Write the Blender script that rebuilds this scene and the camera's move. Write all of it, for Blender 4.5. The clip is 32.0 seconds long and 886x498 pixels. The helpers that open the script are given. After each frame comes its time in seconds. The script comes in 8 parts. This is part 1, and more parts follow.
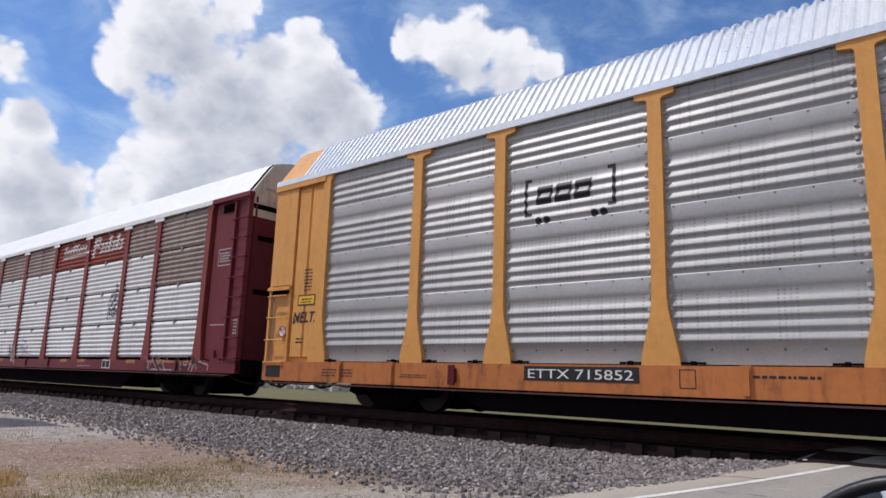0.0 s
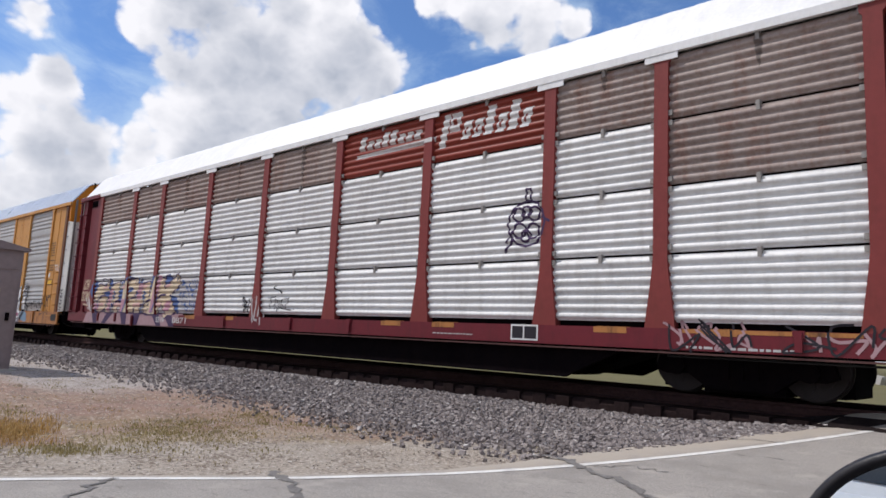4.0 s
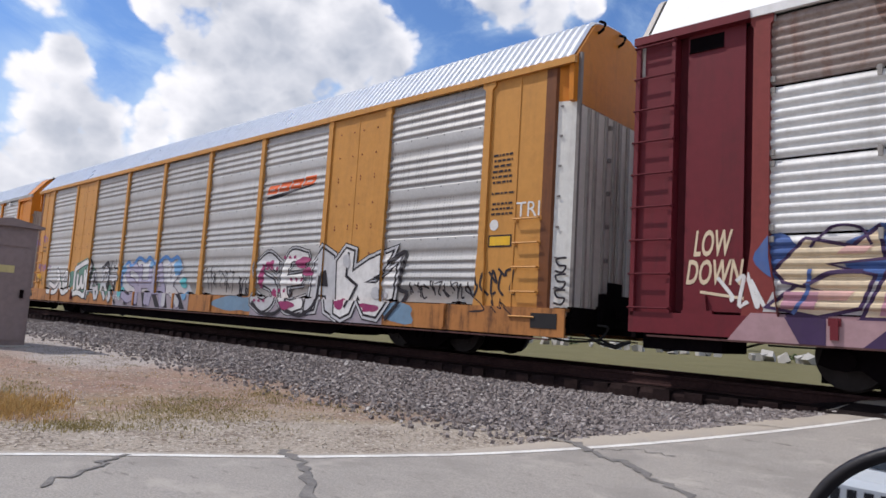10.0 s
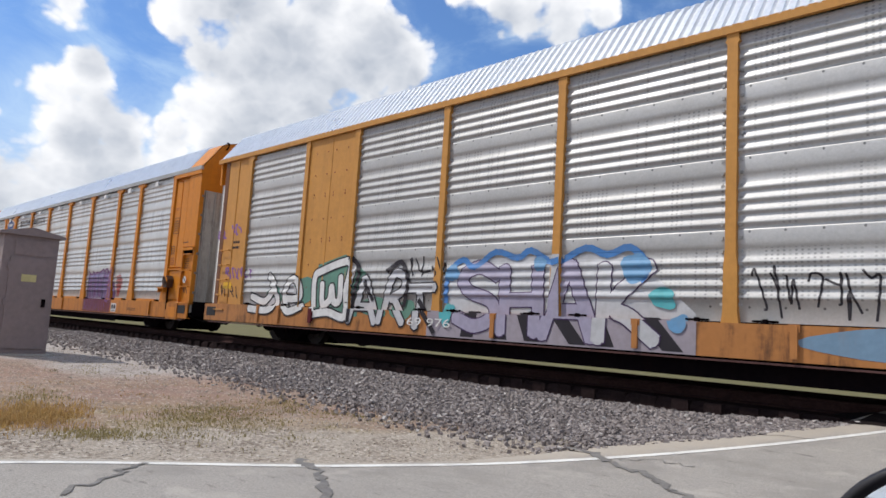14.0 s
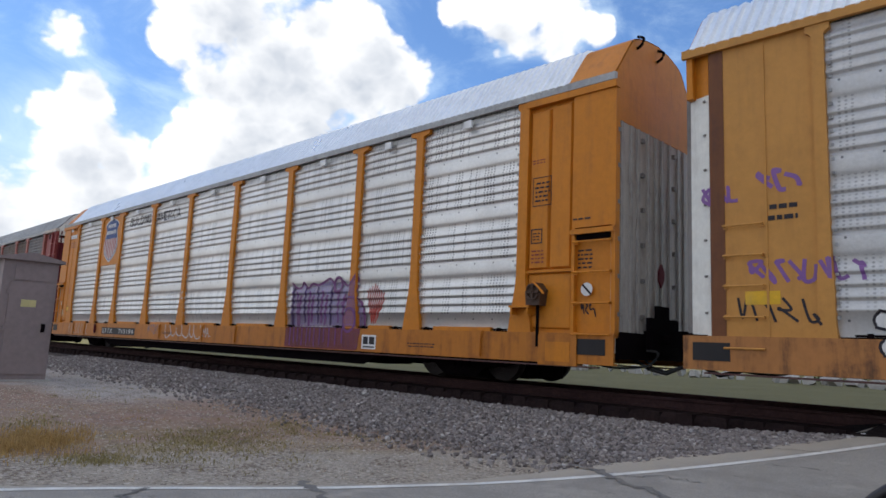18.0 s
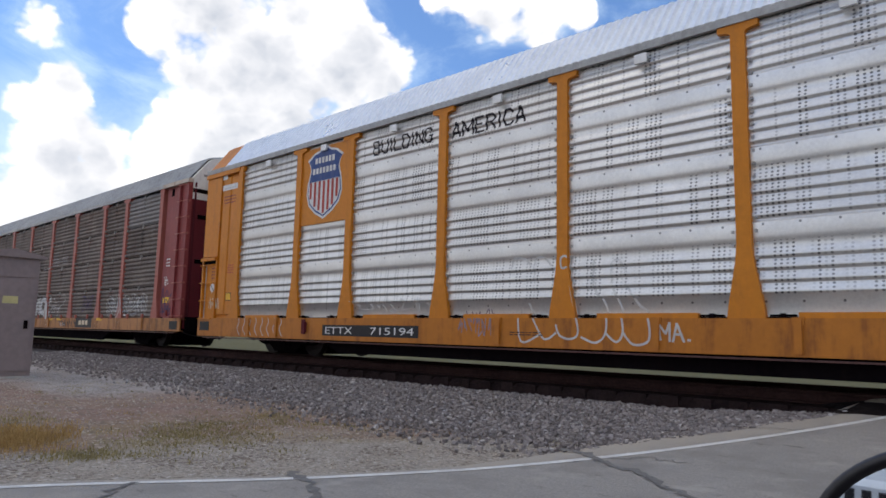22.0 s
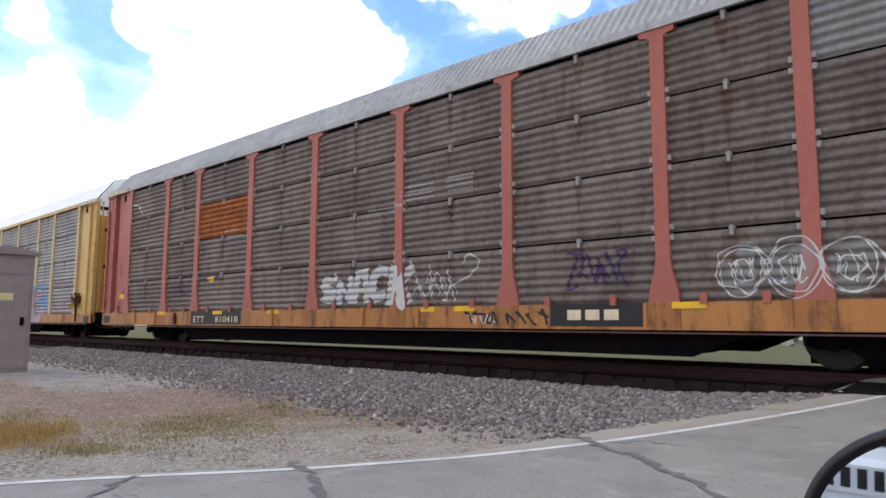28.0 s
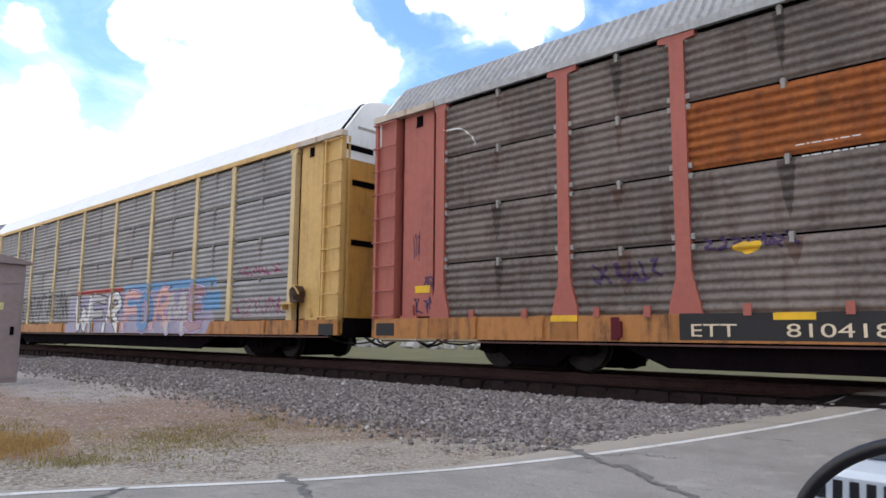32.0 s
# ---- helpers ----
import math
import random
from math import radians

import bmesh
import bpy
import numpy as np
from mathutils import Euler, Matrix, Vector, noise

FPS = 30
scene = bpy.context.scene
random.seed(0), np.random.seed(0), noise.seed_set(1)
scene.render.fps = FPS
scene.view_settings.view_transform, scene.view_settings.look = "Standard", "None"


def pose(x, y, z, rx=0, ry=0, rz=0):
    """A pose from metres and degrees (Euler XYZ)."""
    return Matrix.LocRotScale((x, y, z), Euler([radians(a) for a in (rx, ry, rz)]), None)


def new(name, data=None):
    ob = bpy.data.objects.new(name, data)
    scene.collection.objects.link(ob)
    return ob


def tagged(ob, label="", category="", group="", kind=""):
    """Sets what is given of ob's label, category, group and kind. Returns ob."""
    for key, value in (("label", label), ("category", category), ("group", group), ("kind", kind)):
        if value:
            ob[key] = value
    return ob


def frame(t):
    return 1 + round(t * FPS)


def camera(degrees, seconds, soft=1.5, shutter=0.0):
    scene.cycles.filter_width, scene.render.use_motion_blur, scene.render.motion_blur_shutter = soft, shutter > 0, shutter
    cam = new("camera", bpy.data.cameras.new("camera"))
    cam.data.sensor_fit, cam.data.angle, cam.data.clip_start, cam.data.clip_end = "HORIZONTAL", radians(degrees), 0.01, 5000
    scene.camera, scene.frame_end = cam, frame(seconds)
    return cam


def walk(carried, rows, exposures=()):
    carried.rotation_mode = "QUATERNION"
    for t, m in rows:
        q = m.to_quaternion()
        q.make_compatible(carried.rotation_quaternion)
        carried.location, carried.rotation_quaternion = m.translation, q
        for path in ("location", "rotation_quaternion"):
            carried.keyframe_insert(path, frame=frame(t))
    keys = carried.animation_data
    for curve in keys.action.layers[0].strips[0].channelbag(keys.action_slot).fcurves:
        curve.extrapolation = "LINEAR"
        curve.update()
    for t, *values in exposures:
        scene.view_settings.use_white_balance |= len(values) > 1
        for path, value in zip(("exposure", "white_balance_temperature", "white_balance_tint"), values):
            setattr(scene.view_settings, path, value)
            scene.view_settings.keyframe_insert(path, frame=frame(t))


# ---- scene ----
# The train runs along x, towards +x; rail tops lie at z = -0.05.
EYE = (0.0, -10.935, 0.57)
cam = camera(66.3, 32.0, soft=1.6)
walk(cam, [(t, pose(*EYE, 90 + pitch, roll, yaw) @ Matrix.Translation((right, up, 0))) for t, yaw, pitch, roll, right, up in [
    (0, 40.25, 11.09, -1.90, -0.0009, -0.0096), (0.5, 40.61, 10.50, -1.61, -0.0031, -0.0118), (1, 40.34, 10.39, -1.50, -0.0008, -0.0122), (1.5, 40.75, 9.50, -1.49, -0.0043, -0.0123),
    (2, 41.99, 8.03, -3.39, -0.0032, -0.0031), (2.5, 42.48, 7.34, -3.27, -0.0059, -0.0026), (3, 42.86, 7.77, -2.84, -0.0030, -0.0048), (3.5, 42.34, 7.99, -2.78, -0.0070, -0.0066),
    (4, 41.97, 7.64, -2.86, -0.0046, -0.0051), (4.5, 41.80, 7.67, -2.41, -0.0039, -0.0098), (6.5, 41.14, 7.46, -2.21, -0.0043, -0.0057), (7, 41.05, 7.85, -2.09, 0.0008, -0.0009),
    (7.5, 41.38, 7.96, -2.68, -0.0015, 0.0000), (8, 39.99, 9.06, -2.57, 0.0009, -0.0044), (8.5, 39.85, 8.64, -2.84, 0.0008, -0.0057), (9, 40.11, 7.73, -2.79, 0.0005, -0.0055),
    (9.5, 41.51, 6.70, -2.90, 0.0007, -0.0024), (10, 42.77, 6.06, -3.52, -0.0005, 0.0025), (10.5, 42.63, 6.24, -3.57, 0.0000, 0.0055), (11, 43.06, 5.96, -3.78, -0.0056, 0.0072),
    (11.5, 43.32, 6.64, -3.82, -0.0012, 0.0109), (12, 43.61, 7.03, -3.96, -0.0063, 0.0050), (12.5, 44.00, 6.99, -3.68, 0.0041, 0.0096), (13, 43.96, 6.49, -3.42, -0.0032, 0.0035),
    (13.5, 44.10, 6.59, -3.47, 0.0015, 0.0051), (15.5, 43.96, 7.29, -3.51, 0.0010, 0.0033), (16, 43.67, 7.94, -3.07, -0.0012, 0.0020), (16.5, 43.73, 8.23, -2.84, -0.0036, 0.0026),
    (17, 43.65, 8.39, -2.71, -0.0059, 0.0032), (17.5, 44.02, 7.98, -2.76, -0.0040, 0.0035), (18, 44.23, 8.22, -2.53, -0.0021, 0.0038), (18.5, 44.23, 8.28, -2.66, -0.0039, 0.0024),
    (19, 44.24, 8.34, -2.60, -0.0056, 0.0009), (19.5, 44.32, 8.53, -2.77, -0.0061, -0.0012), (20, 43.47, 8.02, -2.19, 0.0058, 0.0064), (20.5, 43.41, 7.72, -2.03, 0.0016, 0.0064),
    (21, 42.96, 7.43, -1.65, 0.0057, 0.0068), (21.5, 43.01, 7.60, -1.55, 0.0062, 0.0059), (22, 43.21, 7.21, -1.32, 0.0075, 0.0077), (22.5, 43.12, 7.10, -1.28, 0.0077, 0.0057),
    (23, 42.78, 6.99, -1.25, 0.0080, 0.0036), (23.5, 42.57, 7.25, -1.14, 0.0099, 0.0041), (24, 42.44, 7.17, -0.64, 0.0117, 0.0046), (24.5, 42.65, 7.21, -0.55, 0.0105, 0.0062),
    (25, 43.10, 7.28, -1.02, 0.0093, 0.0077), (25.5, 43.14, 7.26, -0.87, 0.0122, 0.0095), (27.5, 42.74, 6.08, -1.08, 0.0075, 0.0101), (28, 42.98, 6.26, -0.22, 0.0093, 0.0082),
    (28.5, 43.20, 5.96, -0.16, 0.0072, 0.0101), (29, 43.23, 6.26, -0.65, 0.0085, 0.0095), (29.5, 42.88, 6.43, -0.50, 0.0097, 0.0083), (30, 43.41, 6.23, -0.37, 0.0109, 0.0071),
    (30.5, 43.34, 6.32, -0.12, 0.0098, 0.0048), (31, 42.87, 6.57, -0.23, 0.0089, 0.0061), (31.5, 42.84, 7.17, -0.34, 0.0118, 0.0069), (32, 42.43, 7.20, -0.44, 0.0147, 0.0078),
]],
     exposures=[(0, -0.10, 6150, 14), (3.0, -0.03, 6200, 14), (4.5, -0.04, 6250, 13), (6.5, -0.26, 6050, 11), (7.2, -0.26, 6050, 11), (8.0, -0.06, 6100, 12), (10.0, 0.03, 6250, 14), (13.0, -0.08, 6150, 12), (15.5, 0.38, 6550, 9), (19, 0.42, 6450, 10), (25.5, 0.64, 6850, 12), (28, 1.14, 6900, 11), (32, 1.14, 6900, 11)])

# ---- light ----
SUN_EL, SUN_AZ = 56.0, (-0.80, -0.60)
sun = new("sun", bpy.data.lights.new("sun", "SUN"))
sun.data.energy, sun.data.angle, sun.data.color = 3.3, radians(0.6), (1.0, 0.95, 0.87)
sun_way = Vector((SUN_AZ[0] * math.cos(radians(SUN_EL)), SUN_AZ[1] * math.cos(radians(SUN_EL)), math.sin(radians(SUN_EL))))
sun.rotation_euler = sun_way.to_track_quat("Z", "Y").to_euler()
sun.location = (0, 0, 30)

# Clouds of the sky: direction of the middle and radius.
CLOUDS = [((-0.804, 0.375, 0.461), 0.060), ((-0.836, 0.367, 0.408), 0.051), ((-0.808, 0.423, 0.410), 0.078), ((-0.759, 0.441, 0.480), 0.029),
          ((-0.719, 0.535, 0.444), 0.037), ((-0.753, 0.522, 0.400), 0.061), ((-0.716, 0.575, 0.396), 0.040), ((-0.688, 0.619, 0.379), 0.029),
          ((-0.788, 0.505, 0.352), 0.070), ((-0.840, 0.435, 0.325), 0.064), ((-0.822, 0.487, 0.296), 0.070), ((-0.875, 0.399, 0.274), 0.035),
          ((-0.890, 0.388, 0.238), 0.033), ((-0.740, 0.576, 0.347), 0.060), ((-0.864, 0.441, 0.243), 0.053), ((-0.557, 0.692, 0.459), 0.049),
          ((-0.605, 0.642, 0.471), 0.033), ((-0.513, 0.732, 0.449), 0.043), ((-0.475, 0.762, 0.441), 0.022),
          ((-0.903, 0.232, 0.360), 0.026), ((-0.916, 0.265, 0.302), 0.030), ((-0.928, 0.272, 0.256), 0.038), ((-0.928, 0.312, 0.203), 0.051)]
LOW_CLOUDS = [((-0.933, 0.242, 0.265), 0.038), ((-0.939, 0.269, 0.215), 0.053), ((-0.930, 0.324, 0.174), 0.051), ((-0.954, 0.255, 0.156), 0.056), ((-0.904, 0.375, 0.205), 0.030), ((-0.874, 0.430, 0.225), 0.046)]


class Nodes:
    """A short hand for node trees."""

    def __init__(self, tree):
        self.tree = tree
        tree.nodes.clear()

    def add(self, kind, ins=None):
        n = self.tree.nodes.new(kind)
        for key, value in (ins or {}).items():
            self.put(n, key, value)
        return n

    def put(self, n, key, value):
        if isinstance(value, bpy.types.NodeSocket):
            self.tree.links.new(value, n.inputs[key])
        else:
            n.inputs[key].default_value = value

    def math(self, op, a, b=0.0, c=None, clamp=False):
        n = self.tree.nodes.new("ShaderNodeMath")
        n.operation, n.use_clamp = op, clamp
        for i, value in enumerate((a, b, c)):
            if value is not None:
                self.put(n, i, value)
        return n.outputs[0]

    def ramp(self, x, low, high, to_low=0.0, to_high=1.0, smooth=True):
        n = self.tree.nodes.new("ShaderNodeMapRange")
        n.interpolation_type = "SMOOTHSTEP" if smooth else "LINEAR"
        for i, value in enumerate((x, low, high, to_low, to_high)):
            self.put(n, i, value)
        return n.outputs[0]

    def mix(self, fac, a, b, blend="MIX"):
        n = self.tree.nodes.new("ShaderNodeMix")
        n.data_type, n.blend_type = "RGBA", blend
        self.put(n, 0, fac)
        for i, value in ((6, a), (7, b)):
            self.put(n, i, (*value, 1.0) if isinstance(value, tuple) and len(value) == 3 else value)
        return n.outputs[2]

    def noise(self, vec, scale, detail=4.0, rough=0.55, distort=0.0):
        n = self.tree.nodes.new("ShaderNodeTexNoise")
        self.put(n, "Vector", vec)
        n.inputs["Scale"].default_value, n.inputs["Detail"].default_value = scale, detail
        n.inputs["Roughness"].default_value, n.inputs["Distortion"].default_value = rough, distort
        return n.outputs["Fac"]

    def vec(self, op, a, b=(0, 0, 0)):
        n = self.tree.nodes.new("ShaderNodeVectorMath")
        n.operation = op
        self.put(n, 0, a)
        self.put(n, 1, b)
        return n.outputs["Value"] if op in ("DOT_PRODUCT", "LENGTH") else n.outputs["Vector"]


world = bpy.data.worlds.new("sky")
scene.world = world
world.use_nodes = True
w = Nodes(world.node_tree)
way = w.vec("NORMALIZE", w.add("ShaderNodeTexCoord").outputs["Generated"])
sky = w.tree.nodes.new("ShaderNodeTexSky")
sky.sky_type, sky.sun_disc, sky.sun_elevation, sky.sun_rotation = "NISHITA", False, radians(SUN_EL), math.atan2(SUN_AZ[0], SUN_AZ[1])
sky.air_density, sky.dust_density, sky.ozone_density = 1.0, 0.6, 2.0
height = w.add("ShaderNodeSeparateXYZ", {0: way}).outputs[2]


def cover_at(at):
    """The broad shape of the clouds: above 0 inside."""
    cover = None
    for mid, rad in CLOUDS + LOW_CLOUDS:
        d = w.math("SUBTRACT", 1.0, w.vec("DOT_PRODUCT", at, tuple(Vector(mid).normalized())))
        near = w.math("MAXIMUM", w.math("SUBTRACT", 1.0, w.math("MULTIPLY", d, 1.25 / (rad * rad))), -3.0)
        cover = near if cover is None else w.math("SMOOTH_MAX", cover, near, 0.45)
    flat = w.vec("MULTIPLY", at, (1.0, 1.0, 1.5))
    wide = w.noise(flat, 2.6, 5.0, 0.5)
    inview = w.ramp(w.vec("DOT_PRODUCT", at, (-0.66, 0.70, 0.25)), 0.58, 0.74)
    rest = w.math("SUBTRACT", w.math("MULTIPLY", w.math("SUBTRACT", wide, 0.45), 7.0), w.math("MULTIPLY", inview, 5.0))
    cover = w.math("MAXIMUM", cover, rest)
    low = w.math("MULTIPLY", w.ramp(height, 0.36, 0.12), w.math("ADD", 0.35, w.math("MULTIPLY", w.noise(flat, 5.5, 4.0, 0.55), 1.1)))
    return w.math("MAXIMUM", cover, w.math("SUBTRACT", w.math("MULTIPLY", low, 2.2), 1.2))


def billow_at(at):
    """The heaped puffs, about 0 in the mean."""
    flat = w.vec("MULTIPLY", at, (1.0, 1.0, 1.25))
    bent = w.vec("ADD", flat, w.vec("MULTIPLY", w.add("ShaderNodeTexNoise", {"Vector": flat, "Scale": 22.0, "Detail": 4.0}).outputs["Color"], (0.035, 0.035, 0.035)))
    total = w.math("MULTIPLY", w.math("SUBTRACT", w.noise(flat, 9.0, 5.0, 0.55), 0.5), 1.6)
    for scale, amount in ((17.0, 0.8), (38.0, 0.36), (85.0, 0.16)):
        cell = w.add("ShaderNodeTexVoronoi", {"Vector": bent, "Scale": scale})
        cell.feature = "SMOOTH_F1"
        cell.inputs["Smoothness"].default_value = 0.25
        total = w.math("ADD", total, w.math("MULTIPLY", w.math("SUBTRACT", 0.46, cell.outputs["Distance"]), amount * 1.6))
    return total


puff = billow_at(way)
cover = cover_at(way)
thick = w.math("ADD", cover, puff)
sunward = w.vec("NORMALIZE", w.vec("ADD", way, (-0.012, -0.012, 0.022)))
over = w.vec("NORMALIZE", w.vec("ADD", way, (-0.03, -0.03, 0.062)))
mask = w.ramp(w.math("ADD", thick, w.math("MULTIPLY", w.math("MINIMUM", w.math("SUBTRACT", cover, 0.1), 0.0), 0.9)), -0.16, 0.44)
# the puffs are lit from the sun's side; what lies below much cloud is grey
relief = w.math("MULTIPLY", w.math("SUBTRACT", puff, billow_at(sunward)), 0.40)
deep = w.ramp(w.math("ADD", cover_at(over), w.math("MULTIPLY", puff, 0.5)), -0.2, 1.1)
thin = w.ramp(thick, 0.2, 1.4, 0.0, 0.25)
shade = w.math("SUBTRACT", w.math("ADD", w.math("SUBTRACT", 1.02, w.math("MULTIPLY", deep, 0.56)), relief), thin, clamp=True)
white = w.mix(shade, (0.40, 0.45, 0.53), (1.0, 1.0, 1.0))
cloud = w.mix(1.0, white, (11.6, 11.5, 11.4), "MULTIPLY")
blue = w.mix(1.0, sky.outputs[0], (1.02, 1.30, 1.62), "MULTIPLY")
haze = w.ramp(height, 0.36, 0.08, 0.0, 0.6)
blue = w.mix(haze, blue, (7.4, 8.0, 8.6))
veil = w.math("MULTIPLY", w.ramp(w.math("ADD", w.math("MULTIPLY", cover, 0.25), w.math("MULTIPLY", w.noise(w.vec("MULTIPLY", way, (1.0, 1.0, 1.8)), 6.0, 7.0, 0.65, 0.6), 2.4)), 0.75, 1.9), 0.5)
blue = w.mix(veil, blue, (8.2, 10.2, 11.6))
both = w.mix(mask, blue, cloud)
back = w.add("ShaderNodeBackground", {0: both, 1: 0.085})
w.tree.links.new(back.outputs[0], w.add("ShaderNodeOutputWorld").inputs[0])


# ---- materials ----
def material(name, base, other=None, rough=0.6, metal=0.0, grain=18.0, stain=1.3, bump=0.15, dirt=None, streak=0.0, spec=0.5, bumpscale=60.0, vary=0.0, holes=0.0):
    """A surface: base and other colours mixed by grain, stains or runs of dirt over it, a fine relief."""
    m = bpy.data.materials.new(name)
    m.use_nodes = True
    n = Nodes(m.node_tree)
    place = n.add("ShaderNodeTexCoord").outputs["Object"]
    sheet = n.add("ShaderNodeSeparateXYZ", {0: place})
    if vary:
        shift = n.add("ShaderNodeObjectInfo").outputs["Random"]
        off = n.add("ShaderNodeCombineXYZ", {0: n.math("MULTIPLY", shift, 37.0), 1: n.math("MULTIPLY", shift, 11.0), 2: n.math("MULTIPLY", shift, 5.0)}).outputs[0]
        place = n.vec("ADD", place, off)
    other = other or tuple(c * 0.78 for c in base)
    fine = n.noise(place, grain, 5.0, 0.65)
    broad = n.noise(place, stain, 4.0, 0.6, 0.4)
    col = n.mix(n.ramp(n.math("ADD", n.math("MULTIPLY", fine, 0.5), n.math("MULTIPLY", broad, 0.5)), 0.36, 0.66), base, other)
    ro = n.math("ADD", rough - 0.08, n.math("MULTIPLY", broad, 0.16))
    if dirt:
        runs = n.noise(n.vec("MULTIPLY", place, (2.4, 2.4, 0.35)), 2.2, 5.0, 0.65, 0.2)
        spot = n.noise(place, 4.0, 6.0, 0.7)
        much = n.math("MULTIPLY", n.ramp(n.math("ADD", n.math("MULTIPLY", runs, 0.65), n.math("MULTIPLY", spot, 0.35)), 0.46, 0.68), streak)
        col = n.mix(much, col, dirt)
    if vary:
        lit = n.math("ADD", 1.0 - vary / 2, n.math("MULTIPLY", n.add("ShaderNodeObjectInfo").outputs["Random"], vary))
        gray = n.add("ShaderNodeCombineXYZ", {0: lit, 1: lit, 2: lit}).outputs[0]
        col = n.mix(1.0, col, gray, "MULTIPLY")
    if holes:
        # upright columns of punched holes between the ridges, and sparse rivets on the plain bands
        sx, sz = sheet.outputs[0], sheet.outputs[2]
        rand = n.math("MULTIPLY", n.add("ShaderNodeObjectInfo").outputs["Random"], 40.0)
        column = n.math("FLOOR", n.math("MULTIPLY", sx, 1 / 0.075))
        hx = n.math("MULTIPLY", n.math("SUBTRACT", n.math("FRACT", n.math("MULTIPLY", sx, 1 / 0.075)), 0.5), 0.075)
        hz = n.math("MULTIPLY", n.math("SUBTRACT", n.math("FRACT", n.math("MULTIPLY", n.math("SUBTRACT", sz, 1.20), 1 / 0.054)), 0.5), 0.054)
        hole = n.ramp(n.math("SQRT", n.math("ADD", n.math("MULTIPLY", n.math("MULTIPLY", hx, hx), 0.7), n.math("MULTIPLY", hz, hz))), 0.020, 0.010)
        cell = n.add("ShaderNodeCombineXYZ", {0: column, 1: n.math("FLOOR", n.math("MULTIPLY", n.math("SUBTRACT", sz, 1.0), 1 / 1.035)), 2: rand}).outputs[0]
        group = n.math("FRACT", n.math("MULTIPLY", n.math("SUBTRACT", sz, 1.20), 1 / 1.035))
        ribbed_part = n.math("LESS_THAN", group, 0.70)
        band = n.math("MULTIPLY", n.ramp(n.noise(cell, 0.61, 1.0, 0.5), 0.45, 0.56), ribbed_part)
        worn = n.ramp(n.noise(place, 1.1, 3.0, 0.5), 0.30, 0.60, 0.35, 1.0)
        vx = n.math("MULTIPLY", n.math("SUBTRACT", n.math("FRACT", n.math("MULTIPLY", sx, 1 / 0.46)), 0.5), 0.46)
        vz = n.math("MULTIPLY", n.math("SUBTRACT", n.math("FRACT", n.math("MULTIPLY", n.math("SUBTRACT", sz, 0.94), 1 / 0.345)), 0.5), 0.345)
        rivet = n.ramp(n.math("SQRT", n.math("ADD", n.math("MULTIPLY", vx, vx), n.math("MULTIPLY", vz, vz))), 0.022, 0.012)
        punch = n.math("MAXIMUM", n.math("MULTIPLY", n.math("MULTIPLY", n.math("MULTIPLY", hole, band), worn), holes), n.math("MULTIPLY", n.math("MULTIPLY", rivet, 0.75), n.math("SUBTRACT", 1.0, ribbed_part)))
        col = n.mix(punch, col, (0.05, 0.05, 0.055))
    tiny = n.noise(place, bumpscale, 4.0, 0.6)
    relief = n.add("ShaderNodeBump", {"Strength": bump, "Distance": 0.02, "Height": n.math("ADD", tiny, n.math("MULTIPLY", broad, 0.8))}).outputs[0]
    b = n.add("ShaderNodeBsdfPrincipled", {"Base Color": col, "Roughness": ro, "Metallic": metal, "Normal": relief})
    b.inputs["Specular IOR Level"].default_value = spec
    n.tree.links.new(b.outputs[0], n.add("ShaderNodeOutputMaterial").inputs[0])
    return m


def paint(name, base, rough=0.5, dirt=(0.07, 0.05, 0.045), streak=0.25, vary=0.0, bump=0.08):
    return material(name, base, tuple(c * 0.86 for c in base), rough, 0.0, 9.0, 0.7, bump, dirt, streak, 0.28, 90.0, vary)


YELLOW = paint("yellow rail paint", (0.59, 0.205, 0.014), dirt=(0.28, 0.10, 0.022), streak=0.4)
SILL_AMBER = paint("rusty amber sill paint", (0.47, 0.165, 0.02), dirt=(0.14, 0.045, 0.016), streak=0.65)
YELLOW_PALE = paint("sun bleached yellow paint", (0.66, 0.315, 0.085), dirt=(0.32, 0.14, 0.04), streak=0.35)
SILL_RED = paint("red orange sill paint", (0.47, 0.16, 0.046), dirt=(0.12, 0.04, 0.025), streak=0.75)
YELLOW_DULL = paint("faded yellow paint", (0.60, 0.30, 0.065), dirt=(0.22, 0.11, 0.04), streak=0.5)
CLIP_STEEL = paint("dull clip steel", (0.33, 0.31, 0.29))
YELLOW_CREAM = paint("pale cream yellow post paint", (0.62, 0.47, 0.25), dirt=(0.30, 0.20, 0.10), streak=0.5)
YELLOW_SAND = paint("sandy yellow paint", (0.60, 0.38, 0.135), dirt=(0.25, 0.14, 0.06), streak=0.4)
TAN = paint("tan orange panel paint", (0.55, 0.262, 0.062), dirt=(0.30, 0.14, 0.04), streak=0.35)
SILL_ORANGE = paint("dusty orange sill paint", (0.43, 0.18, 0.055), dirt=(0.075, 0.035, 0.02), streak=0.9)
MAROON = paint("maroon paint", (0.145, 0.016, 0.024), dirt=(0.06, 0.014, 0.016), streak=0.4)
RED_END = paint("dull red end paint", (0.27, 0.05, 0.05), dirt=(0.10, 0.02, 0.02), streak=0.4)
# darker copy of the maroon, holding the shade of recesses and end doors
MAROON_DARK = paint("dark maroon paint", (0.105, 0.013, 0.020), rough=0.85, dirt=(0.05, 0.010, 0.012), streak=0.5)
RUST_RED = paint("red brown post paint", (0.215, 0.040, 0.036), dirt=(0.12, 0.03, 0.02), streak=0.5)
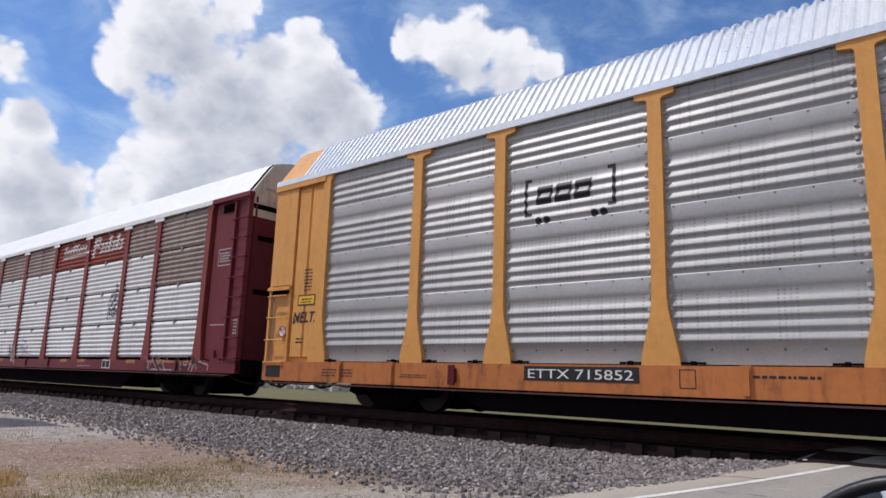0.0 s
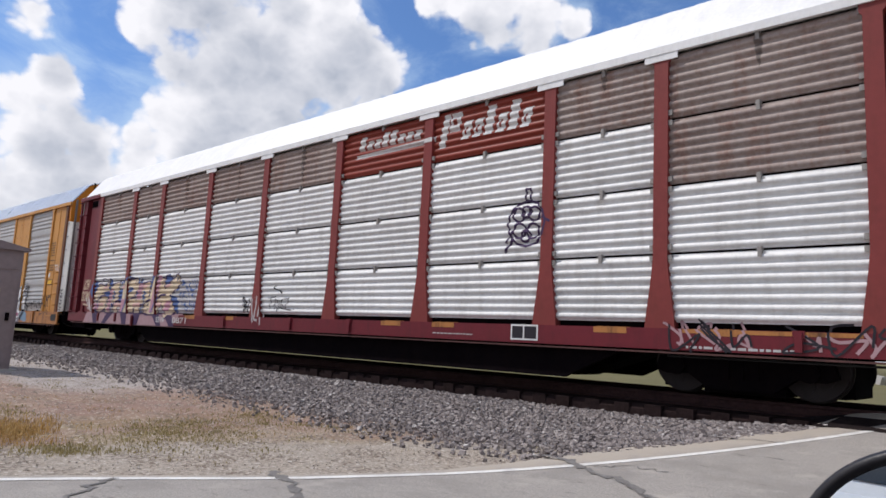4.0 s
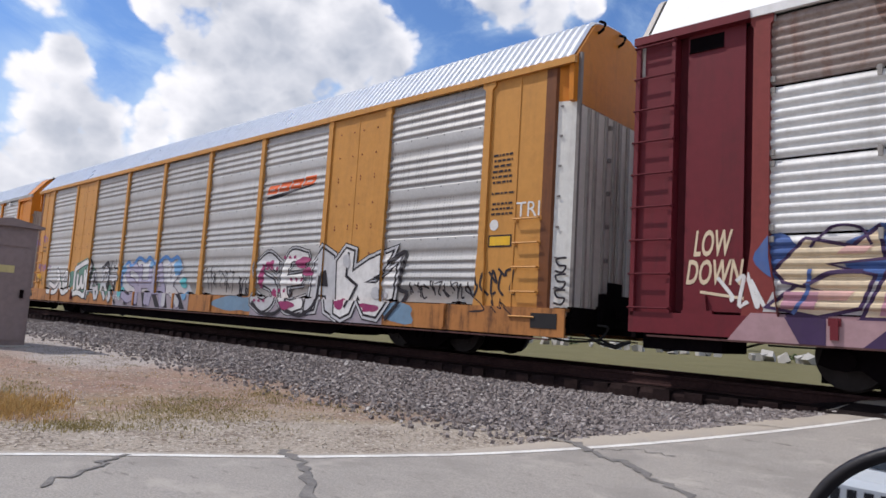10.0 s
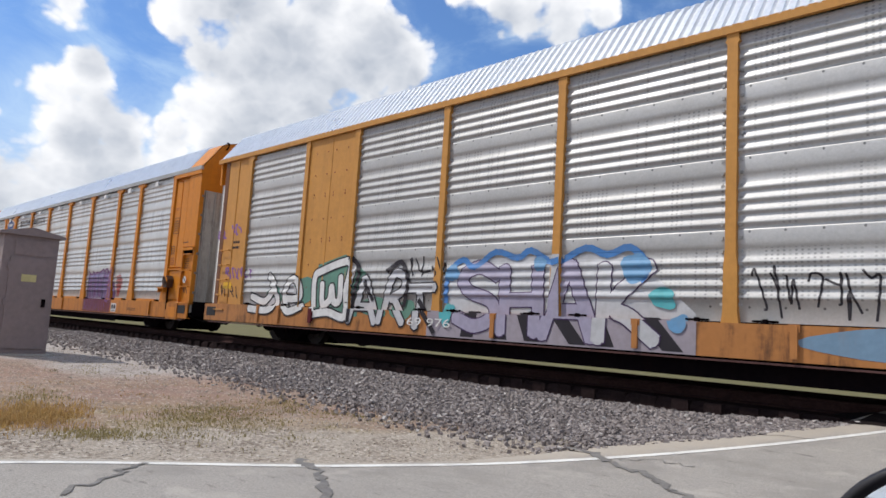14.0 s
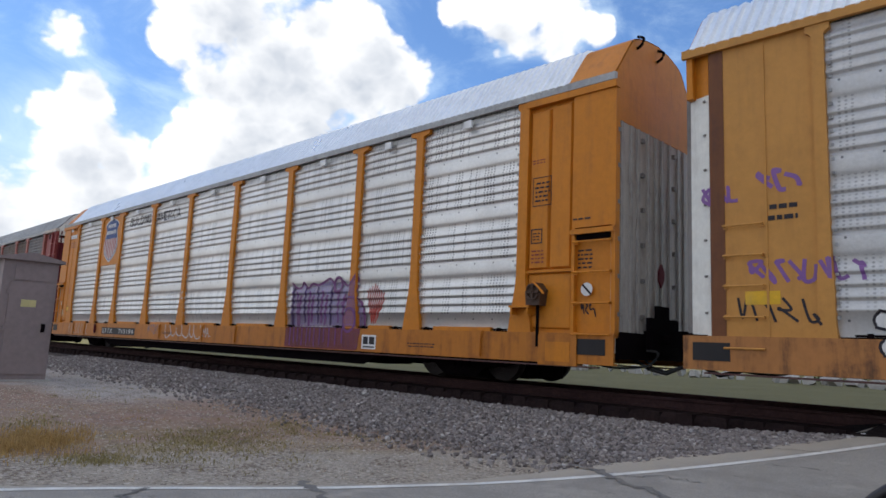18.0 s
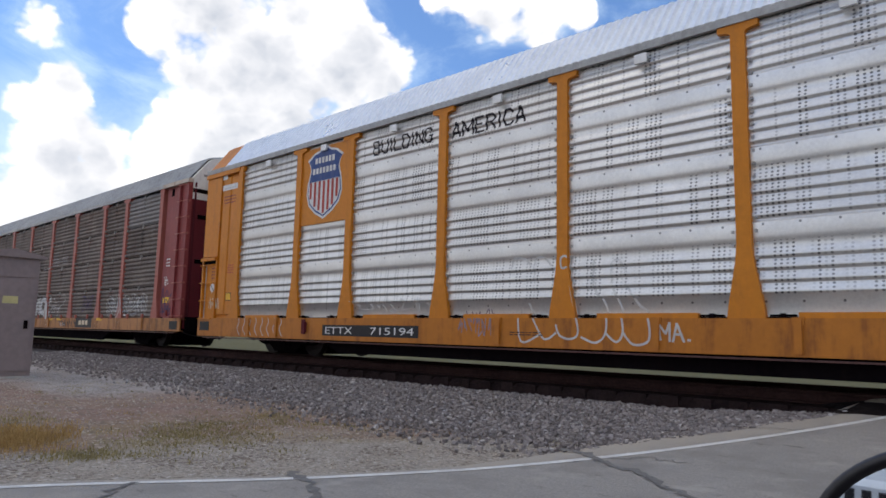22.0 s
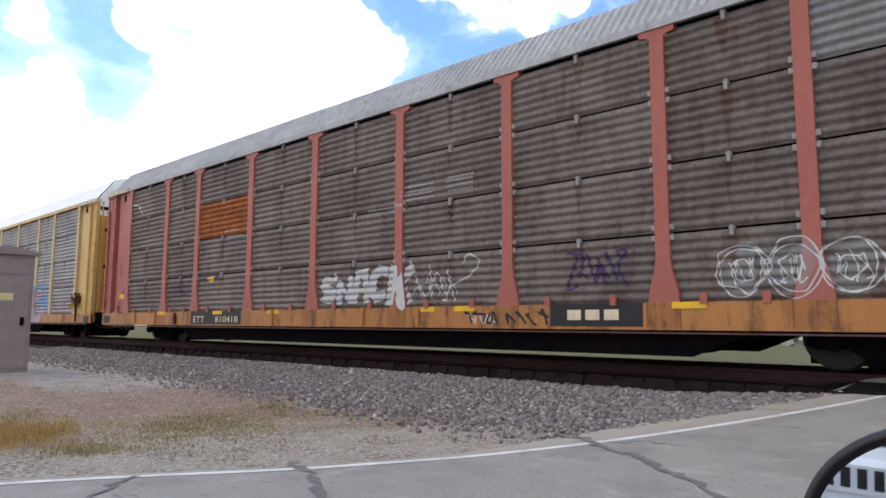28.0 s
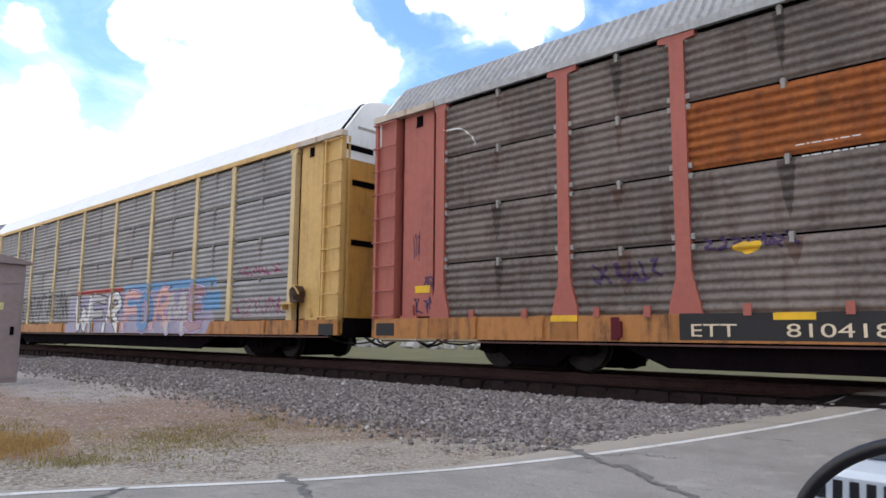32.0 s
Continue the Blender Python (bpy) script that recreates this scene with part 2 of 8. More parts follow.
PINK = paint("faded salmon paint", (0.39, 0.115, 0.088), dirt=(0.20, 0.06, 0.05), streak=0.4)
SIGN_RED = paint("red brown sign paint", (0.25, 0.040, 0.025), dirt=(0.12, 0.03, 0.02), streak=0.3)
SILVER = material("galvanised steel panel", (0.42, 0.41, 0.405), (0.35, 0.342, 0.338), 0.54, 0.58, 22.0, 0.9, 0.10, (0.42, 0.41, 0.40), 0.2, 0.5, 70.0, 0.24, holes=0.45)
SILVER_DULL = material("dull galvanised panel", (0.54, 0.53, 0.52), (0.46, 0.45, 0.44), 0.52, 0.60, 22.0, 0.9, 0.10, (0.40, 0.39, 0.39), 0.2, 0.5, 70.0, 0.24, holes=0.45)
SILVER_BRIGHT = material("pale galvanised panel", (0.64, 0.63, 0.615), (0.54, 0.53, 0.52), 0.38, 0.80, 22.0, 0.9, 0.10, (0.52, 0.51, 0.50), 0.2, 0.5, 70.0, 0.2, holes=0.85)
WHITE_PANEL = material("white painted panel", (0.76, 0.755, 0.745), (0.64, 0.635, 0.625), 0.6, 0.05, 14.0, 0.8, 0.12, (0.36, 0.33, 0.30), 0.35, 0.4, 60.0, 0.08)
DIRT_PANEL = material("grimy unpainted panel", (0.38, 0.315, 0.285), (0.26, 0.205, 0.185), 0.7, 0.05, 14.0, 0.7, 0.15, (0.22, 0.10, 0.07), 0.7, 0.3, 60.0, 0.12)
GREY_PANEL = material("weathered grey brown panel", (0.205, 0.170, 0.150), (0.11, 0.092, 0.083), 0.7, 0.1, 14.0, 0.7, 0.15, (0.085, 0.05, 0.038), 0.75, 0.3, 60.0, 0.22)
GREY_LIGHT = material("weathered light grey panel", (0.245, 0.235, 0.235), (0.15, 0.142, 0.142), 0.65, 0.1, 14.0, 0.7, 0.15, (0.18, 0.14, 0.12), 0.5, 0.3, 60.0, 0.14)
GREY_SILVER = material("weathered silver grey panel", (0.33, 0.325, 0.325), (0.22, 0.215, 0.215), 0.6, 0.15, 14.0, 0.7, 0.15, (0.24, 0.21, 0.20), 0.5, 0.3, 60.0, 0.14)
RUST_PANEL = material("rusty orange panel", (0.38, 0.120, 0.035), (0.20, 0.058, 0.022), 0.85, 0.0, 10.0, 1.6, 0.3, (0.10, 0.05, 0.03), 0.6, 0.2, 60.0)
ROOF_SHINY = material("bright galvanised roof", (0.93, 0.93, 0.93), (0.80, 0.81, 0.82), 0.30, 0.72, 20.0, 0.8, 0.08, (0.5, 0.5, 0.5), 0.25)
ROOF_WHITE = material("white roof paint", (0.80, 0.80, 0.79), (0.72, 0.72, 0.72), 0.5, 0.0, 20.0, 0.8, 0.08, (0.5, 0.49, 0.47), 0.25)
ROOF_GREY = material("weathered grey roof", (0.42, 0.42, 0.42), (0.30, 0.30, 0.30), 0.6, 0.15, 12.0, 0.8, 0.12, (0.2, 0.19, 0.18), 0.5)
DOOR_GREY = paint("grey end door paint", (0.50, 0.46, 0.42), dirt=(0.20, 0.15, 0.13), streak=0.7)
SILL_LIP = paint("grimy rose brown flange", (0.10, 0.045, 0.04), dirt=(0.04, 0.02, 0.02), streak=0.7)
BRAKE_BROWN = paint("greasy brown brake gear", (0.075, 0.040, 0.026), dirt=(0.03, 0.018, 0.014), streak=0.6)
BAR_GREY = paint("grey door rib paint", (0.40, 0.37, 0.34), dirt=(0.15, 0.11, 0.09), streak=0.7)
DOOR_STEEL = paint("grey hinge steel", (0.22, 0.20, 0.19), dirt=(0.08, 0.06, 0.05), streak=0.6)
RUST_CORNER = paint("rust brown corner paint", (0.17, 0.062, 0.022), dirt=(0.08, 0.03, 0.02), streak=0.6)
HEADER_PALE = paint("chalky cream beam paint", (0.52, 0.44, 0.36), dirt=(0.22, 0.09, 0.05), streak=0.7)
DOOR_WHITE = paint("white end door paint", (0.80, 0.79, 0.74), dirt=(0.40, 0.36, 0.33), streak=0.35)
# grimy iron taken near black: the shade under the cars is in its colour
IRON = material("grimy black iron with shade in its colour", (0.007, 0.005, 0.006), (0.004, 0.003, 0.004), 0.95, 0.0, 12.0, 2.0, 0.3, (0.010, 0.006, 0.006), 0.5, 0.02)
WHEEL_STEEL = material("worn wheel steel", (0.020, 0.014, 0.014), (0.012, 0.008, 0.008), 0.65, 0.1, 12.0, 2.0, 0.2, (0.02, 0.012, 0.01), 0.5, 0.3)
RUBBER = material("black hose rubber", (0.02, 0.02, 0.02), rough=0.7)


# ---- shapes ----
class Shape:
    """Corners and faces of one mesh."""

    def __init__(self):
        self.v, self.f = [], []

    def put(self, verts, faces):
        o = len(self.v)
        self.v += [tuple(p) for p in verts]
        self.f += [tuple(i + o for i in face) for face in faces]
        return self

    def box(self, x0, x1, y0, y1, z0, z1):
        return self.put([(x, y, z) for x in (x0, x1) for y in (y0, y1) for z in (z0, z1)],
                        [(0, 1, 3, 2), (4, 6, 7, 5), (0, 4, 5, 1), (2, 3, 7, 6), (0, 2, 6, 4), (1, 5, 7, 3)])

    def prism(self, poly, lo, hi, axis="y"):
        """A polygon drawn in the two other axes, drawn out along one."""
        k = len(poly)
        spot = {"x": lambda a, b, h: (h, a, b), "y": lambda a, b, h: (a, h, b), "z": lambda a, b, h: (a, b, h)}[axis]
        verts = [spot(a, b, h) for h in (lo, hi) for a, b in poly]
        return self.put(verts, [tuple(range(k)), tuple(range(2 * k - 1, k - 1, -1))] + [(i, i + k, (i + 1) % k + k, (i + 1) % k) for i in range(k)])

    def wheel(self, x, z, r, y0, y1, n=24):
        return self.prism([(x + r * math.cos(2 * math.pi * i / n), z + r * math.sin(2 * math.pi * i / n)) for i in range(n)], y0, y1)

    def tube(self, pts, r, n=6):
        pts = [Vector(p) for p in pts]
        verts, faces = [], []
        for i, p in enumerate(pts):
            d = (pts[min(i + 1, len(pts) - 1)] - pts[max(i - 1, 0)]).normalized()
            a = d.cross(Vector((0, 0, 1)) if abs(d.z) < 0.9 else Vector((1, 0, 0))).normalized()
            b = d.cross(a)
            verts += [p + r * (math.cos(2 * math.pi * j / n) * a + math.sin(2 * math.pi * j / n) * b) for j in range(n)]
            if i:
                faces += [((i - 1) * n + j, (i - 1) * n + (j + 1) % n, i * n + (j + 1) % n, i * n + j) for j in range(n)]
        faces += [tuple(range(n)), tuple(range((len(pts) - 1) * n, len(pts) * n))]
        return self.put(verts, faces)

    def mesh(self, name, mat, smooth=False):
        me = bpy.data.meshes.new(name)
        me.from_pydata(self.v, [], self.f)
        bm = bmesh.new()
        bm.from_mesh(me)
        bmesh.ops.recalc_face_normals(bm, faces=bm.faces)
        bm.to_mesh(me)
        bm.free()
        me.materials.append(mat)
        if smooth:
            me.polygons.foreach_set("use_smooth", [True] * len(me.polygons))
        return me


KEPT = {}


def kept(key, make):
    """A mesh that is made once and shared."""
    if key not in KEPT:
        KEPT[key] = make()
    return KEPT[key]


def part(name, mesh, parent, m=None, label=""):
    ob = new(name, mesh)
    ob.parent = parent
    if m is not None:
        ob.matrix_basis = m
    return tagged(ob, label)


def thing(name, mesh, label, category, m=None, group="", kind=""):
    ob = new(name, mesh)
    if m is not None:
        ob.matrix_basis = m
    return tagged(ob, label, category, group, kind)


def smooth(pts, n=5):
    out = []
    for i in range(len(pts) - 1):
        p0, p1, p2, p3 = (pts[max(0, min(len(pts) - 1, i + j))] for j in (-1, 0, 1, 2))
        for k_ in range(n):
            t = k_ / n
            out.append(tuple(0.5 * (2 * b + (c - a) * t + (2 * a - 5 * b + 4 * c - d) * t * t + (3 * b - a - 3 * c + d) * t ** 3) for a, b, c, d in zip(p0, p1, p2, p3)))
    return out + [pts[-1]]


def smooth3(pts, n=4):
    flat = smooth([(x, z) for x, y, z in pts], n)
    ys = [y for x, y, z in pts]
    return [(x, float(np.interp(i / n, range(len(ys)), ys)), z) for i, (x, z) in enumerate(flat)]


# ---- the railway cars ----
POSTS = [-11.8, -9.05, -7.07, -4.22, -1.45, 1.45, 4.22, 7.07, 9.05, 11.8]
HALF, FLOOR, EAVE = 13.65, 0.89, 5.04
FACE_PANEL, FACE_POST, FACE_SILL, FACE_END = 1.465, 1.55, 1.57, 1.50
ROOF = [(1.54, 0.0), (1.53, 0.09), (1.24, 0.48), (0.95, 0.87), (0.84, 0.95), (0.70, 1.00), (0.40, 1.07), (0.0, 1.11)]


def rows_of(st):
    """The lower and upper edges of the panels of one bay."""
    if not st["old"]:
        return [(FLOOR + 0.02, EAVE - 0.02)]
    low, step = st.get("rows", (0.03, 1.028))
    return [(FLOOR + low + r * step, FLOOR + low + r * step + step - 0.034) for r in range(4)]


def roof_line(tall):
    """The roof's outline over the eaves, from the near side to the far one."""
    near = [(y, EAVE + z * tall) for y, z in ROOF]
    return near + [(-y, z) for y, z in near[-2::-1]]


def ribs_new(z0, z1):
    """Four groups of four narrow ridges with plain, slightly bowed bands between them: height and depth, from below."""
    line = [(z0, 0.0)]
    for g in range(4):
        z = 1.20 + 1.035 * g
        for r in range(4):
            a = z + 0.162 * r
            line += [(a - 0.004, 0.0), (a + 0.024, 0.028), (a + 0.040, 0.033), (a + 0.060, 0.031), (a + 0.108, 0.008), (a + 0.152, 0.0)]
        if g < 3:
            line += [(z + 0.728, 0.0), (z + 0.734, 0.004), (z + 0.80, 0.008), (z + 0.97, 0.022), (z + 0.985, 0.018), (z + 0.99, 0.0)]
    return [p for p in line if p[0] < z1 - 0.01] + [(z1, 0.0)]


def ribs_old(z0, z1):
    """Seven broad ridges with narrow deep grooves between them."""
    line, n = [(z0, 0.0)], 7
    step = (z1 - z0 - 0.02) / n
    for r in range(n):
        z = z0 + 0.01 + r * step
        line += [(z + 0.012, 0.0), (z + 0.030, 0.030), (z + 0.38 * step, 0.043), (z + 0.66 * step, 0.038), (z + step - 0.020, 0.0)]
    return line + [(z1, 0.0)]


def ribbed(width, line):
    """A ridged sheet that faces -y, with its middle at x = 0."""
    s, n = Shape(), len(line)
    verts = [(x, -d, z) for x in (-width / 2, width / 2) for z, d in line] + [(x, 0.03, z) for x in (-width / 2, width / 2) for z in (line[0][0], line[-1][0])]
    faces = [(i, i + n, i + n + 1, i + 1) for i in range(n - 1)]
    faces += [(2 * n, 2 * n + 1, 2 * n + 3, 2 * n + 2)]
    return s.put(verts, faces)


def post_shape(width, flare, top, foot=0.78):
    half = width / 2
    poly = [(-flare / 2, FLOOR), (flare / 2, FLOOR), (flare / 2 - 0.02, FLOOR + 0.16), (half + 0.02, FLOOR + foot), (half, FLOOR + 1.28 * foot), (half, EAVE - 0.16),
            (half + 0.03, EAVE - 0.13), (top / 2, EAVE - 0.10), (top / 2, EAVE), (-top / 2, EAVE), (-top / 2, EAVE - 0.10), (-half - 0.03, EAVE - 0.13),
            (-half, EAVE - 0.16), (-half, FLOOR + 1.28 * foot), (-half - 0.02, FLOOR + foot), (-flare / 2 + 0.02, FLOOR + 0.16)]
    return Shape().prism(poly, -FACE_POST, -1.40)


def roof_shape(pitch, rise, x0, x1, tall=1.0):
    s, xs = Shape(), []
    outline = roof_line(tall)
    n = max(1, round((x1 - x0) / pitch))
    for i in range(n):
        a, p = x0 + i * (x1 - x0) / n, (x1 - x0) / n
        xs += [(a, 0.0), (a + 0.34 * p, 0.0), (a + 0.50 * p, rise), (a + 0.80 * p, rise)]
    xs.append((x1, 0.0))
    k = len(outline)
    verts = []
    for x, lift in xs:
        for i, (y, z) in enumerate(outline):
            f = lift * (0.0 if i in (0, k - 1) else 1.0)
            nrm = Vector((y * 1.6, z - 4.4)).normalized()
            verts.append((x, y + nrm.x * f, z + nrm.y * f))
    faces = [(i * k + j, i * k + j + 1, (i + 1) * k + j + 1, (i + 1) * k + j) for i in range(len(xs) - 1) for j in range(k - 1)]
    return s.put(verts, faces)


def truck_frame():
    s = Shape()
    for side in (-1, 1):
        y0, y1 = sorted((side * 0.92, side * 1.06))
        s.prism([(-1.22, 0.36), (-1.16, 0.56), (-0.72, 0.60), (-0.38, 0.80), (0.38, 0.80), (0.72, 0.60), (1.16, 0.56), (1.22, 0.36), (1.05, 0.30), (0.72, 0.32),
                 (0.44, 0.12), (-0.44, 0.12), (-0.72, 0.32), (-1.05, 0.30)], y0, y1)
        for x in (-0.2, 0.0, 0.2):
            s.box(x - 0.06, x + 0.06, *sorted((side * 1.06, side * 1.09)), 0.27, 0.52)
        for x in (-0.89, 0.89):
            s.wheel(x, 0.42, 0.13, *sorted((side * 1.05, side * 1.13)), 12)
    s.box(-1.30, 1.30, -0.55, 0.55, 0.10, 0.60).box(-0.55, 0.55, -0.90, 0.90, 0.07, 0.50)
    return s.box(-0.25, 0.25, -0.92, 0.92, 0.40, 0.78)


def wheelset():
    s = Shape()
    for side in (-1, 1):
        s.wheel(0, 0, 0.42, *sorted((side * 0.715, side * 0.84)), 32)
        s.wheel(0, 0, 0.447, *sorted((side * 0.682, side * 0.715)), 32)
        for i in range(6):
            a = i * math.pi / 3
            s.box(0.24 * math.cos(a) - 0.05, 0.24 * math.cos(a) + 0.05, *sorted((side * 0.838, side * 0.852)), 0.24 * math.sin(a) - 0.05, 0.24 * math.sin(a) + 0.05)
        s.wheel(0, 0, 0.12, *sorted((side * 0.84, side * 0.92)), 12)
    return s.wheel(0, 0, 0.09, -0.9, 0.9, 12)


def rung(width):
    """A ladder rung with its ends bent back to the plate, at x = 0."""
    a = width / 2
    s = Shape().tube([(-a, 0.03, 0), (-a - 0.015, -0.09, 0), (a + 0.015, -0.09, 0), (a, 0.03, 0)], 0.016, 6)
    return s.box(-a - 0.03, -a + 0.03, -0.02, 0.02, -0.035, 0.035).box(a - 0.03, a + 0.03, -0.02, 0.02, -0.035, 0.035)


CARS = []
WHEELS = []


def end_sides(k, st, car, m, front, brake):
    """The side of a car from its last post to the corner, drawn for the end at +x."""
    kind, mat = st["end"], st["front_mat"] if front and st.get("front_mat") else st["end_mat"]
    tag_ = (k, kind, front)

    def add(name, shape, paint_=None):
        part(name, kept((tag_, name, len(shape.v), shape.v[0]), lambda: shape.mesh(name, paint_ or mat)), car, m)

    def ladder(z0, z1, width, step, x, face):
        mesh = kept((k, "rung", width), lambda: rung(width).mesh("rung", st["ladder_mat"]))
        for i in range(int((z1 - z0) / step + 0.05) + 1):
            part("ladder_rung", mesh, car, m @ pose(x, face, z0 + 0.04 + step * i))

    if kind == "flanged":
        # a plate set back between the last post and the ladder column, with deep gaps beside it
        # on two cars the recess is painted darker, for the shade in the gaps
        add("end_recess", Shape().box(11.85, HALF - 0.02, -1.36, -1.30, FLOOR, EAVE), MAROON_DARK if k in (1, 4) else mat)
        add("end_plate", Shape().box(12.04, 12.86, -1.47, -1.43, FLOOR + 0.04, EAVE - 0.03))
        add("ladder_plate", Shape().box(13.08, HALF - 0.04, -1.50, -1.46, FLOOR, EAVE - 0.02))
        add("column_web", Shape().box(13.02, 13.08, -1.57, -1.20, FLOOR, EAVE - 0.02))
        add("corner_post", Shape().box(HALF - 0.07, HALF, -1.57, -1.44, FLOOR - 0.06, EAVE - 0.02))
        add("header_beam", Shape().box(11.95, HALF + 0.03, -1.60, -1.44, EAVE - 0.03, EAVE + 0.09), st.get("header", mat))
        x1 = 12.84 if k == 1 else 12.52
        add("top_opening", Shape().box(12.34, x1, -1.474, -1.465, EAVE - 0.30, EAVE - 0.08).box(12.34, x1, -1.50, -1.47, EAVE - 0.31, EAVE - 0.30), IRON)
        add("foot_bracket", Shape().prism([(12.42, FLOOR), (12.86, FLOOR), (12.86, FLOOR + 0.05), (12.62, FLOOR + 0.06), (12.58, FLOOR + 0.26), (12.52, FLOOR + 0.26), (12.50, FLOOR + 0.05), (12.42, FLOOR + 0.05)], -1.53, -1.47))
        ladder(FLOOR + 0.02, EAVE - 0.06, 0.60, 0.5, 13.34, -1.52)
    elif kind == "panelled":
        # raised panels, and a ladder in a recess at the corner
        low = 1.97 if brake else FLOOR + 0.08
        add("end_plate", Shape().box(11.85, HALF, -1.45, -1.40, FLOOR, EAVE))
        add("raised_panel", bevelled(11.93, 12.345, low, EAVE - 0.22, -1.45, 0.055))
        add("raised_panel", bevelled(12.365, 12.80, low, EAVE - 0.18, -1.45, 0.055))
        add("corner_panel", Shape().prism([(12.84, 2.62), (12.84, EAVE - 0.10), (HALF, EAVE - 0.02), (HALF, 2.62)], -1.53, -1.45))
        if brake:
            add("lower_panel", bevelled(11.93, 12.82, FLOOR + 0.06, 1.90, -1.45, 0.035))
            add("panel_ledge", Shape().box(11.90, 12.86, -1.53, -1.45, 1.91, 1.95))
        add("ladder_hood", Shape().prism([(-1.45, 2.62), (-1.60, 2.58), (-1.60, 2.50), (-1.45, 2.52)], 12.84, HALF, "x"))
        # a black box put in as the shade below the ladder hood
        add("hood_shade", Shape().box(12.92, HALF - 0.10, -1.52, -1.46, 2.42, 2.505), IRON)
        add("corner_post", Shape().box(HALF - 0.07, HALF, -1.54, -1.44, FLOOR - 0.06, 2.62))
        add("ladder_stile", Shape().box(12.84, 12.90, -1.54, -1.44, FLOOR, 2.62))
        ladder(FLOOR - 0.06, 2.52, 0.66, 0.5, 13.25, -1.52)
        add("head_band", Shape().box(11.85, HALF + 0.02, -1.57, -1.44, EAVE - 0.14, EAVE - 0.02), st["end_mat"])
    else:
        # a flush plate, a rusty corner strip and a slanting leaf of the folding door
        add("end_plate", Shape().box(11.85, 13.06, -1.50, -1.42, FLOOR, EAVE))
        add("seam_rib", Shape().box(12.49, 12.52, -1.515, -1.50, FLOOR, EAVE))
        add("corner_post", Shape().prism([(13.06, -1.51), (13.26, -1.51), (13.30, -1.44), (13.30, -1.36), (13.06, -1.36)], FLOOR - 0.3, EAVE + 0.1, "z"), RUST_CORNER)
        leaf = [(13.28, -1.46), (HALF - 0.01, -1.36), (HALF - 0.03, -1.31), (13.26, -1.41)]
        add("folding_leaf", Shape().prism(leaf, FLOOR - 0.12, 4.42, "z"), st["door_mat"])
        add("folding_leaf_top", Shape().prism(leaf, 4.42, EAVE + 0.22, "z"), st["arch_mat"])
        add("leaf_edge", Shape().box(HALF - 0.05, HALF + 0.01, -1.375, -1.31, FLOOR - 0.12, EAVE + 0.22), DOOR_STEEL)
        for i in range(7):
            z = 1.2 + 0.52 * i
            add("leaf_bolt", Shape().prism([(13.34, -1.47), (13.38, -1.46), (13.38, -1.42), (13.34, -1.42)], z, z + 0.03, "z"), DOOR_STEEL)
        ladder(FLOOR - 0.2, 2.38, 0.50, 0.42, 12.80, -1.50)


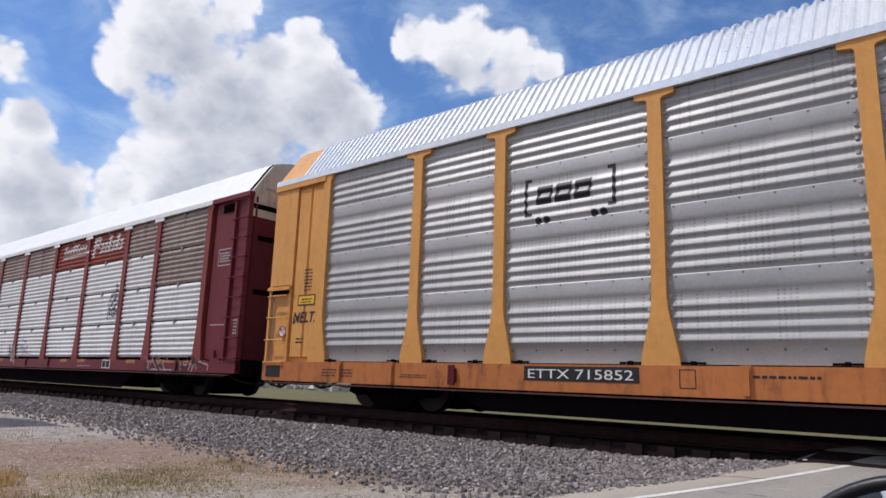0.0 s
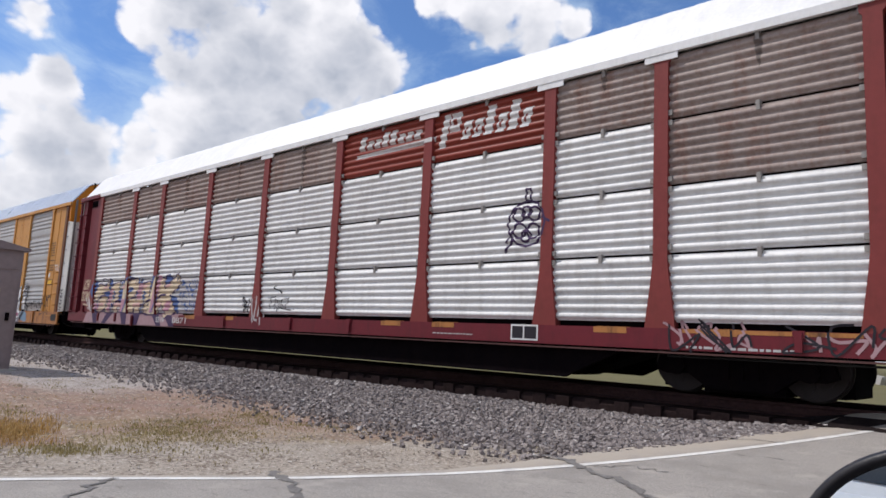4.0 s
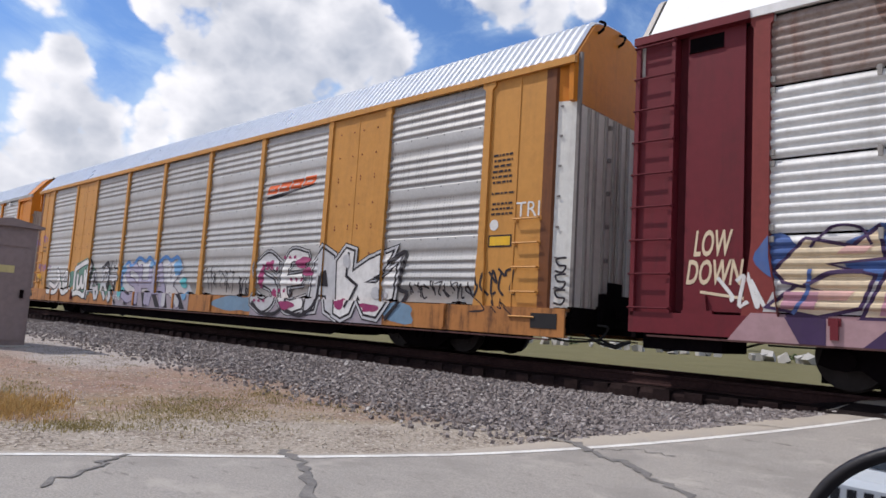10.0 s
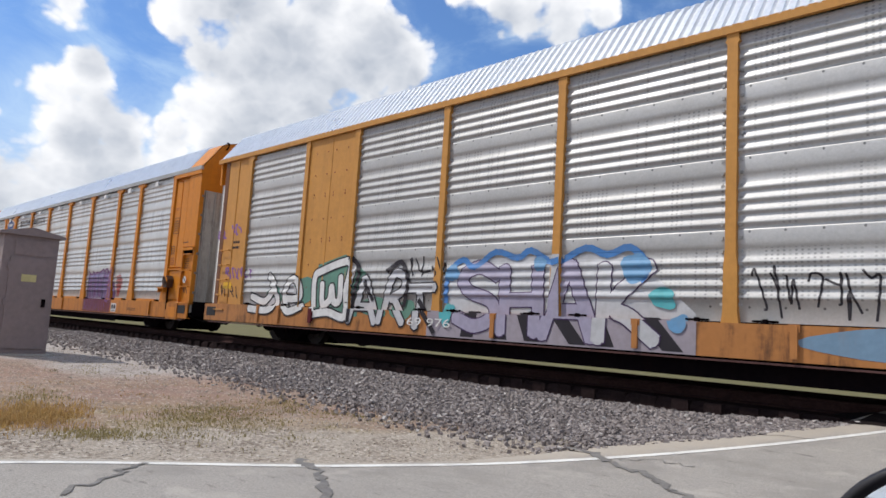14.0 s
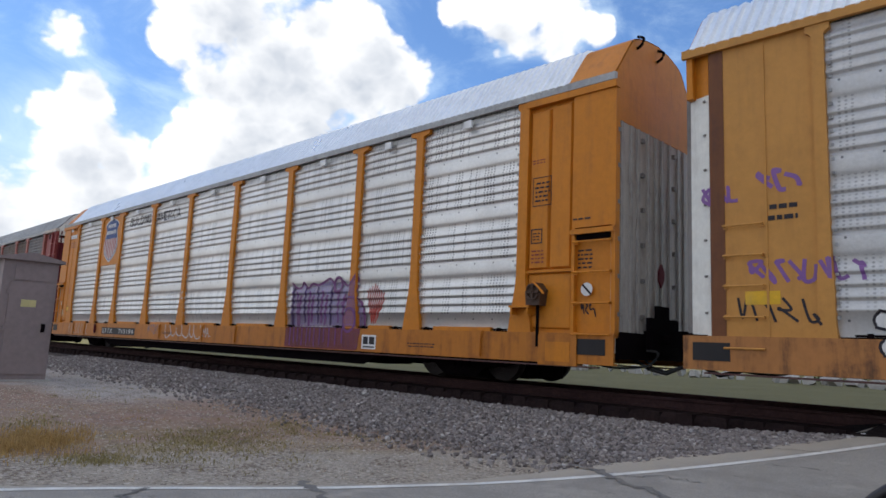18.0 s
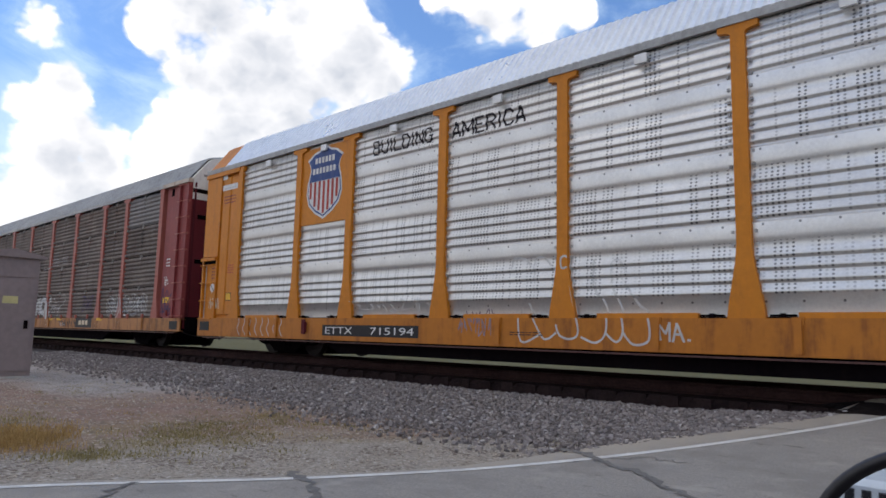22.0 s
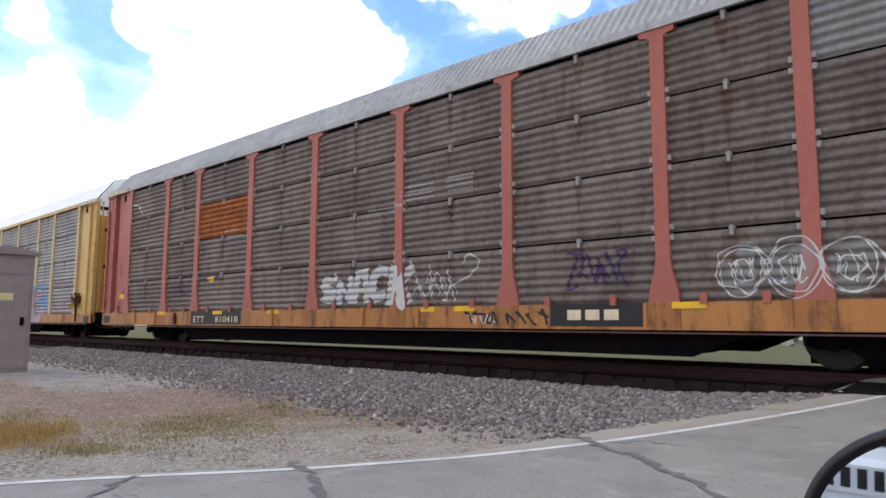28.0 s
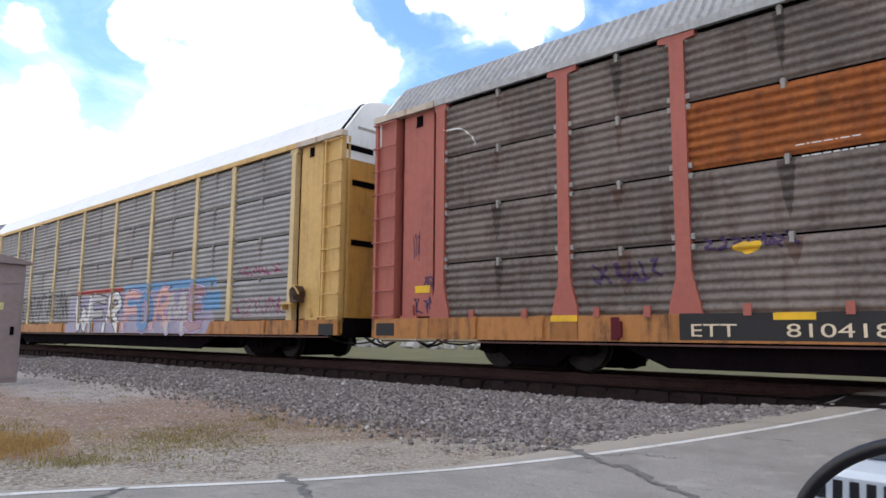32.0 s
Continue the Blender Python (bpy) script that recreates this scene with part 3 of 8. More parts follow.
def end_wall(k, st, car, m):
    """The end doors, the hood over them and their fittings, drawn for the end at +x."""
    flanged, tall = st["end"] == "flanged", st.get("tall", 1.0)
    split = 4.52 if flanged else 4.40
    back = HALF - 0.04 if flanged else HALF - 0.06
    inner = 1.46 if st["end"] != "folding" else 1.30
    leaf = part("end_door", kept((k, "door"), lambda: Shape().box(back - 0.06, back, -inner, inner, FLOOR - 0.30, split).mesh("door", st["door_mat"])), car, m)
    for i, y in enumerate(st.get("bars", (-1.30, -0.98, -0.74, -0.40, -0.10, 0.10, 0.40, 0.74, 0.98, 1.30))):
        if abs(y) < inner:
            high = split - 0.02
            part("door_bar", kept((k, "bar"), lambda: Shape().box(back, back + 0.045, -0.035, 0.035, FLOOR - 0.25, high).mesh("door_bar", st.get("bar_mat", st["door_mat"]))), leaf, pose(0, y, 0))
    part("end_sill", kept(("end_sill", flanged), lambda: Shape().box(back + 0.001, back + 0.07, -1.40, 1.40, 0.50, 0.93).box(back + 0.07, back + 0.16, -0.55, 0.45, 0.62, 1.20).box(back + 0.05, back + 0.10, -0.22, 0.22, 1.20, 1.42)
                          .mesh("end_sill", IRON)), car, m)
    if st["end"] == "panelled":
        # a rust stain on the door, built as a thin dark plate
        part("door_lock", kept("door_lock", lambda: Shape().prism([(-0.10, 2.02), (0.02, 2.16), (0.12, 2.02), (0.10, 1.86), (0.0, 1.74), (-0.10, 1.86)], back + 0.045, back + 0.07, "x").mesh("door_lock", MAROON_DARK)), leaf, None, "diamond-shaped rust stain on the end door")
    if not flanged:
        knob = kept("door_knob", lambda: Shape().box(back, back + 0.07, -0.04, 0.04, -0.035, 0.035).mesh("door_knob", DOOR_STEEL))
        for y in (-0.30,) if inner < 1.4 else (-1.42, -0.62, 0.55, 1.42):
            for i in range(6):
                part("door_hinge", knob, leaf, pose(0, y, 1.2 + 0.6 * i))
        hook = kept("roof_hook", lambda: Shape().tube(smooth3([(back, 0, 0.0), (back + 0.12, 0, 0.05), (back + 0.16, 0, 0.16), (back + 0.05, 0, 0.22)]), 0.025).mesh("roof_hook", IRON))
        for y in (-0.78, -0.05):
            part("roof_hook", hook, car, m @ pose(-0.02, y, EAVE + 0.78 * tall))
    arch = Shape().prism([(-1.50, split)] + [(y * 0.985, z - 0.02) for y, z in roof_line(tall)[::-1]] + [(1.50, split)], back - 0.08, back + 0.012, "x").mesh("arch", st["arch_mat"])
    hood = part("end_arch", arch, car, m)
    if flanged:
        # the hood stands clear of the roof; a black block gives the shade behind
        part("hood_seam", kept("hood_seam", lambda: Shape().box(back + 0.01, back + 0.03, -0.02, 0.02, split, EAVE + 1.0).mesh("hood_seam", CLIP_STEEL)), hood)
        part("hood_filler", kept((k, "shade_block"), lambda: Shape().prism([(-1.42, 4.6)] + [(y * 0.90, EAVE + (z - EAVE) * 0.90) for y, z in roof_line(tall)[::-1]] + [(1.42, 4.6)], back - 0.30, back - 0.08, "x").mesh("shade_block", IRON)), car, m)
        for z, y0, y1 in ((EAVE - 0.32, -1.42, -0.62), (3.92, -1.22, -0.42), (2.55, -1.22, -0.42), (3.92, 0.42, 1.22), (2.55, 0.42, 1.22)):
            on = hood if z > split else leaf
            part("door_slot", kept(("slot", z, y0), lambda: Shape().box(back + 0.001, back + 0.016, y0, y1, z, z + 0.13).mesh("door_slot", IRON)), on)
            part("slot_lip", kept(("lip", k, z, y0), lambda: Shape().box(back, back + 0.05, y0, y1, z + 0.13, z + 0.155).mesh("slot_lip", st["door_mat"] if z < split else st["arch_mat"])), on)
        part("writing_bar", kept("hood_writing", lambda: Shape().box(back + 0.012, back + 0.016, -1.10, -0.22, EAVE + 0.22, EAVE + 0.29).mesh("writing_bar", CLIP_STEEL)), hood)


def bevelled(x0, x1, z0, z1, face, out):
    """A pressed panel that stands out from a plate, with sloping edges."""
    b = 0.03
    verts = [(x0, face, z0), (x1, face, z0), (x1, face, z1), (x0, face, z1), (x0 + b, face - out, z0 + b), (x1 - b, face - out, z0 + b), (x1 - b, face - out, z1 - b), (x0 + b, face - out, z1 - b)]
    return Shape().put(verts, [(4, 5, 6, 7), (0, 1, 5, 4), (1, 2, 6, 5), (2, 3, 7, 6), (3, 0, 4, 7), (0, 3, 2, 1)])


def autorack(k, st):
    """One car: st holds its paints and its kind of panels."""
    car = tagged(new("autorack_car"), st["label"], "railway car", "cars of the train")
    old = st["old"]
    width, flare, top = st["post"]
    turn = Matrix.Rotation(math.pi, 4, "Z")
    # underframe
    sill = Shape().prism([(-FACE_SILL, FLOOR), (-FACE_SILL + 0.25, FLOOR), (-FACE_SILL + 0.25, FLOOR - 0.05), (-FACE_SILL + 0.04, FLOOR - 0.05),
                          (-FACE_SILL + 0.04, st["sill"] + 0.03), (-FACE_SILL + 0.12, st["sill"] + 0.03), (-FACE_SILL + 0.12, st["sill"]), (-FACE_SILL, st["sill"])], -HALF, HALF, "x")
    sill = sill.mesh("side_sill", st["sill_mat"])
    part("side_sill", sill, car)
    part("side_sill", sill, car, turn)
    lip = kept(("lip", st["sill"]), lambda: Shape().box(-HALF + 0.3, HALF - 0.3, -1.575, -1.46, st["sill"] - 0.055, st["sill"] - 0.03).mesh("sill_lip", SILL_LIP))
    part("sill_lip", lip, car)
    part("sill_lip", lip, car, turn)
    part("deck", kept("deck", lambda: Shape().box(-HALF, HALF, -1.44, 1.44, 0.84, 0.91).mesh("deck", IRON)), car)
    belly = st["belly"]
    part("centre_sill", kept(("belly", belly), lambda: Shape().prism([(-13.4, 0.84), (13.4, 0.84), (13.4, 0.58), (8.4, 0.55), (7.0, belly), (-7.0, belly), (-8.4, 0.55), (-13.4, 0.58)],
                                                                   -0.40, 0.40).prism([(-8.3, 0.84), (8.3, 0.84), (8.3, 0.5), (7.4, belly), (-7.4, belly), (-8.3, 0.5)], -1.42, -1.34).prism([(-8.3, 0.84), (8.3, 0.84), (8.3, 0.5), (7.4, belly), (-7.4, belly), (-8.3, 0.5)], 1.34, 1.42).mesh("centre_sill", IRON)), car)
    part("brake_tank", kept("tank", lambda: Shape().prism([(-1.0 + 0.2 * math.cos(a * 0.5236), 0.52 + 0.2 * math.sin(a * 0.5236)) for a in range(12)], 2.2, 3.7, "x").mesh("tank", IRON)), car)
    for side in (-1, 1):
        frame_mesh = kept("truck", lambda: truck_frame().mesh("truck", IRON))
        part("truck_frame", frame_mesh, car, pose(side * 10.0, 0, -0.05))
        for ax in (-0.89, 0.89):
            WHEELS.append((part("wheelset", kept("wheelset", lambda: wheelset().mesh("wheelset", WHEEL_STEEL)), car, pose(side * 10.0 + ax, 0, 0.37)), side * 10.0 + ax))
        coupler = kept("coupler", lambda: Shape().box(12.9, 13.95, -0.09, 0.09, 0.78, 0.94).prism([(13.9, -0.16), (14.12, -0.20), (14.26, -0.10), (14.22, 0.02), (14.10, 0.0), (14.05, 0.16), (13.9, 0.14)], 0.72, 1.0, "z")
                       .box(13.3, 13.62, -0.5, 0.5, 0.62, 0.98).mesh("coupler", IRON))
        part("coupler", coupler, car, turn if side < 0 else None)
        hose = kept("hose", lambda: Shape().tube([(13.3, -0.7, 0.66), (13.5, -0.62, 0.50), (13.7, -0.52, 0.36), (13.95, -0.42, 0.30), (14.2, -0.36, 0.42)], 0.03)
                    .tube([(13.4, -0.3, 0.62), (13.65, -0.34, 0.40), (13.9, -0.36, 0.33), (14.15, -0.36, 0.42)], 0.022).mesh("hose", RUBBER, True))
        part("air_hose", hose, car, turn if side < 0 else None)
    if st.get("header") is MAROON:
        for side in (Matrix(), turn):
            part("end_box", kept("end_box", lambda: Shape().box(-13.45, -12.3, -1.47, -0.5, 0.36, 0.60).mesh("end_box", IRON)), car, side)
    # sides
    for far in (0, 1):
        m = turn if far else Matrix()
        for i, x in enumerate(POSTS):
            end_post = i in (0, 9)
            shape = kept((k, "post", end_post), lambda: post_shape(width if not end_post else st.get("end_post", width), flare if not end_post else st.get("end_flare", flare), top if not end_post else 0.3, st.get("foot", 0.78)).mesh("post", st["post_mat"]))
            part("side_post", shape, car, m @ pose(x, 0, 0))
            if st.get("tabs") and not far:
                tab = kept((k, "tab"), lambda: Shape().box(-0.26, 0.26, -1.565, -1.54, EAVE - 0.12, EAVE + 0.02).mesh("tab", st["tabs"]))
                part("roof_bracket", tab, car, m @ pose(x, 0, 0)) if not end_post else None
        for i in range(9):
            x0, x1 = POSTS[i] + width / 2 - 0.02, POSTS[i + 1] - width / 2 + 0.02
            w_ = round(x1 - x0, 2)
            mid = (x0 + x1) / 2
            rows = rows_of(st)
            for r, (z0, z1) in enumerate(rows):
                mat = st["panel"] if far else st.get("odd", {}).get((i, r), st["panel"] if not (old and r == 3) else st.get("top_panel", st["panel"]))
                if mat == "plain":
                    sheet = kept((k, "plain", w_), lambda: Shape().box(-w_ / 2, w_ / 2, -0.045, 0.02, z0, z1).box(-0.02, 0.02, -0.053, -0.045, z0, z1).mesh("sheet", st["plain"]))
                    part("plain_panel", sheet, car, m @ pose(mid, -FACE_PANEL, 0))
                    continue
                sheet = kept((w_, z0, z1, mat.name), lambda: ribbed(w_, (ribs_old if old else ribs_new)(z0, z1)).mesh("sheet", mat, True))
                part("side_panel", sheet, car, m @ pose(mid, -FACE_PANEL, 0))
                if old and not far:
                    clip = kept("clip", lambda: Shape().box(-0.026, 0.026, -0.060, 0.0, -0.09, 0.05).box(-0.04, 0.04, -0.05, 0.0, 0.0, 0.025).mesh("clip", st["clip"]))
                    part("panel_clip", clip, car, m @ pose(mid, -FACE_PANEL, z1))
                    ear = kept("ear", lambda: Shape().box(-0.03, 0.03, -0.065, 0.0, -0.04, 0.04).mesh("ear", st["clip"]))
                    for xx in (x0 + 0.05, x1 - 0.05):
                        part("panel_ear", ear, car, m @ pose(xx, -FACE_PANEL, z1 - 0.05))
                        part("panel_ear", ear, car, m @ pose(xx, -FACE_PANEL, z0 + 0.07))
        # the plates at both ends
        for e in (-1, 1):
            end_sides(k, st, car, m @ Matrix.Diagonal((e, 1, 1, 1)), e > 0, e > 0 and not far)
    # black sheets stand in for the dark inside seen through the panel gaps
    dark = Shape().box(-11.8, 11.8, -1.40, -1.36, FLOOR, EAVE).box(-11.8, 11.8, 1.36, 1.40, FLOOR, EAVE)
    part("inner_lining", kept("shade_sheet", lambda: dark.mesh("shade_sheet", IRON)), car)
    # roof
    pitch, rise, capped = st["roof"]
    cap = 0.95 if capped else 0.0
    tall, inset = st.get("tall", 1.0), cap or (0.19 if old else 0.08)
    roof = roof_shape(pitch, rise, -HALF + inset, HALF - inset, tall).mesh("roof", st["roof_mat"], False)
    part("roof", roof, car)
    if capped:
        end_cap = roof_shape(2.0, 0.0, HALF - cap, HALF - 0.05, tall).mesh("cap", st["cap_mat"])
        part("roof_cap", end_cap, car)
        part("roof_cap", end_cap, car, turn)
    rail = kept(("eave", st["eave_mat"].name), lambda: Shape().box(-HALF, HALF, -1.575, -1.50, EAVE - 0.015, EAVE + 0.11).mesh("eave", st["eave_mat"]))
    part("eave_rail", rail, car)
    part("eave_rail", rail, car, turn)
    for e in (-1, 1):
        end_wall(k, st, car, turn if e < 0 else Matrix())
    CARS.append((car, 58.93 - 28.42 * k))
    return car


STYLES = [
    dict(label="yellow autorack railway car with ribbed galvanised panels", old=False, post=(0.22, 0.58, 0.62), post_mat=YELLOW_PALE, end_mat=YELLOW_PALE, sill_mat=SILL_RED, sill=0.47, belly=0.10, panel=SILVER, end="panelled", tall=1.07, bar_mat=BAR_GREY,
         ladder_mat=YELLOW_PALE, roof=(0.16, 0.050, True), roof_mat=ROOF_SHINY, cap_mat=YELLOW_PALE, eave_mat=ROOF_SHINY, door_mat=DOOR_GREY, arch_mat=YELLOW_PALE),
    dict(end="flanged", tall=1.06, rows=(0.09, 1.015), header=MAROON, label="maroon autorack railway car with white ribbed panels and graffiti", old=True, post=(0.22, 0.46, 0.3), post_mat=RUST_RED, end_mat=MAROON, sill_mat=MAROON, sill=0.59, belly=0.08, panel=WHITE_PANEL,
         top_panel=DIRT_PANEL, odd={(5, 3): SIGN_RED, (6, 3): SIGN_RED, (8, 2): DIRT_PANEL}, ladder_mat=MAROON_DARK, clip=CLIP_STEEL, tabs=ROOF_WHITE, roof=(0.55, 0.006, False), roof_mat=ROOF_WHITE, eave_mat=ROOF_WHITE,
         door_mat=MAROON_DARK, arch_mat=DOOR_GREY, bars=(-0.12, 0.12)),
    dict(end="folding", tall=0.98, bar_mat=BAR_GREY, label="yellow autorack railway car with silver panels and bubble letter graffiti", old=False, post=(0.15, 0.24, 0.17), post_mat=TAN, end_mat=TAN, sill_mat=SILL_ORANGE, sill=0.42, belly=0.12, panel=SILVER_DULL,
         odd={(1, 0): "plain", (7, 0): "plain"}, plain=TAN, ladder_mat=TAN, roof=(0.165, 0.050, False), roof_mat=ROOF_SHINY, cap_mat=TAN, eave_mat=TAN, door_mat=DOOR_WHITE, arch_mat=YELLOW),
    dict(end="panelled", tall=1.0, bar_mat=BAR_GREY, label="bright yellow autorack railway car with silver ribbed panels", old=False, post=(0.20, 0.50, 0.56), post_mat=YELLOW, end_mat=YELLOW, sill_mat=SILL_AMBER, sill=0.40, belly=0.13, panel=SILVER_BRIGHT,
         ladder_mat=YELLOW, roof=(0.16, 0.050, True), roof_mat=ROOF_SHINY, cap_mat=YELLOW, eave_mat=ROOF_GREY, door_mat=DOOR_GREY, arch_mat=YELLOW),
    dict(end="flanged", tall=0.90, rows=(0.005, 1.028), header=HEADER_PALE, label="weathered autorack railway car with salmon posts and grey panels", old=True, foot=0.5, post=(0.22, 0.48, 0.56), post_mat=PINK, end_mat=PINK, front_mat=RED_END, sill_mat=SILL_ORANGE, sill=0.495, belly=0.12, panel=GREY_PANEL,
         odd={(2, 2): RUST_PANEL, (8, 3): GREY_LIGHT}, ladder_mat=PINK, clip=CLIP_STEEL, roof=(0.16, 0.048, False), roof_mat=ROOF_GREY, eave_mat=ROOF_GREY, door_mat=MAROON, arch_mat=DOOR_WHITE, bars=(-0.12, 0.12)),
    dict(end="flanged", tall=0.97, header=HEADER_PALE, label="sandy yellow autorack railway car with grey panels and graffiti", old=True, post=(0.16, 0.24, 0.2), post_mat=YELLOW_CREAM, end_mat=YELLOW_SAND, sill_mat=SILL_ORANGE, sill=0.55, belly=0.14, panel=GREY_SILVER,
         ladder_mat=YELLOW_SAND, clip=CLIP_STEEL, roof=(0.55, 0.006, False), roof_mat=ROOF_WHITE, eave_mat=YELLOW_SAND, door_mat=YELLOW_DULL, arch_mat=ROOF_WHITE, bars=(-0.12, 0.12)),
    dict(end="flanged", label="rust brown autorack railway car with grey ribbed panels", old=True, post=(0.2, 0.4, 0.4), post_mat=RUST_RED, end_mat=RUST_RED, sill_mat=MAROON, sill=0.52, belly=0.12, panel=GREY_PANEL,
         ladder_mat=RUST_RED, clip=CLIP_STEEL, roof=(0.16, 0.048, False), roof_mat=ROOF_GREY, eave_mat=ROOF_GREY, door_mat=MAROON, arch_mat=ROOF_GREY, bars=(-0.12, 0.12)),
]
TRAIN = [autorack(k, st) for k, st in enumerate(STYLES)]


# ---- the ground, the road and the track ----
ROAD_AT, ROAD_WAY, ROAD_RIGHT = Vector((-1.8, -1.7)), Vector((0.425, 0.905)).normalized(), Vector((0.905, -0.425)).normalized()


def road_z(y):
    """The road climbs to the rails and falls behind them."""
    if y < -6.5:
        f = min(1.0, max(0.0, (-7.2 - y) / 2.4))
        return -0.58 + 0.055 * f * f * (3 - 2 * f) * (1.0 if y > -14 else max(0.0, 1 - (-14 - y) / 6))
    if y < -1.2:
        return -0.58 + 0.335 * ((y + 6.5) / 5.0) ** 1.6
    if y < 1.2:
        return -0.07 if abs(y) < 0.85 else -0.213 + 0.143 * (1.2 - abs(y)) / 0.35
    f = max(0.0, 1 - (y - 1.2) / 6.0)
    return -0.50 + 0.287 * f


def across(x, y):
    return (Vector((x, y)) - ROAD_AT).dot(ROAD_RIGHT)


def land_z(x, y):
    bed = min(1.0, max(0.0, (3.6 - abs(y)) / 2.1))
    base = -0.58 if y < 0 else -0.55
    z = base + (-0.405 - base) * bed * bed * (3 - 2 * bed)
    z += 0.05 * noise.noise((x * 0.35, y * 0.35, 0)) * (1 - bed) + 0.018 * noise.noise((x * 1.9, y * 1.9, 3))
    left = max(0.0, min(1.0, (-8.0 - x) / 8.0))
    if y < -3:
        z += 0.14 * left
    a = across(x, y)
    near = min(1.0, max(0.0, (a + 2.2) / 1.6)) * min(1.0, max(0.0, (10.2 - a) / 1.6))
    road = road_z(y) - 0.05
    return z + (road - z) * near


def ground_material():
    m = bpy.data.materials.new("dry ground")
    m.use_nodes = True
    n = Nodes(m.node_tree)
    place = n.add("ShaderNodeTexCoord").outputs["Object"]
    xyz = n.add("ShaderNodeSeparateXYZ", {0: place})
    y = xyz.outputs[1]
    wob = n.math("MULTIPLY", n.math("SUBTRACT", n.noise(place, 0.9, 5.0, 0.6), 0.5), 2.6)
    yy = n.math("ABSOLUTE", n.math("ADD", y, wob))
    stones = n.tree.nodes.new("ShaderNodeTexVoronoi")
    n.put(stones, "Vector", place)
    stones.inputs["Scale"].default_value = 24.0
    rock = n.mix(n.add("ShaderNodeSeparateColor", {0: stones.outputs["Color"]}).outputs[0], (0.12, 0.10, 0.098), (0.29, 0.255, 0.245))
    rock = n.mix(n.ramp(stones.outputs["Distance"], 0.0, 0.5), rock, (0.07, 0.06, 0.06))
    sand = n.mix(n.noise(place, 5.0, 6.0, 0.7), (0.265, 0.202, 0.15), (0.365, 0.293, 0.225))
    sand = n.mix(n.ramp(n.noise(place, 38.0, 3.0, 0.7), 0.52, 0.66), sand, (0.22, 0.18, 0.15))
    pink = n.mix(n.noise(place, 9.0, 6.0, 0.7), (0.215, 0.14, 0.112), (0.32, 0.218, 0.175))
    straw = n.mix(n.noise(place, 14.0, 6.0, 0.75), (0.16, 0.13, 0.055), (0.32, 0.26, 0.12))
    soil = n.mix(n.ramp(n.noise(place, 0.7, 5.0, 0.6), 0.42, 0.6), sand, pink)
    off = n.math("ADD", n.vec("DOT_PRODUCT", n.vec("SUBTRACT", place, (ROAD_AT.x, ROAD_AT.y, 0.0)), (ROAD_RIGHT.x, ROAD_RIGHT.y, 0.0)), n.math("MULTIPLY", wob, 0.22))
    far_off = n.ramp(off, -2.6, -4.2)
    soil = n.mix(n.math("MULTIPLY", far_off, 0.7), soil, pink)
    grassy = n.math("MULTIPLY", n.ramp(n.noise(n.vec("ADD", place, (7.0, 3.0, 0.0)), 0.8, 6.0, 0.65), 0.44, 0.60), n.math("SUBTRACT", 1.0, n.math("MULTIPLY", far_off, 0.75)))
    soil = n.mix(n.math("MULTIPLY", grassy, 0.55), soil, straw)
    pale = n.mix(n.ramp(n.noise(place, 30.0, 5.0, 0.75), 0.32, 0.68), (0.21, 0.178, 0.148), (0.44, 0.388, 0.328))
    soil = n.mix(n.math("MULTIPLY", n.ramp(off, -2.0, -1.6), n.ramp(y, -3.6, -4.6)), soil, pale)
    chips = n.mix(n.noise(place, 20.0, 5.0, 0.7), (0.25, 0.222, 0.205), (0.45, 0.405, 0.375))
    soil = n.mix(n.math("MULTIPLY", n.ramp(n.math("ADD", xyz.outputs[0], wob), -10.6, -12.2), n.ramp(n.math("ADD", y, wob), -7.6, -6.6)), soil, chips)
    green = n.mix(n.noise(place, 0.35, 6.0, 0.7), (0.095, 0.09, 0.04), (0.185, 0.16, 0.078))
    # the bed darkens under the train: oil and the train's shade in one colour
    oily_shade = n.ramp(n.math("ADD", n.math("ABSOLUTE", y), n.math("MULTIPLY", wob, 0.06)), 1.46, 1.66)
    rock = n.mix(oily_shade, (0.013, 0.009, 0.010), rock)
    crumbs = n.tree.nodes.new("ShaderNodeTexVoronoi")
    n.put(crumbs, "Vector", place)
    crumbs.inputs["Scale"].default_value = 34.0
    tone = n.math("MULTIPLY", n.add("ShaderNodeSeparateColor", {0: crumbs.outputs["Color"]}).outputs[0], n.ramp(n.noise(place, 1.7, 4.0, 0.6), 0.3, 0.62))
    soil = n.mix(n.ramp(tone, 0.42, 0.85), soil, (0.16, 0.125, 0.10))
    soil = n.mix(n.math("MULTIPLY", n.ramp(n.add("ShaderNodeSeparateColor", {0: crumbs.outputs["Color"]}).outputs[1], 0.90, 0.97), 0.7), soil, (0.52, 0.47, 0.42))
    rock = n.mix(n.ramp(y, 1.5, 1.8), rock, n.mix(n.noise(place, 16.0, 5.0, 0.7), (0.27, 0.25, 0.20), (0.48, 0.45, 0.38)))
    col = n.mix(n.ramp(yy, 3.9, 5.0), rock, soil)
    far = n.ramp(y, 4.2, 5.5)
    col = n.mix(far, col, green)
    tall = n.math("ADD", n.math("MULTIPLY", n.math("SUBTRACT", 0.6, stones.outputs["Distance"]), n.ramp(yy, 5.2, 3.6, 0.12, 1.0)), n.math("MULTIPLY", n.noise(place, 30.0, 4.0, 0.7), 0.5))
    relief = n.add("ShaderNodeBump", {"Strength": 0.8, "Distance": 0.035, "Height": tall}).outputs[0]
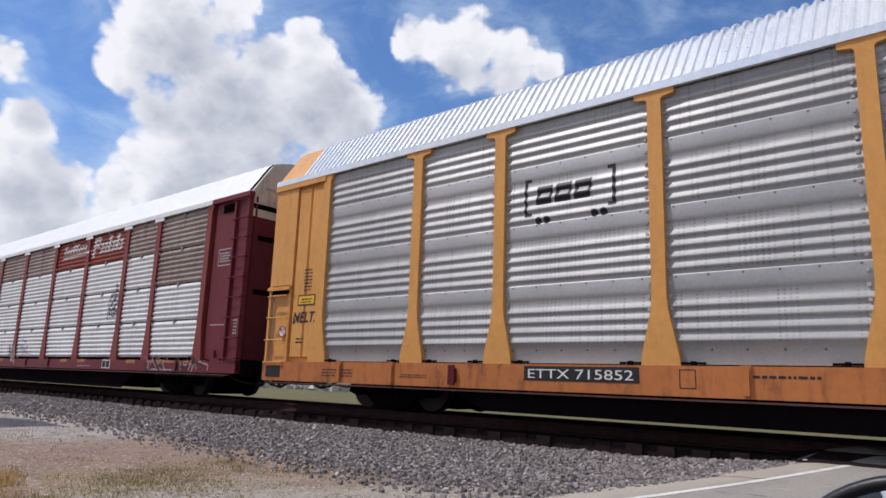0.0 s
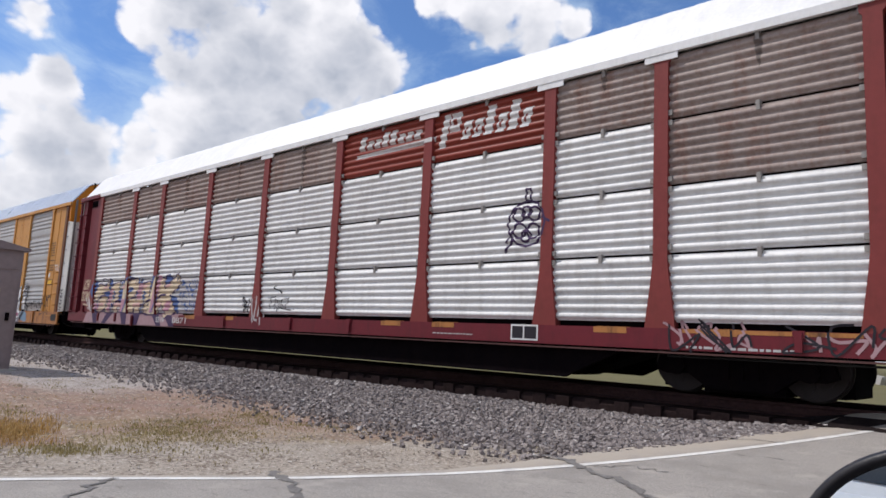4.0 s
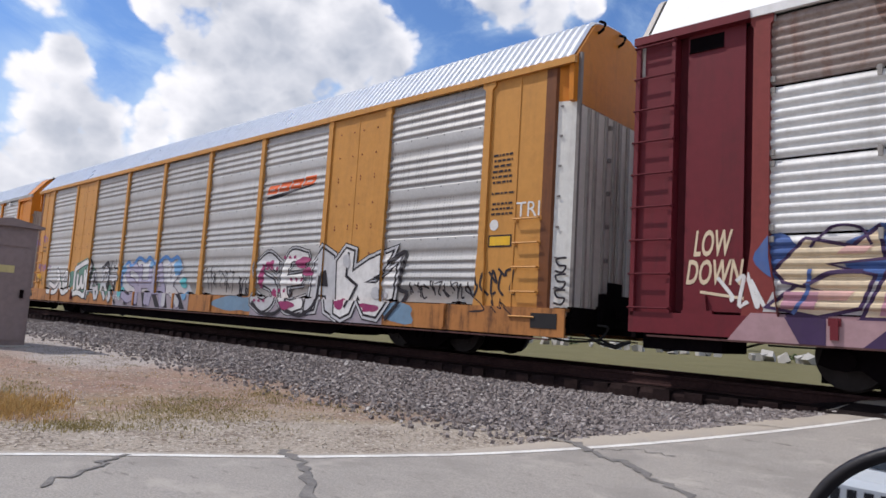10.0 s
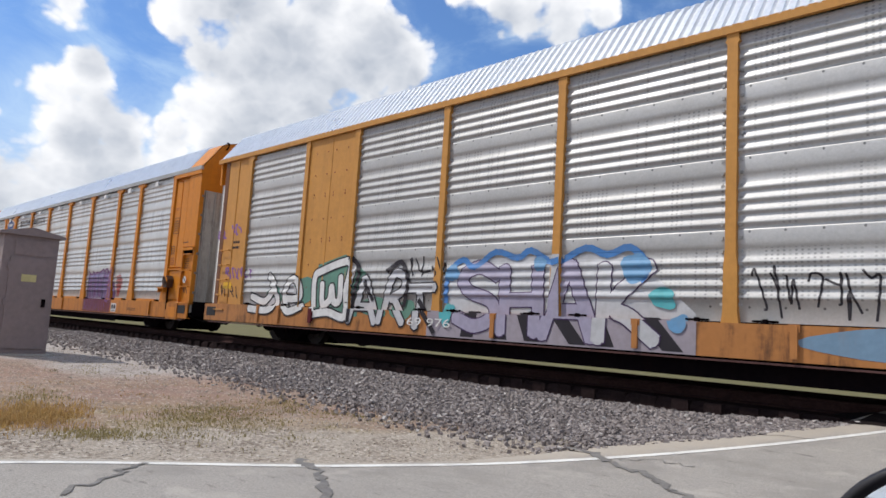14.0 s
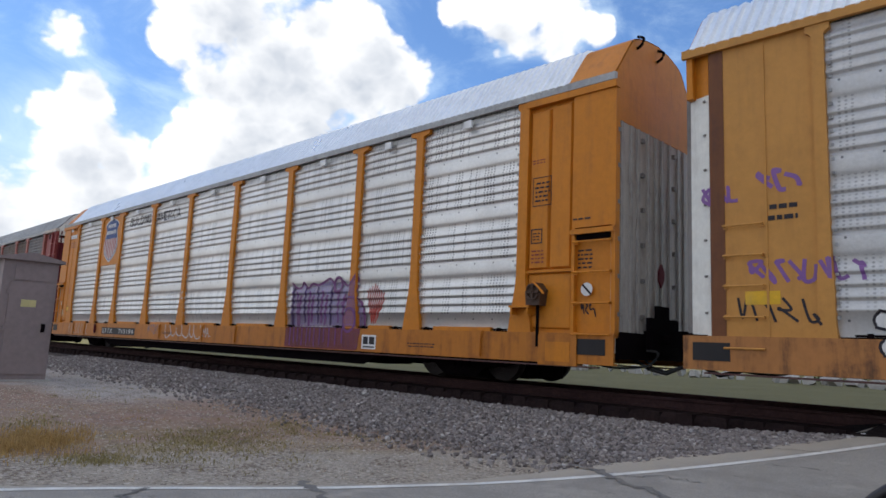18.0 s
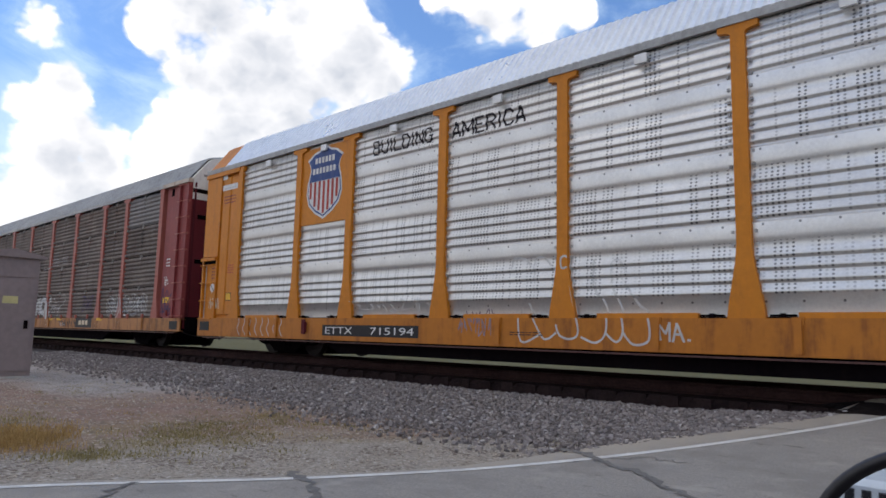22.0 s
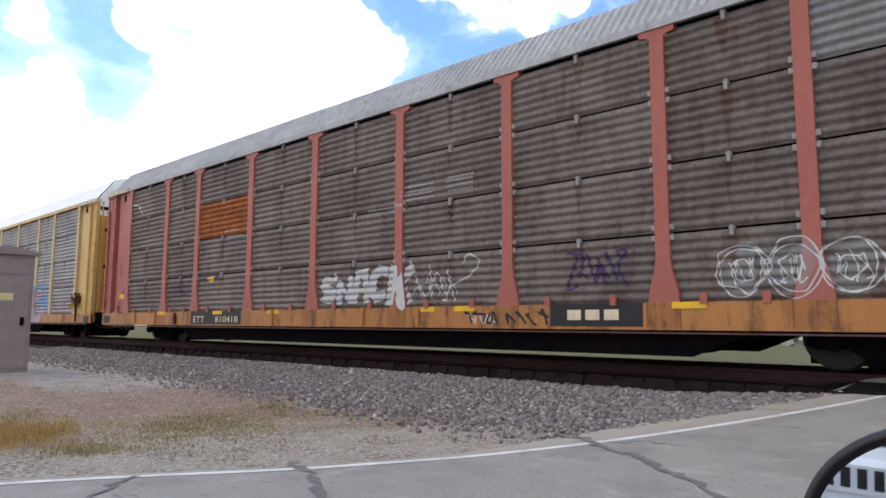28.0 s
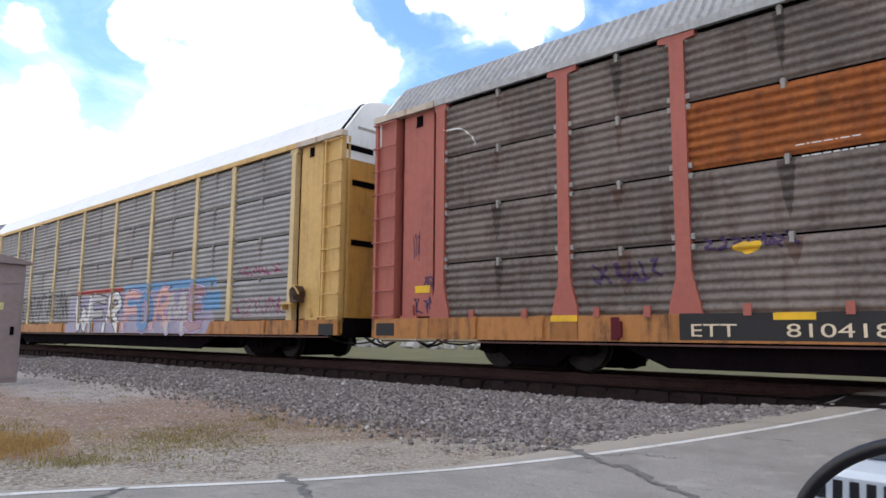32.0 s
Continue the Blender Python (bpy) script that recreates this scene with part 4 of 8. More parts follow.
    b = n.add("ShaderNodeBsdfPrincipled", {"Base Color": col, "Roughness": 0.95, "Normal": relief})
    b.inputs["Specular IOR Level"].default_value = 0.15
    n.tree.links.new(b.outputs[0], n.add("ShaderNodeOutputMaterial").inputs[0])
    return m


def spaced(stops):
    out = []
    for a, b, step in stops:
        n = max(1, round((b - a) / step))
        out += [a + (b - a) * i / n for i in range(n)]
    return out + [stops[-1][1]]


gx = spaced([(-2500, -300, 275), (-300, -60, 20), (-60, -22, 1.0), (-22, 14, 0.22), (14, 60, 2.0), (60, 300, 24), (300, 2500, 275)])
gy = spaced([(-2500, -200, 290), (-200, -20, 15), (-20, -12, 0.8), (-12, 5, 0.2), (5, 30, 1.0), (30, 300, 18), (300, 2500, 275)])
g = Shape()
g.put([(x, y, land_z(x, y)) for x in gx for y in gy], [(i * len(gy) + j, (i + 1) * len(gy) + j, (i + 1) * len(gy) + j + 1, i * len(gy) + j + 1) for i in range(len(gx) - 1) for j in range(len(gy) - 1)])
thing("ground", g.mesh("ground", ground_material(), True), "dry sandy ground with gravel and sparse straw grass", "ground", kind="structure")



def asphalt_material():
    """Grey asphalt with stains, pits and dust towards the shoulder."""
    m = bpy.data.materials.new("pale worn asphalt")
    m.use_nodes = True
    n = Nodes(m.node_tree)
    place = n.add("ShaderNodeTexCoord").outputs["Object"]
    col = n.mix(n.ramp(n.noise(place, 70.0, 4.0, 0.7), 0.35, 0.65), (0.25, 0.232, 0.212), (0.36, 0.333, 0.305))
    col = n.mix(n.math("MULTIPLY", n.ramp(n.noise(place, 1.1, 6.0, 0.65), 0.46, 0.66), 0.55), col, (0.215, 0.20, 0.185))
    col = n.mix(n.math("MULTIPLY", n.ramp(n.noise(n.vec("MULTIPLY", place, (1.0, 2.6, 1.0)), 3.2, 6.0, 0.7), 0.60, 0.70), 0.7), col, (0.15, 0.138, 0.128))
    col = n.mix(n.math("MULTIPLY", n.ramp(n.noise(n.vec("ADD", place, (4.0, 9.0, 0.0)), 2.1, 5.0, 0.6), 0.55, 0.72), 0.5), col, (0.44, 0.405, 0.365))
    off = n.math("ADD", n.vec("DOT_PRODUCT", n.vec("SUBTRACT", place, (ROAD_AT.x, ROAD_AT.y, 0.0)), (ROAD_RIGHT.x, ROAD_RIGHT.y, 0.0)), n.math("MULTIPLY", n.math("SUBTRACT", n.noise(place, 3.0, 5.0, 0.6), 0.5), 0.5))
    col = n.mix(n.math("MULTIPLY", n.ramp(off, 0.10, -0.25), 0.75), col, (0.41, 0.36, 0.30))
    relief = n.add("ShaderNodeBump", {"Strength": 0.35, "Distance": 0.01, "Height": n.noise(place, 130.0, 4.0, 0.7)}).outputs[0]
    b = n.add("ShaderNodeBsdfPrincipled", {"Base Color": col, "Roughness": 0.92, "Normal": relief})
    b.inputs["Specular IOR Level"].default_value = 0.2
    n.tree.links.new(b.outputs[0], n.add("ShaderNodeOutputMaterial").inputs[0])
    return m


ASPHALT = asphalt_material()
LINE_PAINT = material("worn white road paint", (0.74, 0.73, 0.70), (0.60, 0.58, 0.55), 0.7, 0.0, 25.0, 3.0, 0.2, (0.36, 0.34, 0.32), 0.6, 0.3)


def road_strip(a0, a1, lift, s0=-70.0, s1=70.0, step=0.5, wob=0.0):
    s = Shape()
    n = round((s1 - s0) / step)
    verts = []
    for i in range(n + 1):
        d = s0 + (s1 - s0) * i / n
        w_ = wob * noise.noise((d * 0.9, a0, 2.0))
        for a in (a0 + w_, a1 + w_ * 0.3):
            p = ROAD_AT + ROAD_WAY * d + ROAD_RIGHT * a
            verts.append((p.x, p.y, road_z(p.y) + lift))
    return s.put(verts, [(2 * i, 2 * i + 2, 2 * i + 3, 2 * i + 1) for i in range(n)])


road = Shape()
cols = [-0.62, -0.3, 0.0, 1.0, 2.0, 3.0, 4.0, 5.0, 6.0, 7.0, 8.4]
ds = [-70 + 0.4 * i for i in range(351)]
verts = []
for d in ds:
    for j, a in enumerate(cols):
        aa = a + (0.12 * noise.noise((d * 1.3, 5.0, 2.0)) + 0.05 * noise.noise((d * 5.0, 1.0, 2.0)) if j == 0 else 0.0)
        aa += 0.40 * max(0.0, min(1.0, (-3.4 - d) / 2.0)) if j == 0 else (0.16 * max(0.0, min(1.0, (-3.4 - d) / 2.0)) if j == 1 else 0.0)
        p = ROAD_AT + ROAD_WAY * d + ROAD_RIGHT * aa
        verts.append((p.x, p.y, road_z(p.y) - (0.03 if j == 0 else 0.0)))
k = len(cols)
road.put(verts, [(i * k + j, (i + 1) * k + j, (i + 1) * k + j + 1, i * k + j + 1) for i in range(len(ds) - 1) for j in range(k - 1)])
thing("road", road.mesh("road", ASPHALT, True), "pale worn asphalt road that climbs to the railway crossing", "road", kind="structure")
line = road_strip(-0.045, 0.04, 0.004, s1=0.42, step=0.4, wob=0.012)
thing("road_line", line.mesh("line", LINE_PAINT), "worn white painted edge line on the road", "road marking", kind="structure")

# added dark planks: the train's shade on the road is in their colour
CROSSING_SHADE = material("dark crossing timber with shade in its colour", (0.022, 0.016, 0.016), (0.013, 0.010, 0.010), 0.92, 0.0, 14.0, 2.0, 0.3, (0.05, 0.04, 0.036), 0.4, 0.05)


def road_edge(y, a):
    """The x at which a line beside the road's edge passes y."""
    s_ = (y - ROAD_AT.y - ROAD_RIGHT.y * a) / ROAD_WAY.y
    return ROAD_AT.x + ROAD_WAY.x * s_ + ROAD_RIGHT.x * a


crossing = tagged(new("crossing_shade_deck"), "added dark planks that stand in for the train's shade on the crossing", "crossing", kind="structure")
for i in range(12):
    y0 = -1.50 + 0.25 * i
    if any(abs(abs(y) - 0.755) < 0.02 for y in (y0, y0 + 0.24)):
        continue
    z0, z1 = (road_z(y) + 0.006 for y in (y0, y0 + 0.24))
    corners = [(road_edge(y0, -0.55), y0, z0), (road_edge(y0, 8.3), y0, z0), (road_edge(y0 + 0.24, 8.3), y0 + 0.24, z1), (road_edge(y0 + 0.24, -0.55), y0 + 0.24, z1)]
    plank = Shape().put(corners + [(x, y, z - 0.12) for x, y, z in corners], [(0, 1, 2, 3), (4, 7, 6, 5), (0, 4, 5, 1), (1, 5, 6, 2), (2, 6, 7, 3), (3, 7, 4, 0)])
    part("crossing_plank", plank.mesh("crossing_plank", CROSSING_SHADE), crossing)

RAIL_STEEL = material("rusty rail steel", (0.055, 0.029, 0.027), (0.028, 0.015, 0.016), 0.85, 0.0, 20.0, 2.0, 0.2, (0.06, 0.035, 0.03), 0.4, 0.08)
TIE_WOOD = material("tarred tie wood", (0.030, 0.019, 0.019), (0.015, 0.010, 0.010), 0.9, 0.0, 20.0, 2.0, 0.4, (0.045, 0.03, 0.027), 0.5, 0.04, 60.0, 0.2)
track = tagged(new("railway_track"), "rusty steel rails on dark wooden ties in gravel", "railway track", kind="structure")
rail_line = [(-0.075, -0.17), (0.075, -0.17), (0.075, -0.155), (0.012, -0.135), (0.012, -0.045), (0.036, -0.035), (0.036, -0.006), (0.028, 0.0), (-0.028, 0.0), (-0.036, -0.006), (-0.036, -0.035), (-0.012, -0.045), (-0.012, -0.135), (-0.075, -0.155)]
rail = Shape().prism(rail_line, -600, 400, "x").mesh("rail", RAIL_STEEL)
for y in (-0.755, 0.755):
    part("rail", rail, track, pose(0, y, -0.05))
# near-black bed between the ties, its shade and oil put into the colour
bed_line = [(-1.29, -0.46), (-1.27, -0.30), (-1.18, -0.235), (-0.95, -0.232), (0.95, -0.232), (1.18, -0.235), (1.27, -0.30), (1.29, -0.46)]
part("fouled_ballast", Shape().prism(bed_line, -70, 12, "x").mesh("fouled_ballast", TIE_WOOD), track, None, "gravel between the ties, dark with oil and painted shade")
tie = Shape().box(-0.125, 0.125, -1.30, 1.30, -0.44, -0.222).mesh("tie", TIE_WOOD)
for i in range(150):
    part("tie", tie, track, pose(-66 + 0.5 * i + random.uniform(-0.03, 0.03), random.uniform(-0.03, 0.03), random.uniform(-0.01, 0.0), 0, 0, random.uniform(-1, 1)))


# ---- what moves ----
def along(t):
    x = (t - 16.0) / 16.0
    return 57.701 * x - 0.561 * x ** 2 + 0.903 * x ** 3 + 0.177 * x ** 4 - 0.342 * x ** 5


def motions():
    for car, start in CARS:
        walk(car, [(float(t), pose(start + along(t), 0, 0)) for t in range(33)])
    # the cloud drifts at 16 metres a second, 600 metres up; its edge meets the sun at 13.5 s
    over = sun_way * (600.0 / sun_way.z)
    drift = Vector((-0.8, 0.6, 0.0))
    walk(cloud_thing, [(float(t), Matrix.Translation(over + drift * (16.0 * (t - 14.4) - 185.0))) for t in range(0, 33, 4)])
    times = [0.16 * i for i in range(201)]
    for wheel, x in WHEELS:
        walk(wheel, [(t, pose(x, 0, 0.42, 0, math.degrees((along(t) - along(0)) / 0.42) % 360.0, 0)) for t in times])


# ---- lettering and graffiti on the cars ----
def spray(name, col, rough=0.55):
    dust = (0.25, 0.22, 0.21) if max(col) > 0.12 else tuple(min(0.08, c * 2.0) for c in col)
    return material(name, col, tuple(c * 0.82 for c in col), rough, 0.0, 8.0, 1.5, 0.04, dust, 0.2, 0.3, 60.0)


def thin_spray(name, col, cover_):
    """Paint so thin that the panel shows through it."""
    m = spray(name, col)
    tree_ = m.node_tree
    out_ = next(n for n in tree_.nodes if n.type == "OUTPUT_MATERIAL")
    mix_, clear = tree_.nodes.new("ShaderNodeMixShader"), tree_.nodes.new("ShaderNodeBsdfTransparent")
    mix_.inputs[0].default_value = cover_
    tree_.links.new(clear.outputs[0], mix_.inputs[1])
    tree_.links.new(out_.inputs[0].links[0].from_socket, mix_.inputs[2])
    tree_.links.new(mix_.outputs[0], out_.inputs[0])
    return m


MAUVE_THIN = thin_spray("thin mauve wash", (0.20, 0.13, 0.38), 0.48)
PLUM_THIN = thin_spray("thin plum wash", (0.15, 0.03, 0.10), 0.58)
MIST = thin_spray("thin grey lilac mist", (0.40, 0.36, 0.44), 0.5)
HAZE = thin_spray("thin pale spray haze", (0.50, 0.50, 0.51), 0.30)
WHITE_THIN = thin_spray("thin white spray", (0.72, 0.71, 0.70), 0.72)
ROSE = spray("dusty rose spray paint", (0.52, 0.27, 0.34))
BLACK = spray("black spray paint", (0.022, 0.018, 0.024))
WHITE = spray("white paint", (0.72, 0.71, 0.70))
PALE = spray("silver grey spray paint", (0.52, 0.52, 0.54))
CREAM = spray("cream spray paint", (0.70, 0.57, 0.40))
GREY_MAUVE = spray("greyish mauve spray paint", (0.36, 0.33, 0.44))
PLUM = spray("plum spray paint", (0.17, 0.055, 0.16))
SILL_LILAC = spray("grey lilac sill paint", (0.33, 0.29, 0.33))
LILAC = spray("greyish lilac spray paint", (0.40, 0.25, 0.27))
PEACH = spray("peach spray paint", (0.66, 0.40, 0.36))
VIOLET = spray("dark violet spray paint", (0.055, 0.028, 0.085))
PURPLE = spray("purple spray paint", (0.24, 0.11, 0.33))
BLUE = spray("blue spray paint", (0.07, 0.13, 0.34))
SKYBLUE = spray("light blue spray paint", (0.14, 0.31, 0.52))
STEEL_BLUE = spray("dusty blue sill paint", (0.17, 0.27, 0.38))
AZURE = spray("azure spray paint", (0.07, 0.21, 0.50))
CYAN = spray("turquoise spray paint", (0.10, 0.42, 0.46))
MAGENTA = spray("magenta spray paint", (0.30, 0.035, 0.13))
GREEN = spray("sea green spray paint", (0.12, 0.26, 0.20))
RED = spray("red spray paint", (0.42, 0.05, 0.035))
ORANGE = spray("orange red logo paint", (0.72, 0.13, 0.03))
LABEL = spray("label yellow", (0.78, 0.45, 0.025))
NAVY = spray("navy emblem paint", (0.035, 0.075, 0.24))
BOARD = spray("black number board", (0.02, 0.018, 0.02))
FADED = spray("faded white spray paint", (0.50, 0.48, 0.48))


def depth_lines(st):
    return [(ribs_old if st["old"] else ribs_new)(*row) for row in rows_of(st)]


APART = {"graffiti_patch", "graffiti_drip", "graffiti_dot", "graffiti_splash", "graffiti_ground", "graffiti_highlight", "graffiti_stripe", "reflector", "sill_paint", "sill_board", "emblem_block", "emblem_bracket", "emblem_dot", "logo_block", "sill_sign_face", "tag_wash", "emblem_stripe", "emblem_cut", "emblem_writing", "logo_cut", "sign_word", "sign_cut", "sill_logo", "round_sign"}
LAID = []
SPLIT = {"tag", "sill_graffiti", "car_number", "slogan", "tag_ring", "graffiti_shadow", "side_word"}


def clusters(polys):
    """Polygons sorted into groups that touch."""
    boxes = [(min(x for x, z in p), max(x for x, z in p), min(z for x, z in p), max(z for x, z in p)) for p in polys]
    root = list(range(len(polys)))

    def top(i):
        while root[i] != i:
            i = root[i]
        return i

    for i, a in enumerate(boxes):
        for j in range(i):
            b = boxes[j]
            if a[0] < b[1] + 0.004 and b[0] < a[1] + 0.004 and a[2] < b[3] + 0.004 and b[2] < a[3] + 0.004:
                root[top(i)] = top(j)
    found = {}
    for i, p in enumerate(polys):
        found.setdefault(top(i), []).append(p)
    return list(found.values())


def end_face(kind, x, z):
    """How far out the side of a car lies beyond its last post."""
    if kind == "flanged":
        return 1.472 if x < 12.95 else 1.502
    if kind == "panelled":
        return 1.507 if x < 12.82 else (1.532 if z > 2.62 else 1.453)
    return 1.502


def decal(k, name, polys, mat, lift=0.004, label="", level=None):
    """Flat pieces drawn in (x, z) of the car's near side, laid on its ridges, posts and sill."""
    st, car = STYLES[k], TRAIN[k]
    lines = depth_lines(st)
    if len(polys) > 1 and name in APART:
        for poly in polys:
            decal(k, name, [poly], mat, lift, label, level)
        return
    if name in SPLIT:
        groups = clusters(polys)
        if len(groups) > 1:
            for group in groups:
                decal(k, name, group, mat, lift, label, level)
            return
    lift += 0.000008 * LAID.count(k)
    LAID.append(k)
    bm = bmesh.new()
    rank = bm.faces.layers.int.new("rank")
    for i, poly in enumerate(polys):
        vs = [bm.verts.new((x, 0, z)) for x, z in poly]
        if len(vs) > 2:
            face = bm.faces.new(vs)
            face[rank] = i % 61
            face.normal_update()
    bmesh.ops.triangulate(bm, faces=bm.faces)
    zs = sorted({round(z, 4) for line in lines for z, d in line} | {FLOOR, FLOOR + 0.02})
    lo, hi = min(v.co.z for v in bm.verts), max(v.co.z for v in bm.verts)
    for z in zs:
        if lo < z < hi:
            bmesh.ops.bisect_plane(bm, geom=bm.verts[:] + bm.edges[:] + bm.faces[:], plane_co=(0, 0, z), plane_no=(0, 0, 1))
    width = st["post"][0]
    lo, hi = min(v.co.x for v in bm.verts), max(v.co.x for v in bm.verts)
    for p in POSTS:
        for x in (p - width / 2, p + width / 2):
            if lo < x < hi:
                bmesh.ops.bisect_plane(bm, geom=bm.verts[:] + bm.edges[:] + bm.faces[:], plane_co=(x, 0, 0), plane_no=(1, 0, 0))
    flare, low = st["post"][1] / 2, min(v.co.z for v in bm.verts)
    if low < FLOOR + 0.78:
        for p in POSTS:
            for side in (-1, 1):
                if lo < p + side * flare < hi or lo < p + side * width / 2 < hi:
                    bmesh.ops.bisect_plane(bm, geom=bm.verts[:] + bm.edges[:] + bm.faces[:], plane_co=(p + side * flare, 0, FLOOR), plane_no=(0.78, 0, side * (flare - width / 2)))
    bmesh.ops.split_edges(bm, edges=bm.edges[:])
    plain = [i for (i, r), v in st.get("odd", {}).items() if v == "plain"]
    for f in bm.faces:
        c = f.calc_center_median()
        line = next((ln for ln in lines if ln[0][0] - 1e-3 <= c.z <= ln[-1][0] + 1e-3), None)
        bay = next((i for i in range(9) if POSTS[i] < c.x < POSTS[i + 1]), None)
        for v in f.verts:
            if level is not None:
                y = level
            elif c.z < FLOOR:
                y = FACE_SILL
            elif any(abs(c.x - p) < width / 2 + (flare - width / 2) * max(0.0, 1 - (c.z - FLOOR) / 0.78) for p in POSTS):
                y = FACE_POST
            elif abs(c.x) > 11.8:
                y = end_face(st["end"], abs(c.x), c.z)
            elif bay in plain:
                y = FACE_PANEL + 0.047
            elif line is None:
                y = FACE_PANEL
            else:
                y = FACE_PANEL + float(np.interp(v.co.z, [z for z, d in line], [d for z, d in line]))
            v.co.y = -y - lift - 0.00001 * f[rank]
    bmesh.ops.remove_doubles(bm, verts=bm.verts, dist=0.000002)
    for f in bm.faces:
        f.normal_update()
        if f.normal.y > 0:
            f.normal_flip()
    me = bpy.data.meshes.new(name)
    bm.to_mesh(me)
    bm.free()
    me.materials.append(mat)
    ob = part(name, me, car, None, label)
    if name in ("stencil_writing", "label_writing"):
        tagged(ob, label, kind="stuff")
    return ob


def letters(body, x, z, w_, h, shear=0.0, fat=0.0):
    """Polygons of a word, stretched to a width and height, with its lower left corner at x, z."""
    cu = bpy.data.curves.new("word", "FONT")
    cu.body, cu.shear, cu.offset, cu.resolution_u = body, shear, fat, 3
    ob = bpy.data.objects.new("word", cu)
    scene.collection.objects.link(ob)
    got = ob.evaluated_get(bpy.context.evaluated_depsgraph_get()).to_mesh()
    pts = [(v.co.x, v.co.y) for v in got.vertices]
    faces = [tuple(p.vertices) for p in got.polygons]
    bpy.data.objects.remove(ob)
    bpy.data.curves.remove(cu)
    x0, x1 = min(p[0] for p in pts), max(p[0] for p in pts)
    y0, y1 = min(p[1] for p in pts), max(p[1] for p in pts)
    pts = [(x + (px - x0) / (x1 - x0) * w_, z + (py - y0) / (y1 - y0) * h) for px, py in pts]
    return [[pts[i] for i in f] for f in faces]


def rect(x0, z0, x1, z1, slant=0.0):
    return [(x0, z0), (x1, z0), (x1 + slant, z1), (x0 + slant, z1)]


def hollow(x0, z0, x1, z1, w_=0.02):
    return [rect(x0, z0, x1, z0 + w_), rect(x0, z1 - w_, x1, z1), rect(x0, z0, x0 + w_, z1), rect(x1 - w_, z0, x1, z1)]


def blob(x, z, rx, rz, seed=0, rough=0.25, n=22):
    r = random.Random(seed)
    ph = [r.uniform(0, 6.28) for _ in range(4)]
    out = []
    for i in range(n):
        a = 2 * math.pi * i / n
        f = 1 + rough * sum(math.sin((j + 2) * a + ph[j]) / (j + 2) for j in range(4))
        out.append((x + rx * f * math.cos(a), z + rz * f * math.sin(a)))
    return out


def brush(pts, w_):
    out = []
    for (x0, z0), (x1, z1) in zip(pts, pts[1:]):
        d = math.hypot(x1 - x0, z1 - z0) or 1e-6
        nx, nz = -(z1 - z0) / d * w_ / 2, (x1 - x0) / d * w_ / 2
        ex, ez = (x1 - x0) / d * w_ * 0.3, (z1 - z0) / d * w_ * 0.3
        out.append([(x0 + nx - ex, z0 + nz - ez), (x0 - nx - ex, z0 - nz - ez), (x1 - nx + ex, z1 - nz + ez), (x1 + nx + ex, z1 + nz + ez)])
    return out


def scrawl(x0, z0, x1, z1, n, w_, seed):
    """A tag written with a can: n looping strokes from x0 to x1."""
    r, out = random.Random(seed), []
    for i in range(n):
        xa, xb = x0 + (x1 - x0) * i / n, x0 + (x1 - x0) * (i + 1.15) / n
        h = z1 - z0
        pts = [(xa + r.uniform(0, 0.4) * (xb - xa), z0 + h * r.uniform(0.75, 1.0))]
        pts += [(r.uniform(xa, xb), z0 + h * r.uniform(0.0, 1.0)) for _ in range(r.choice((2, 3, 3)))]
        pts += [(xb - r.uniform(0, 0.3) * (xb - xa), z0 + h * r.uniform(0.0, 0.3))]
        out += brush(smooth(pts), w_)
    return out


def bars(x0, z0, x1, z1, rows, seed, gap=0.58):
    """Writing too small to read."""
    r, out = random.Random(seed), []
    step = (z1 - z0) / rows
    for i in range(rows):
        x = x0 + r.uniform(0, 0.1) * (x1 - x0)
        while x < x1 - 0.02:
            w_ = min(r.uniform(0.03, 0.12), x1 - x)
            out.append(rect(x, z0 + i * step, x + w_, z0 + i * step + step * (1 - gap)))
            x += w_ + 0.025
    return out


def disc(x, z, r, n=16):
    return [(x + r * math.cos(2 * math.pi * i / n), z + r * math.sin(2 * math.pi * i / n)) for i in range(n)]


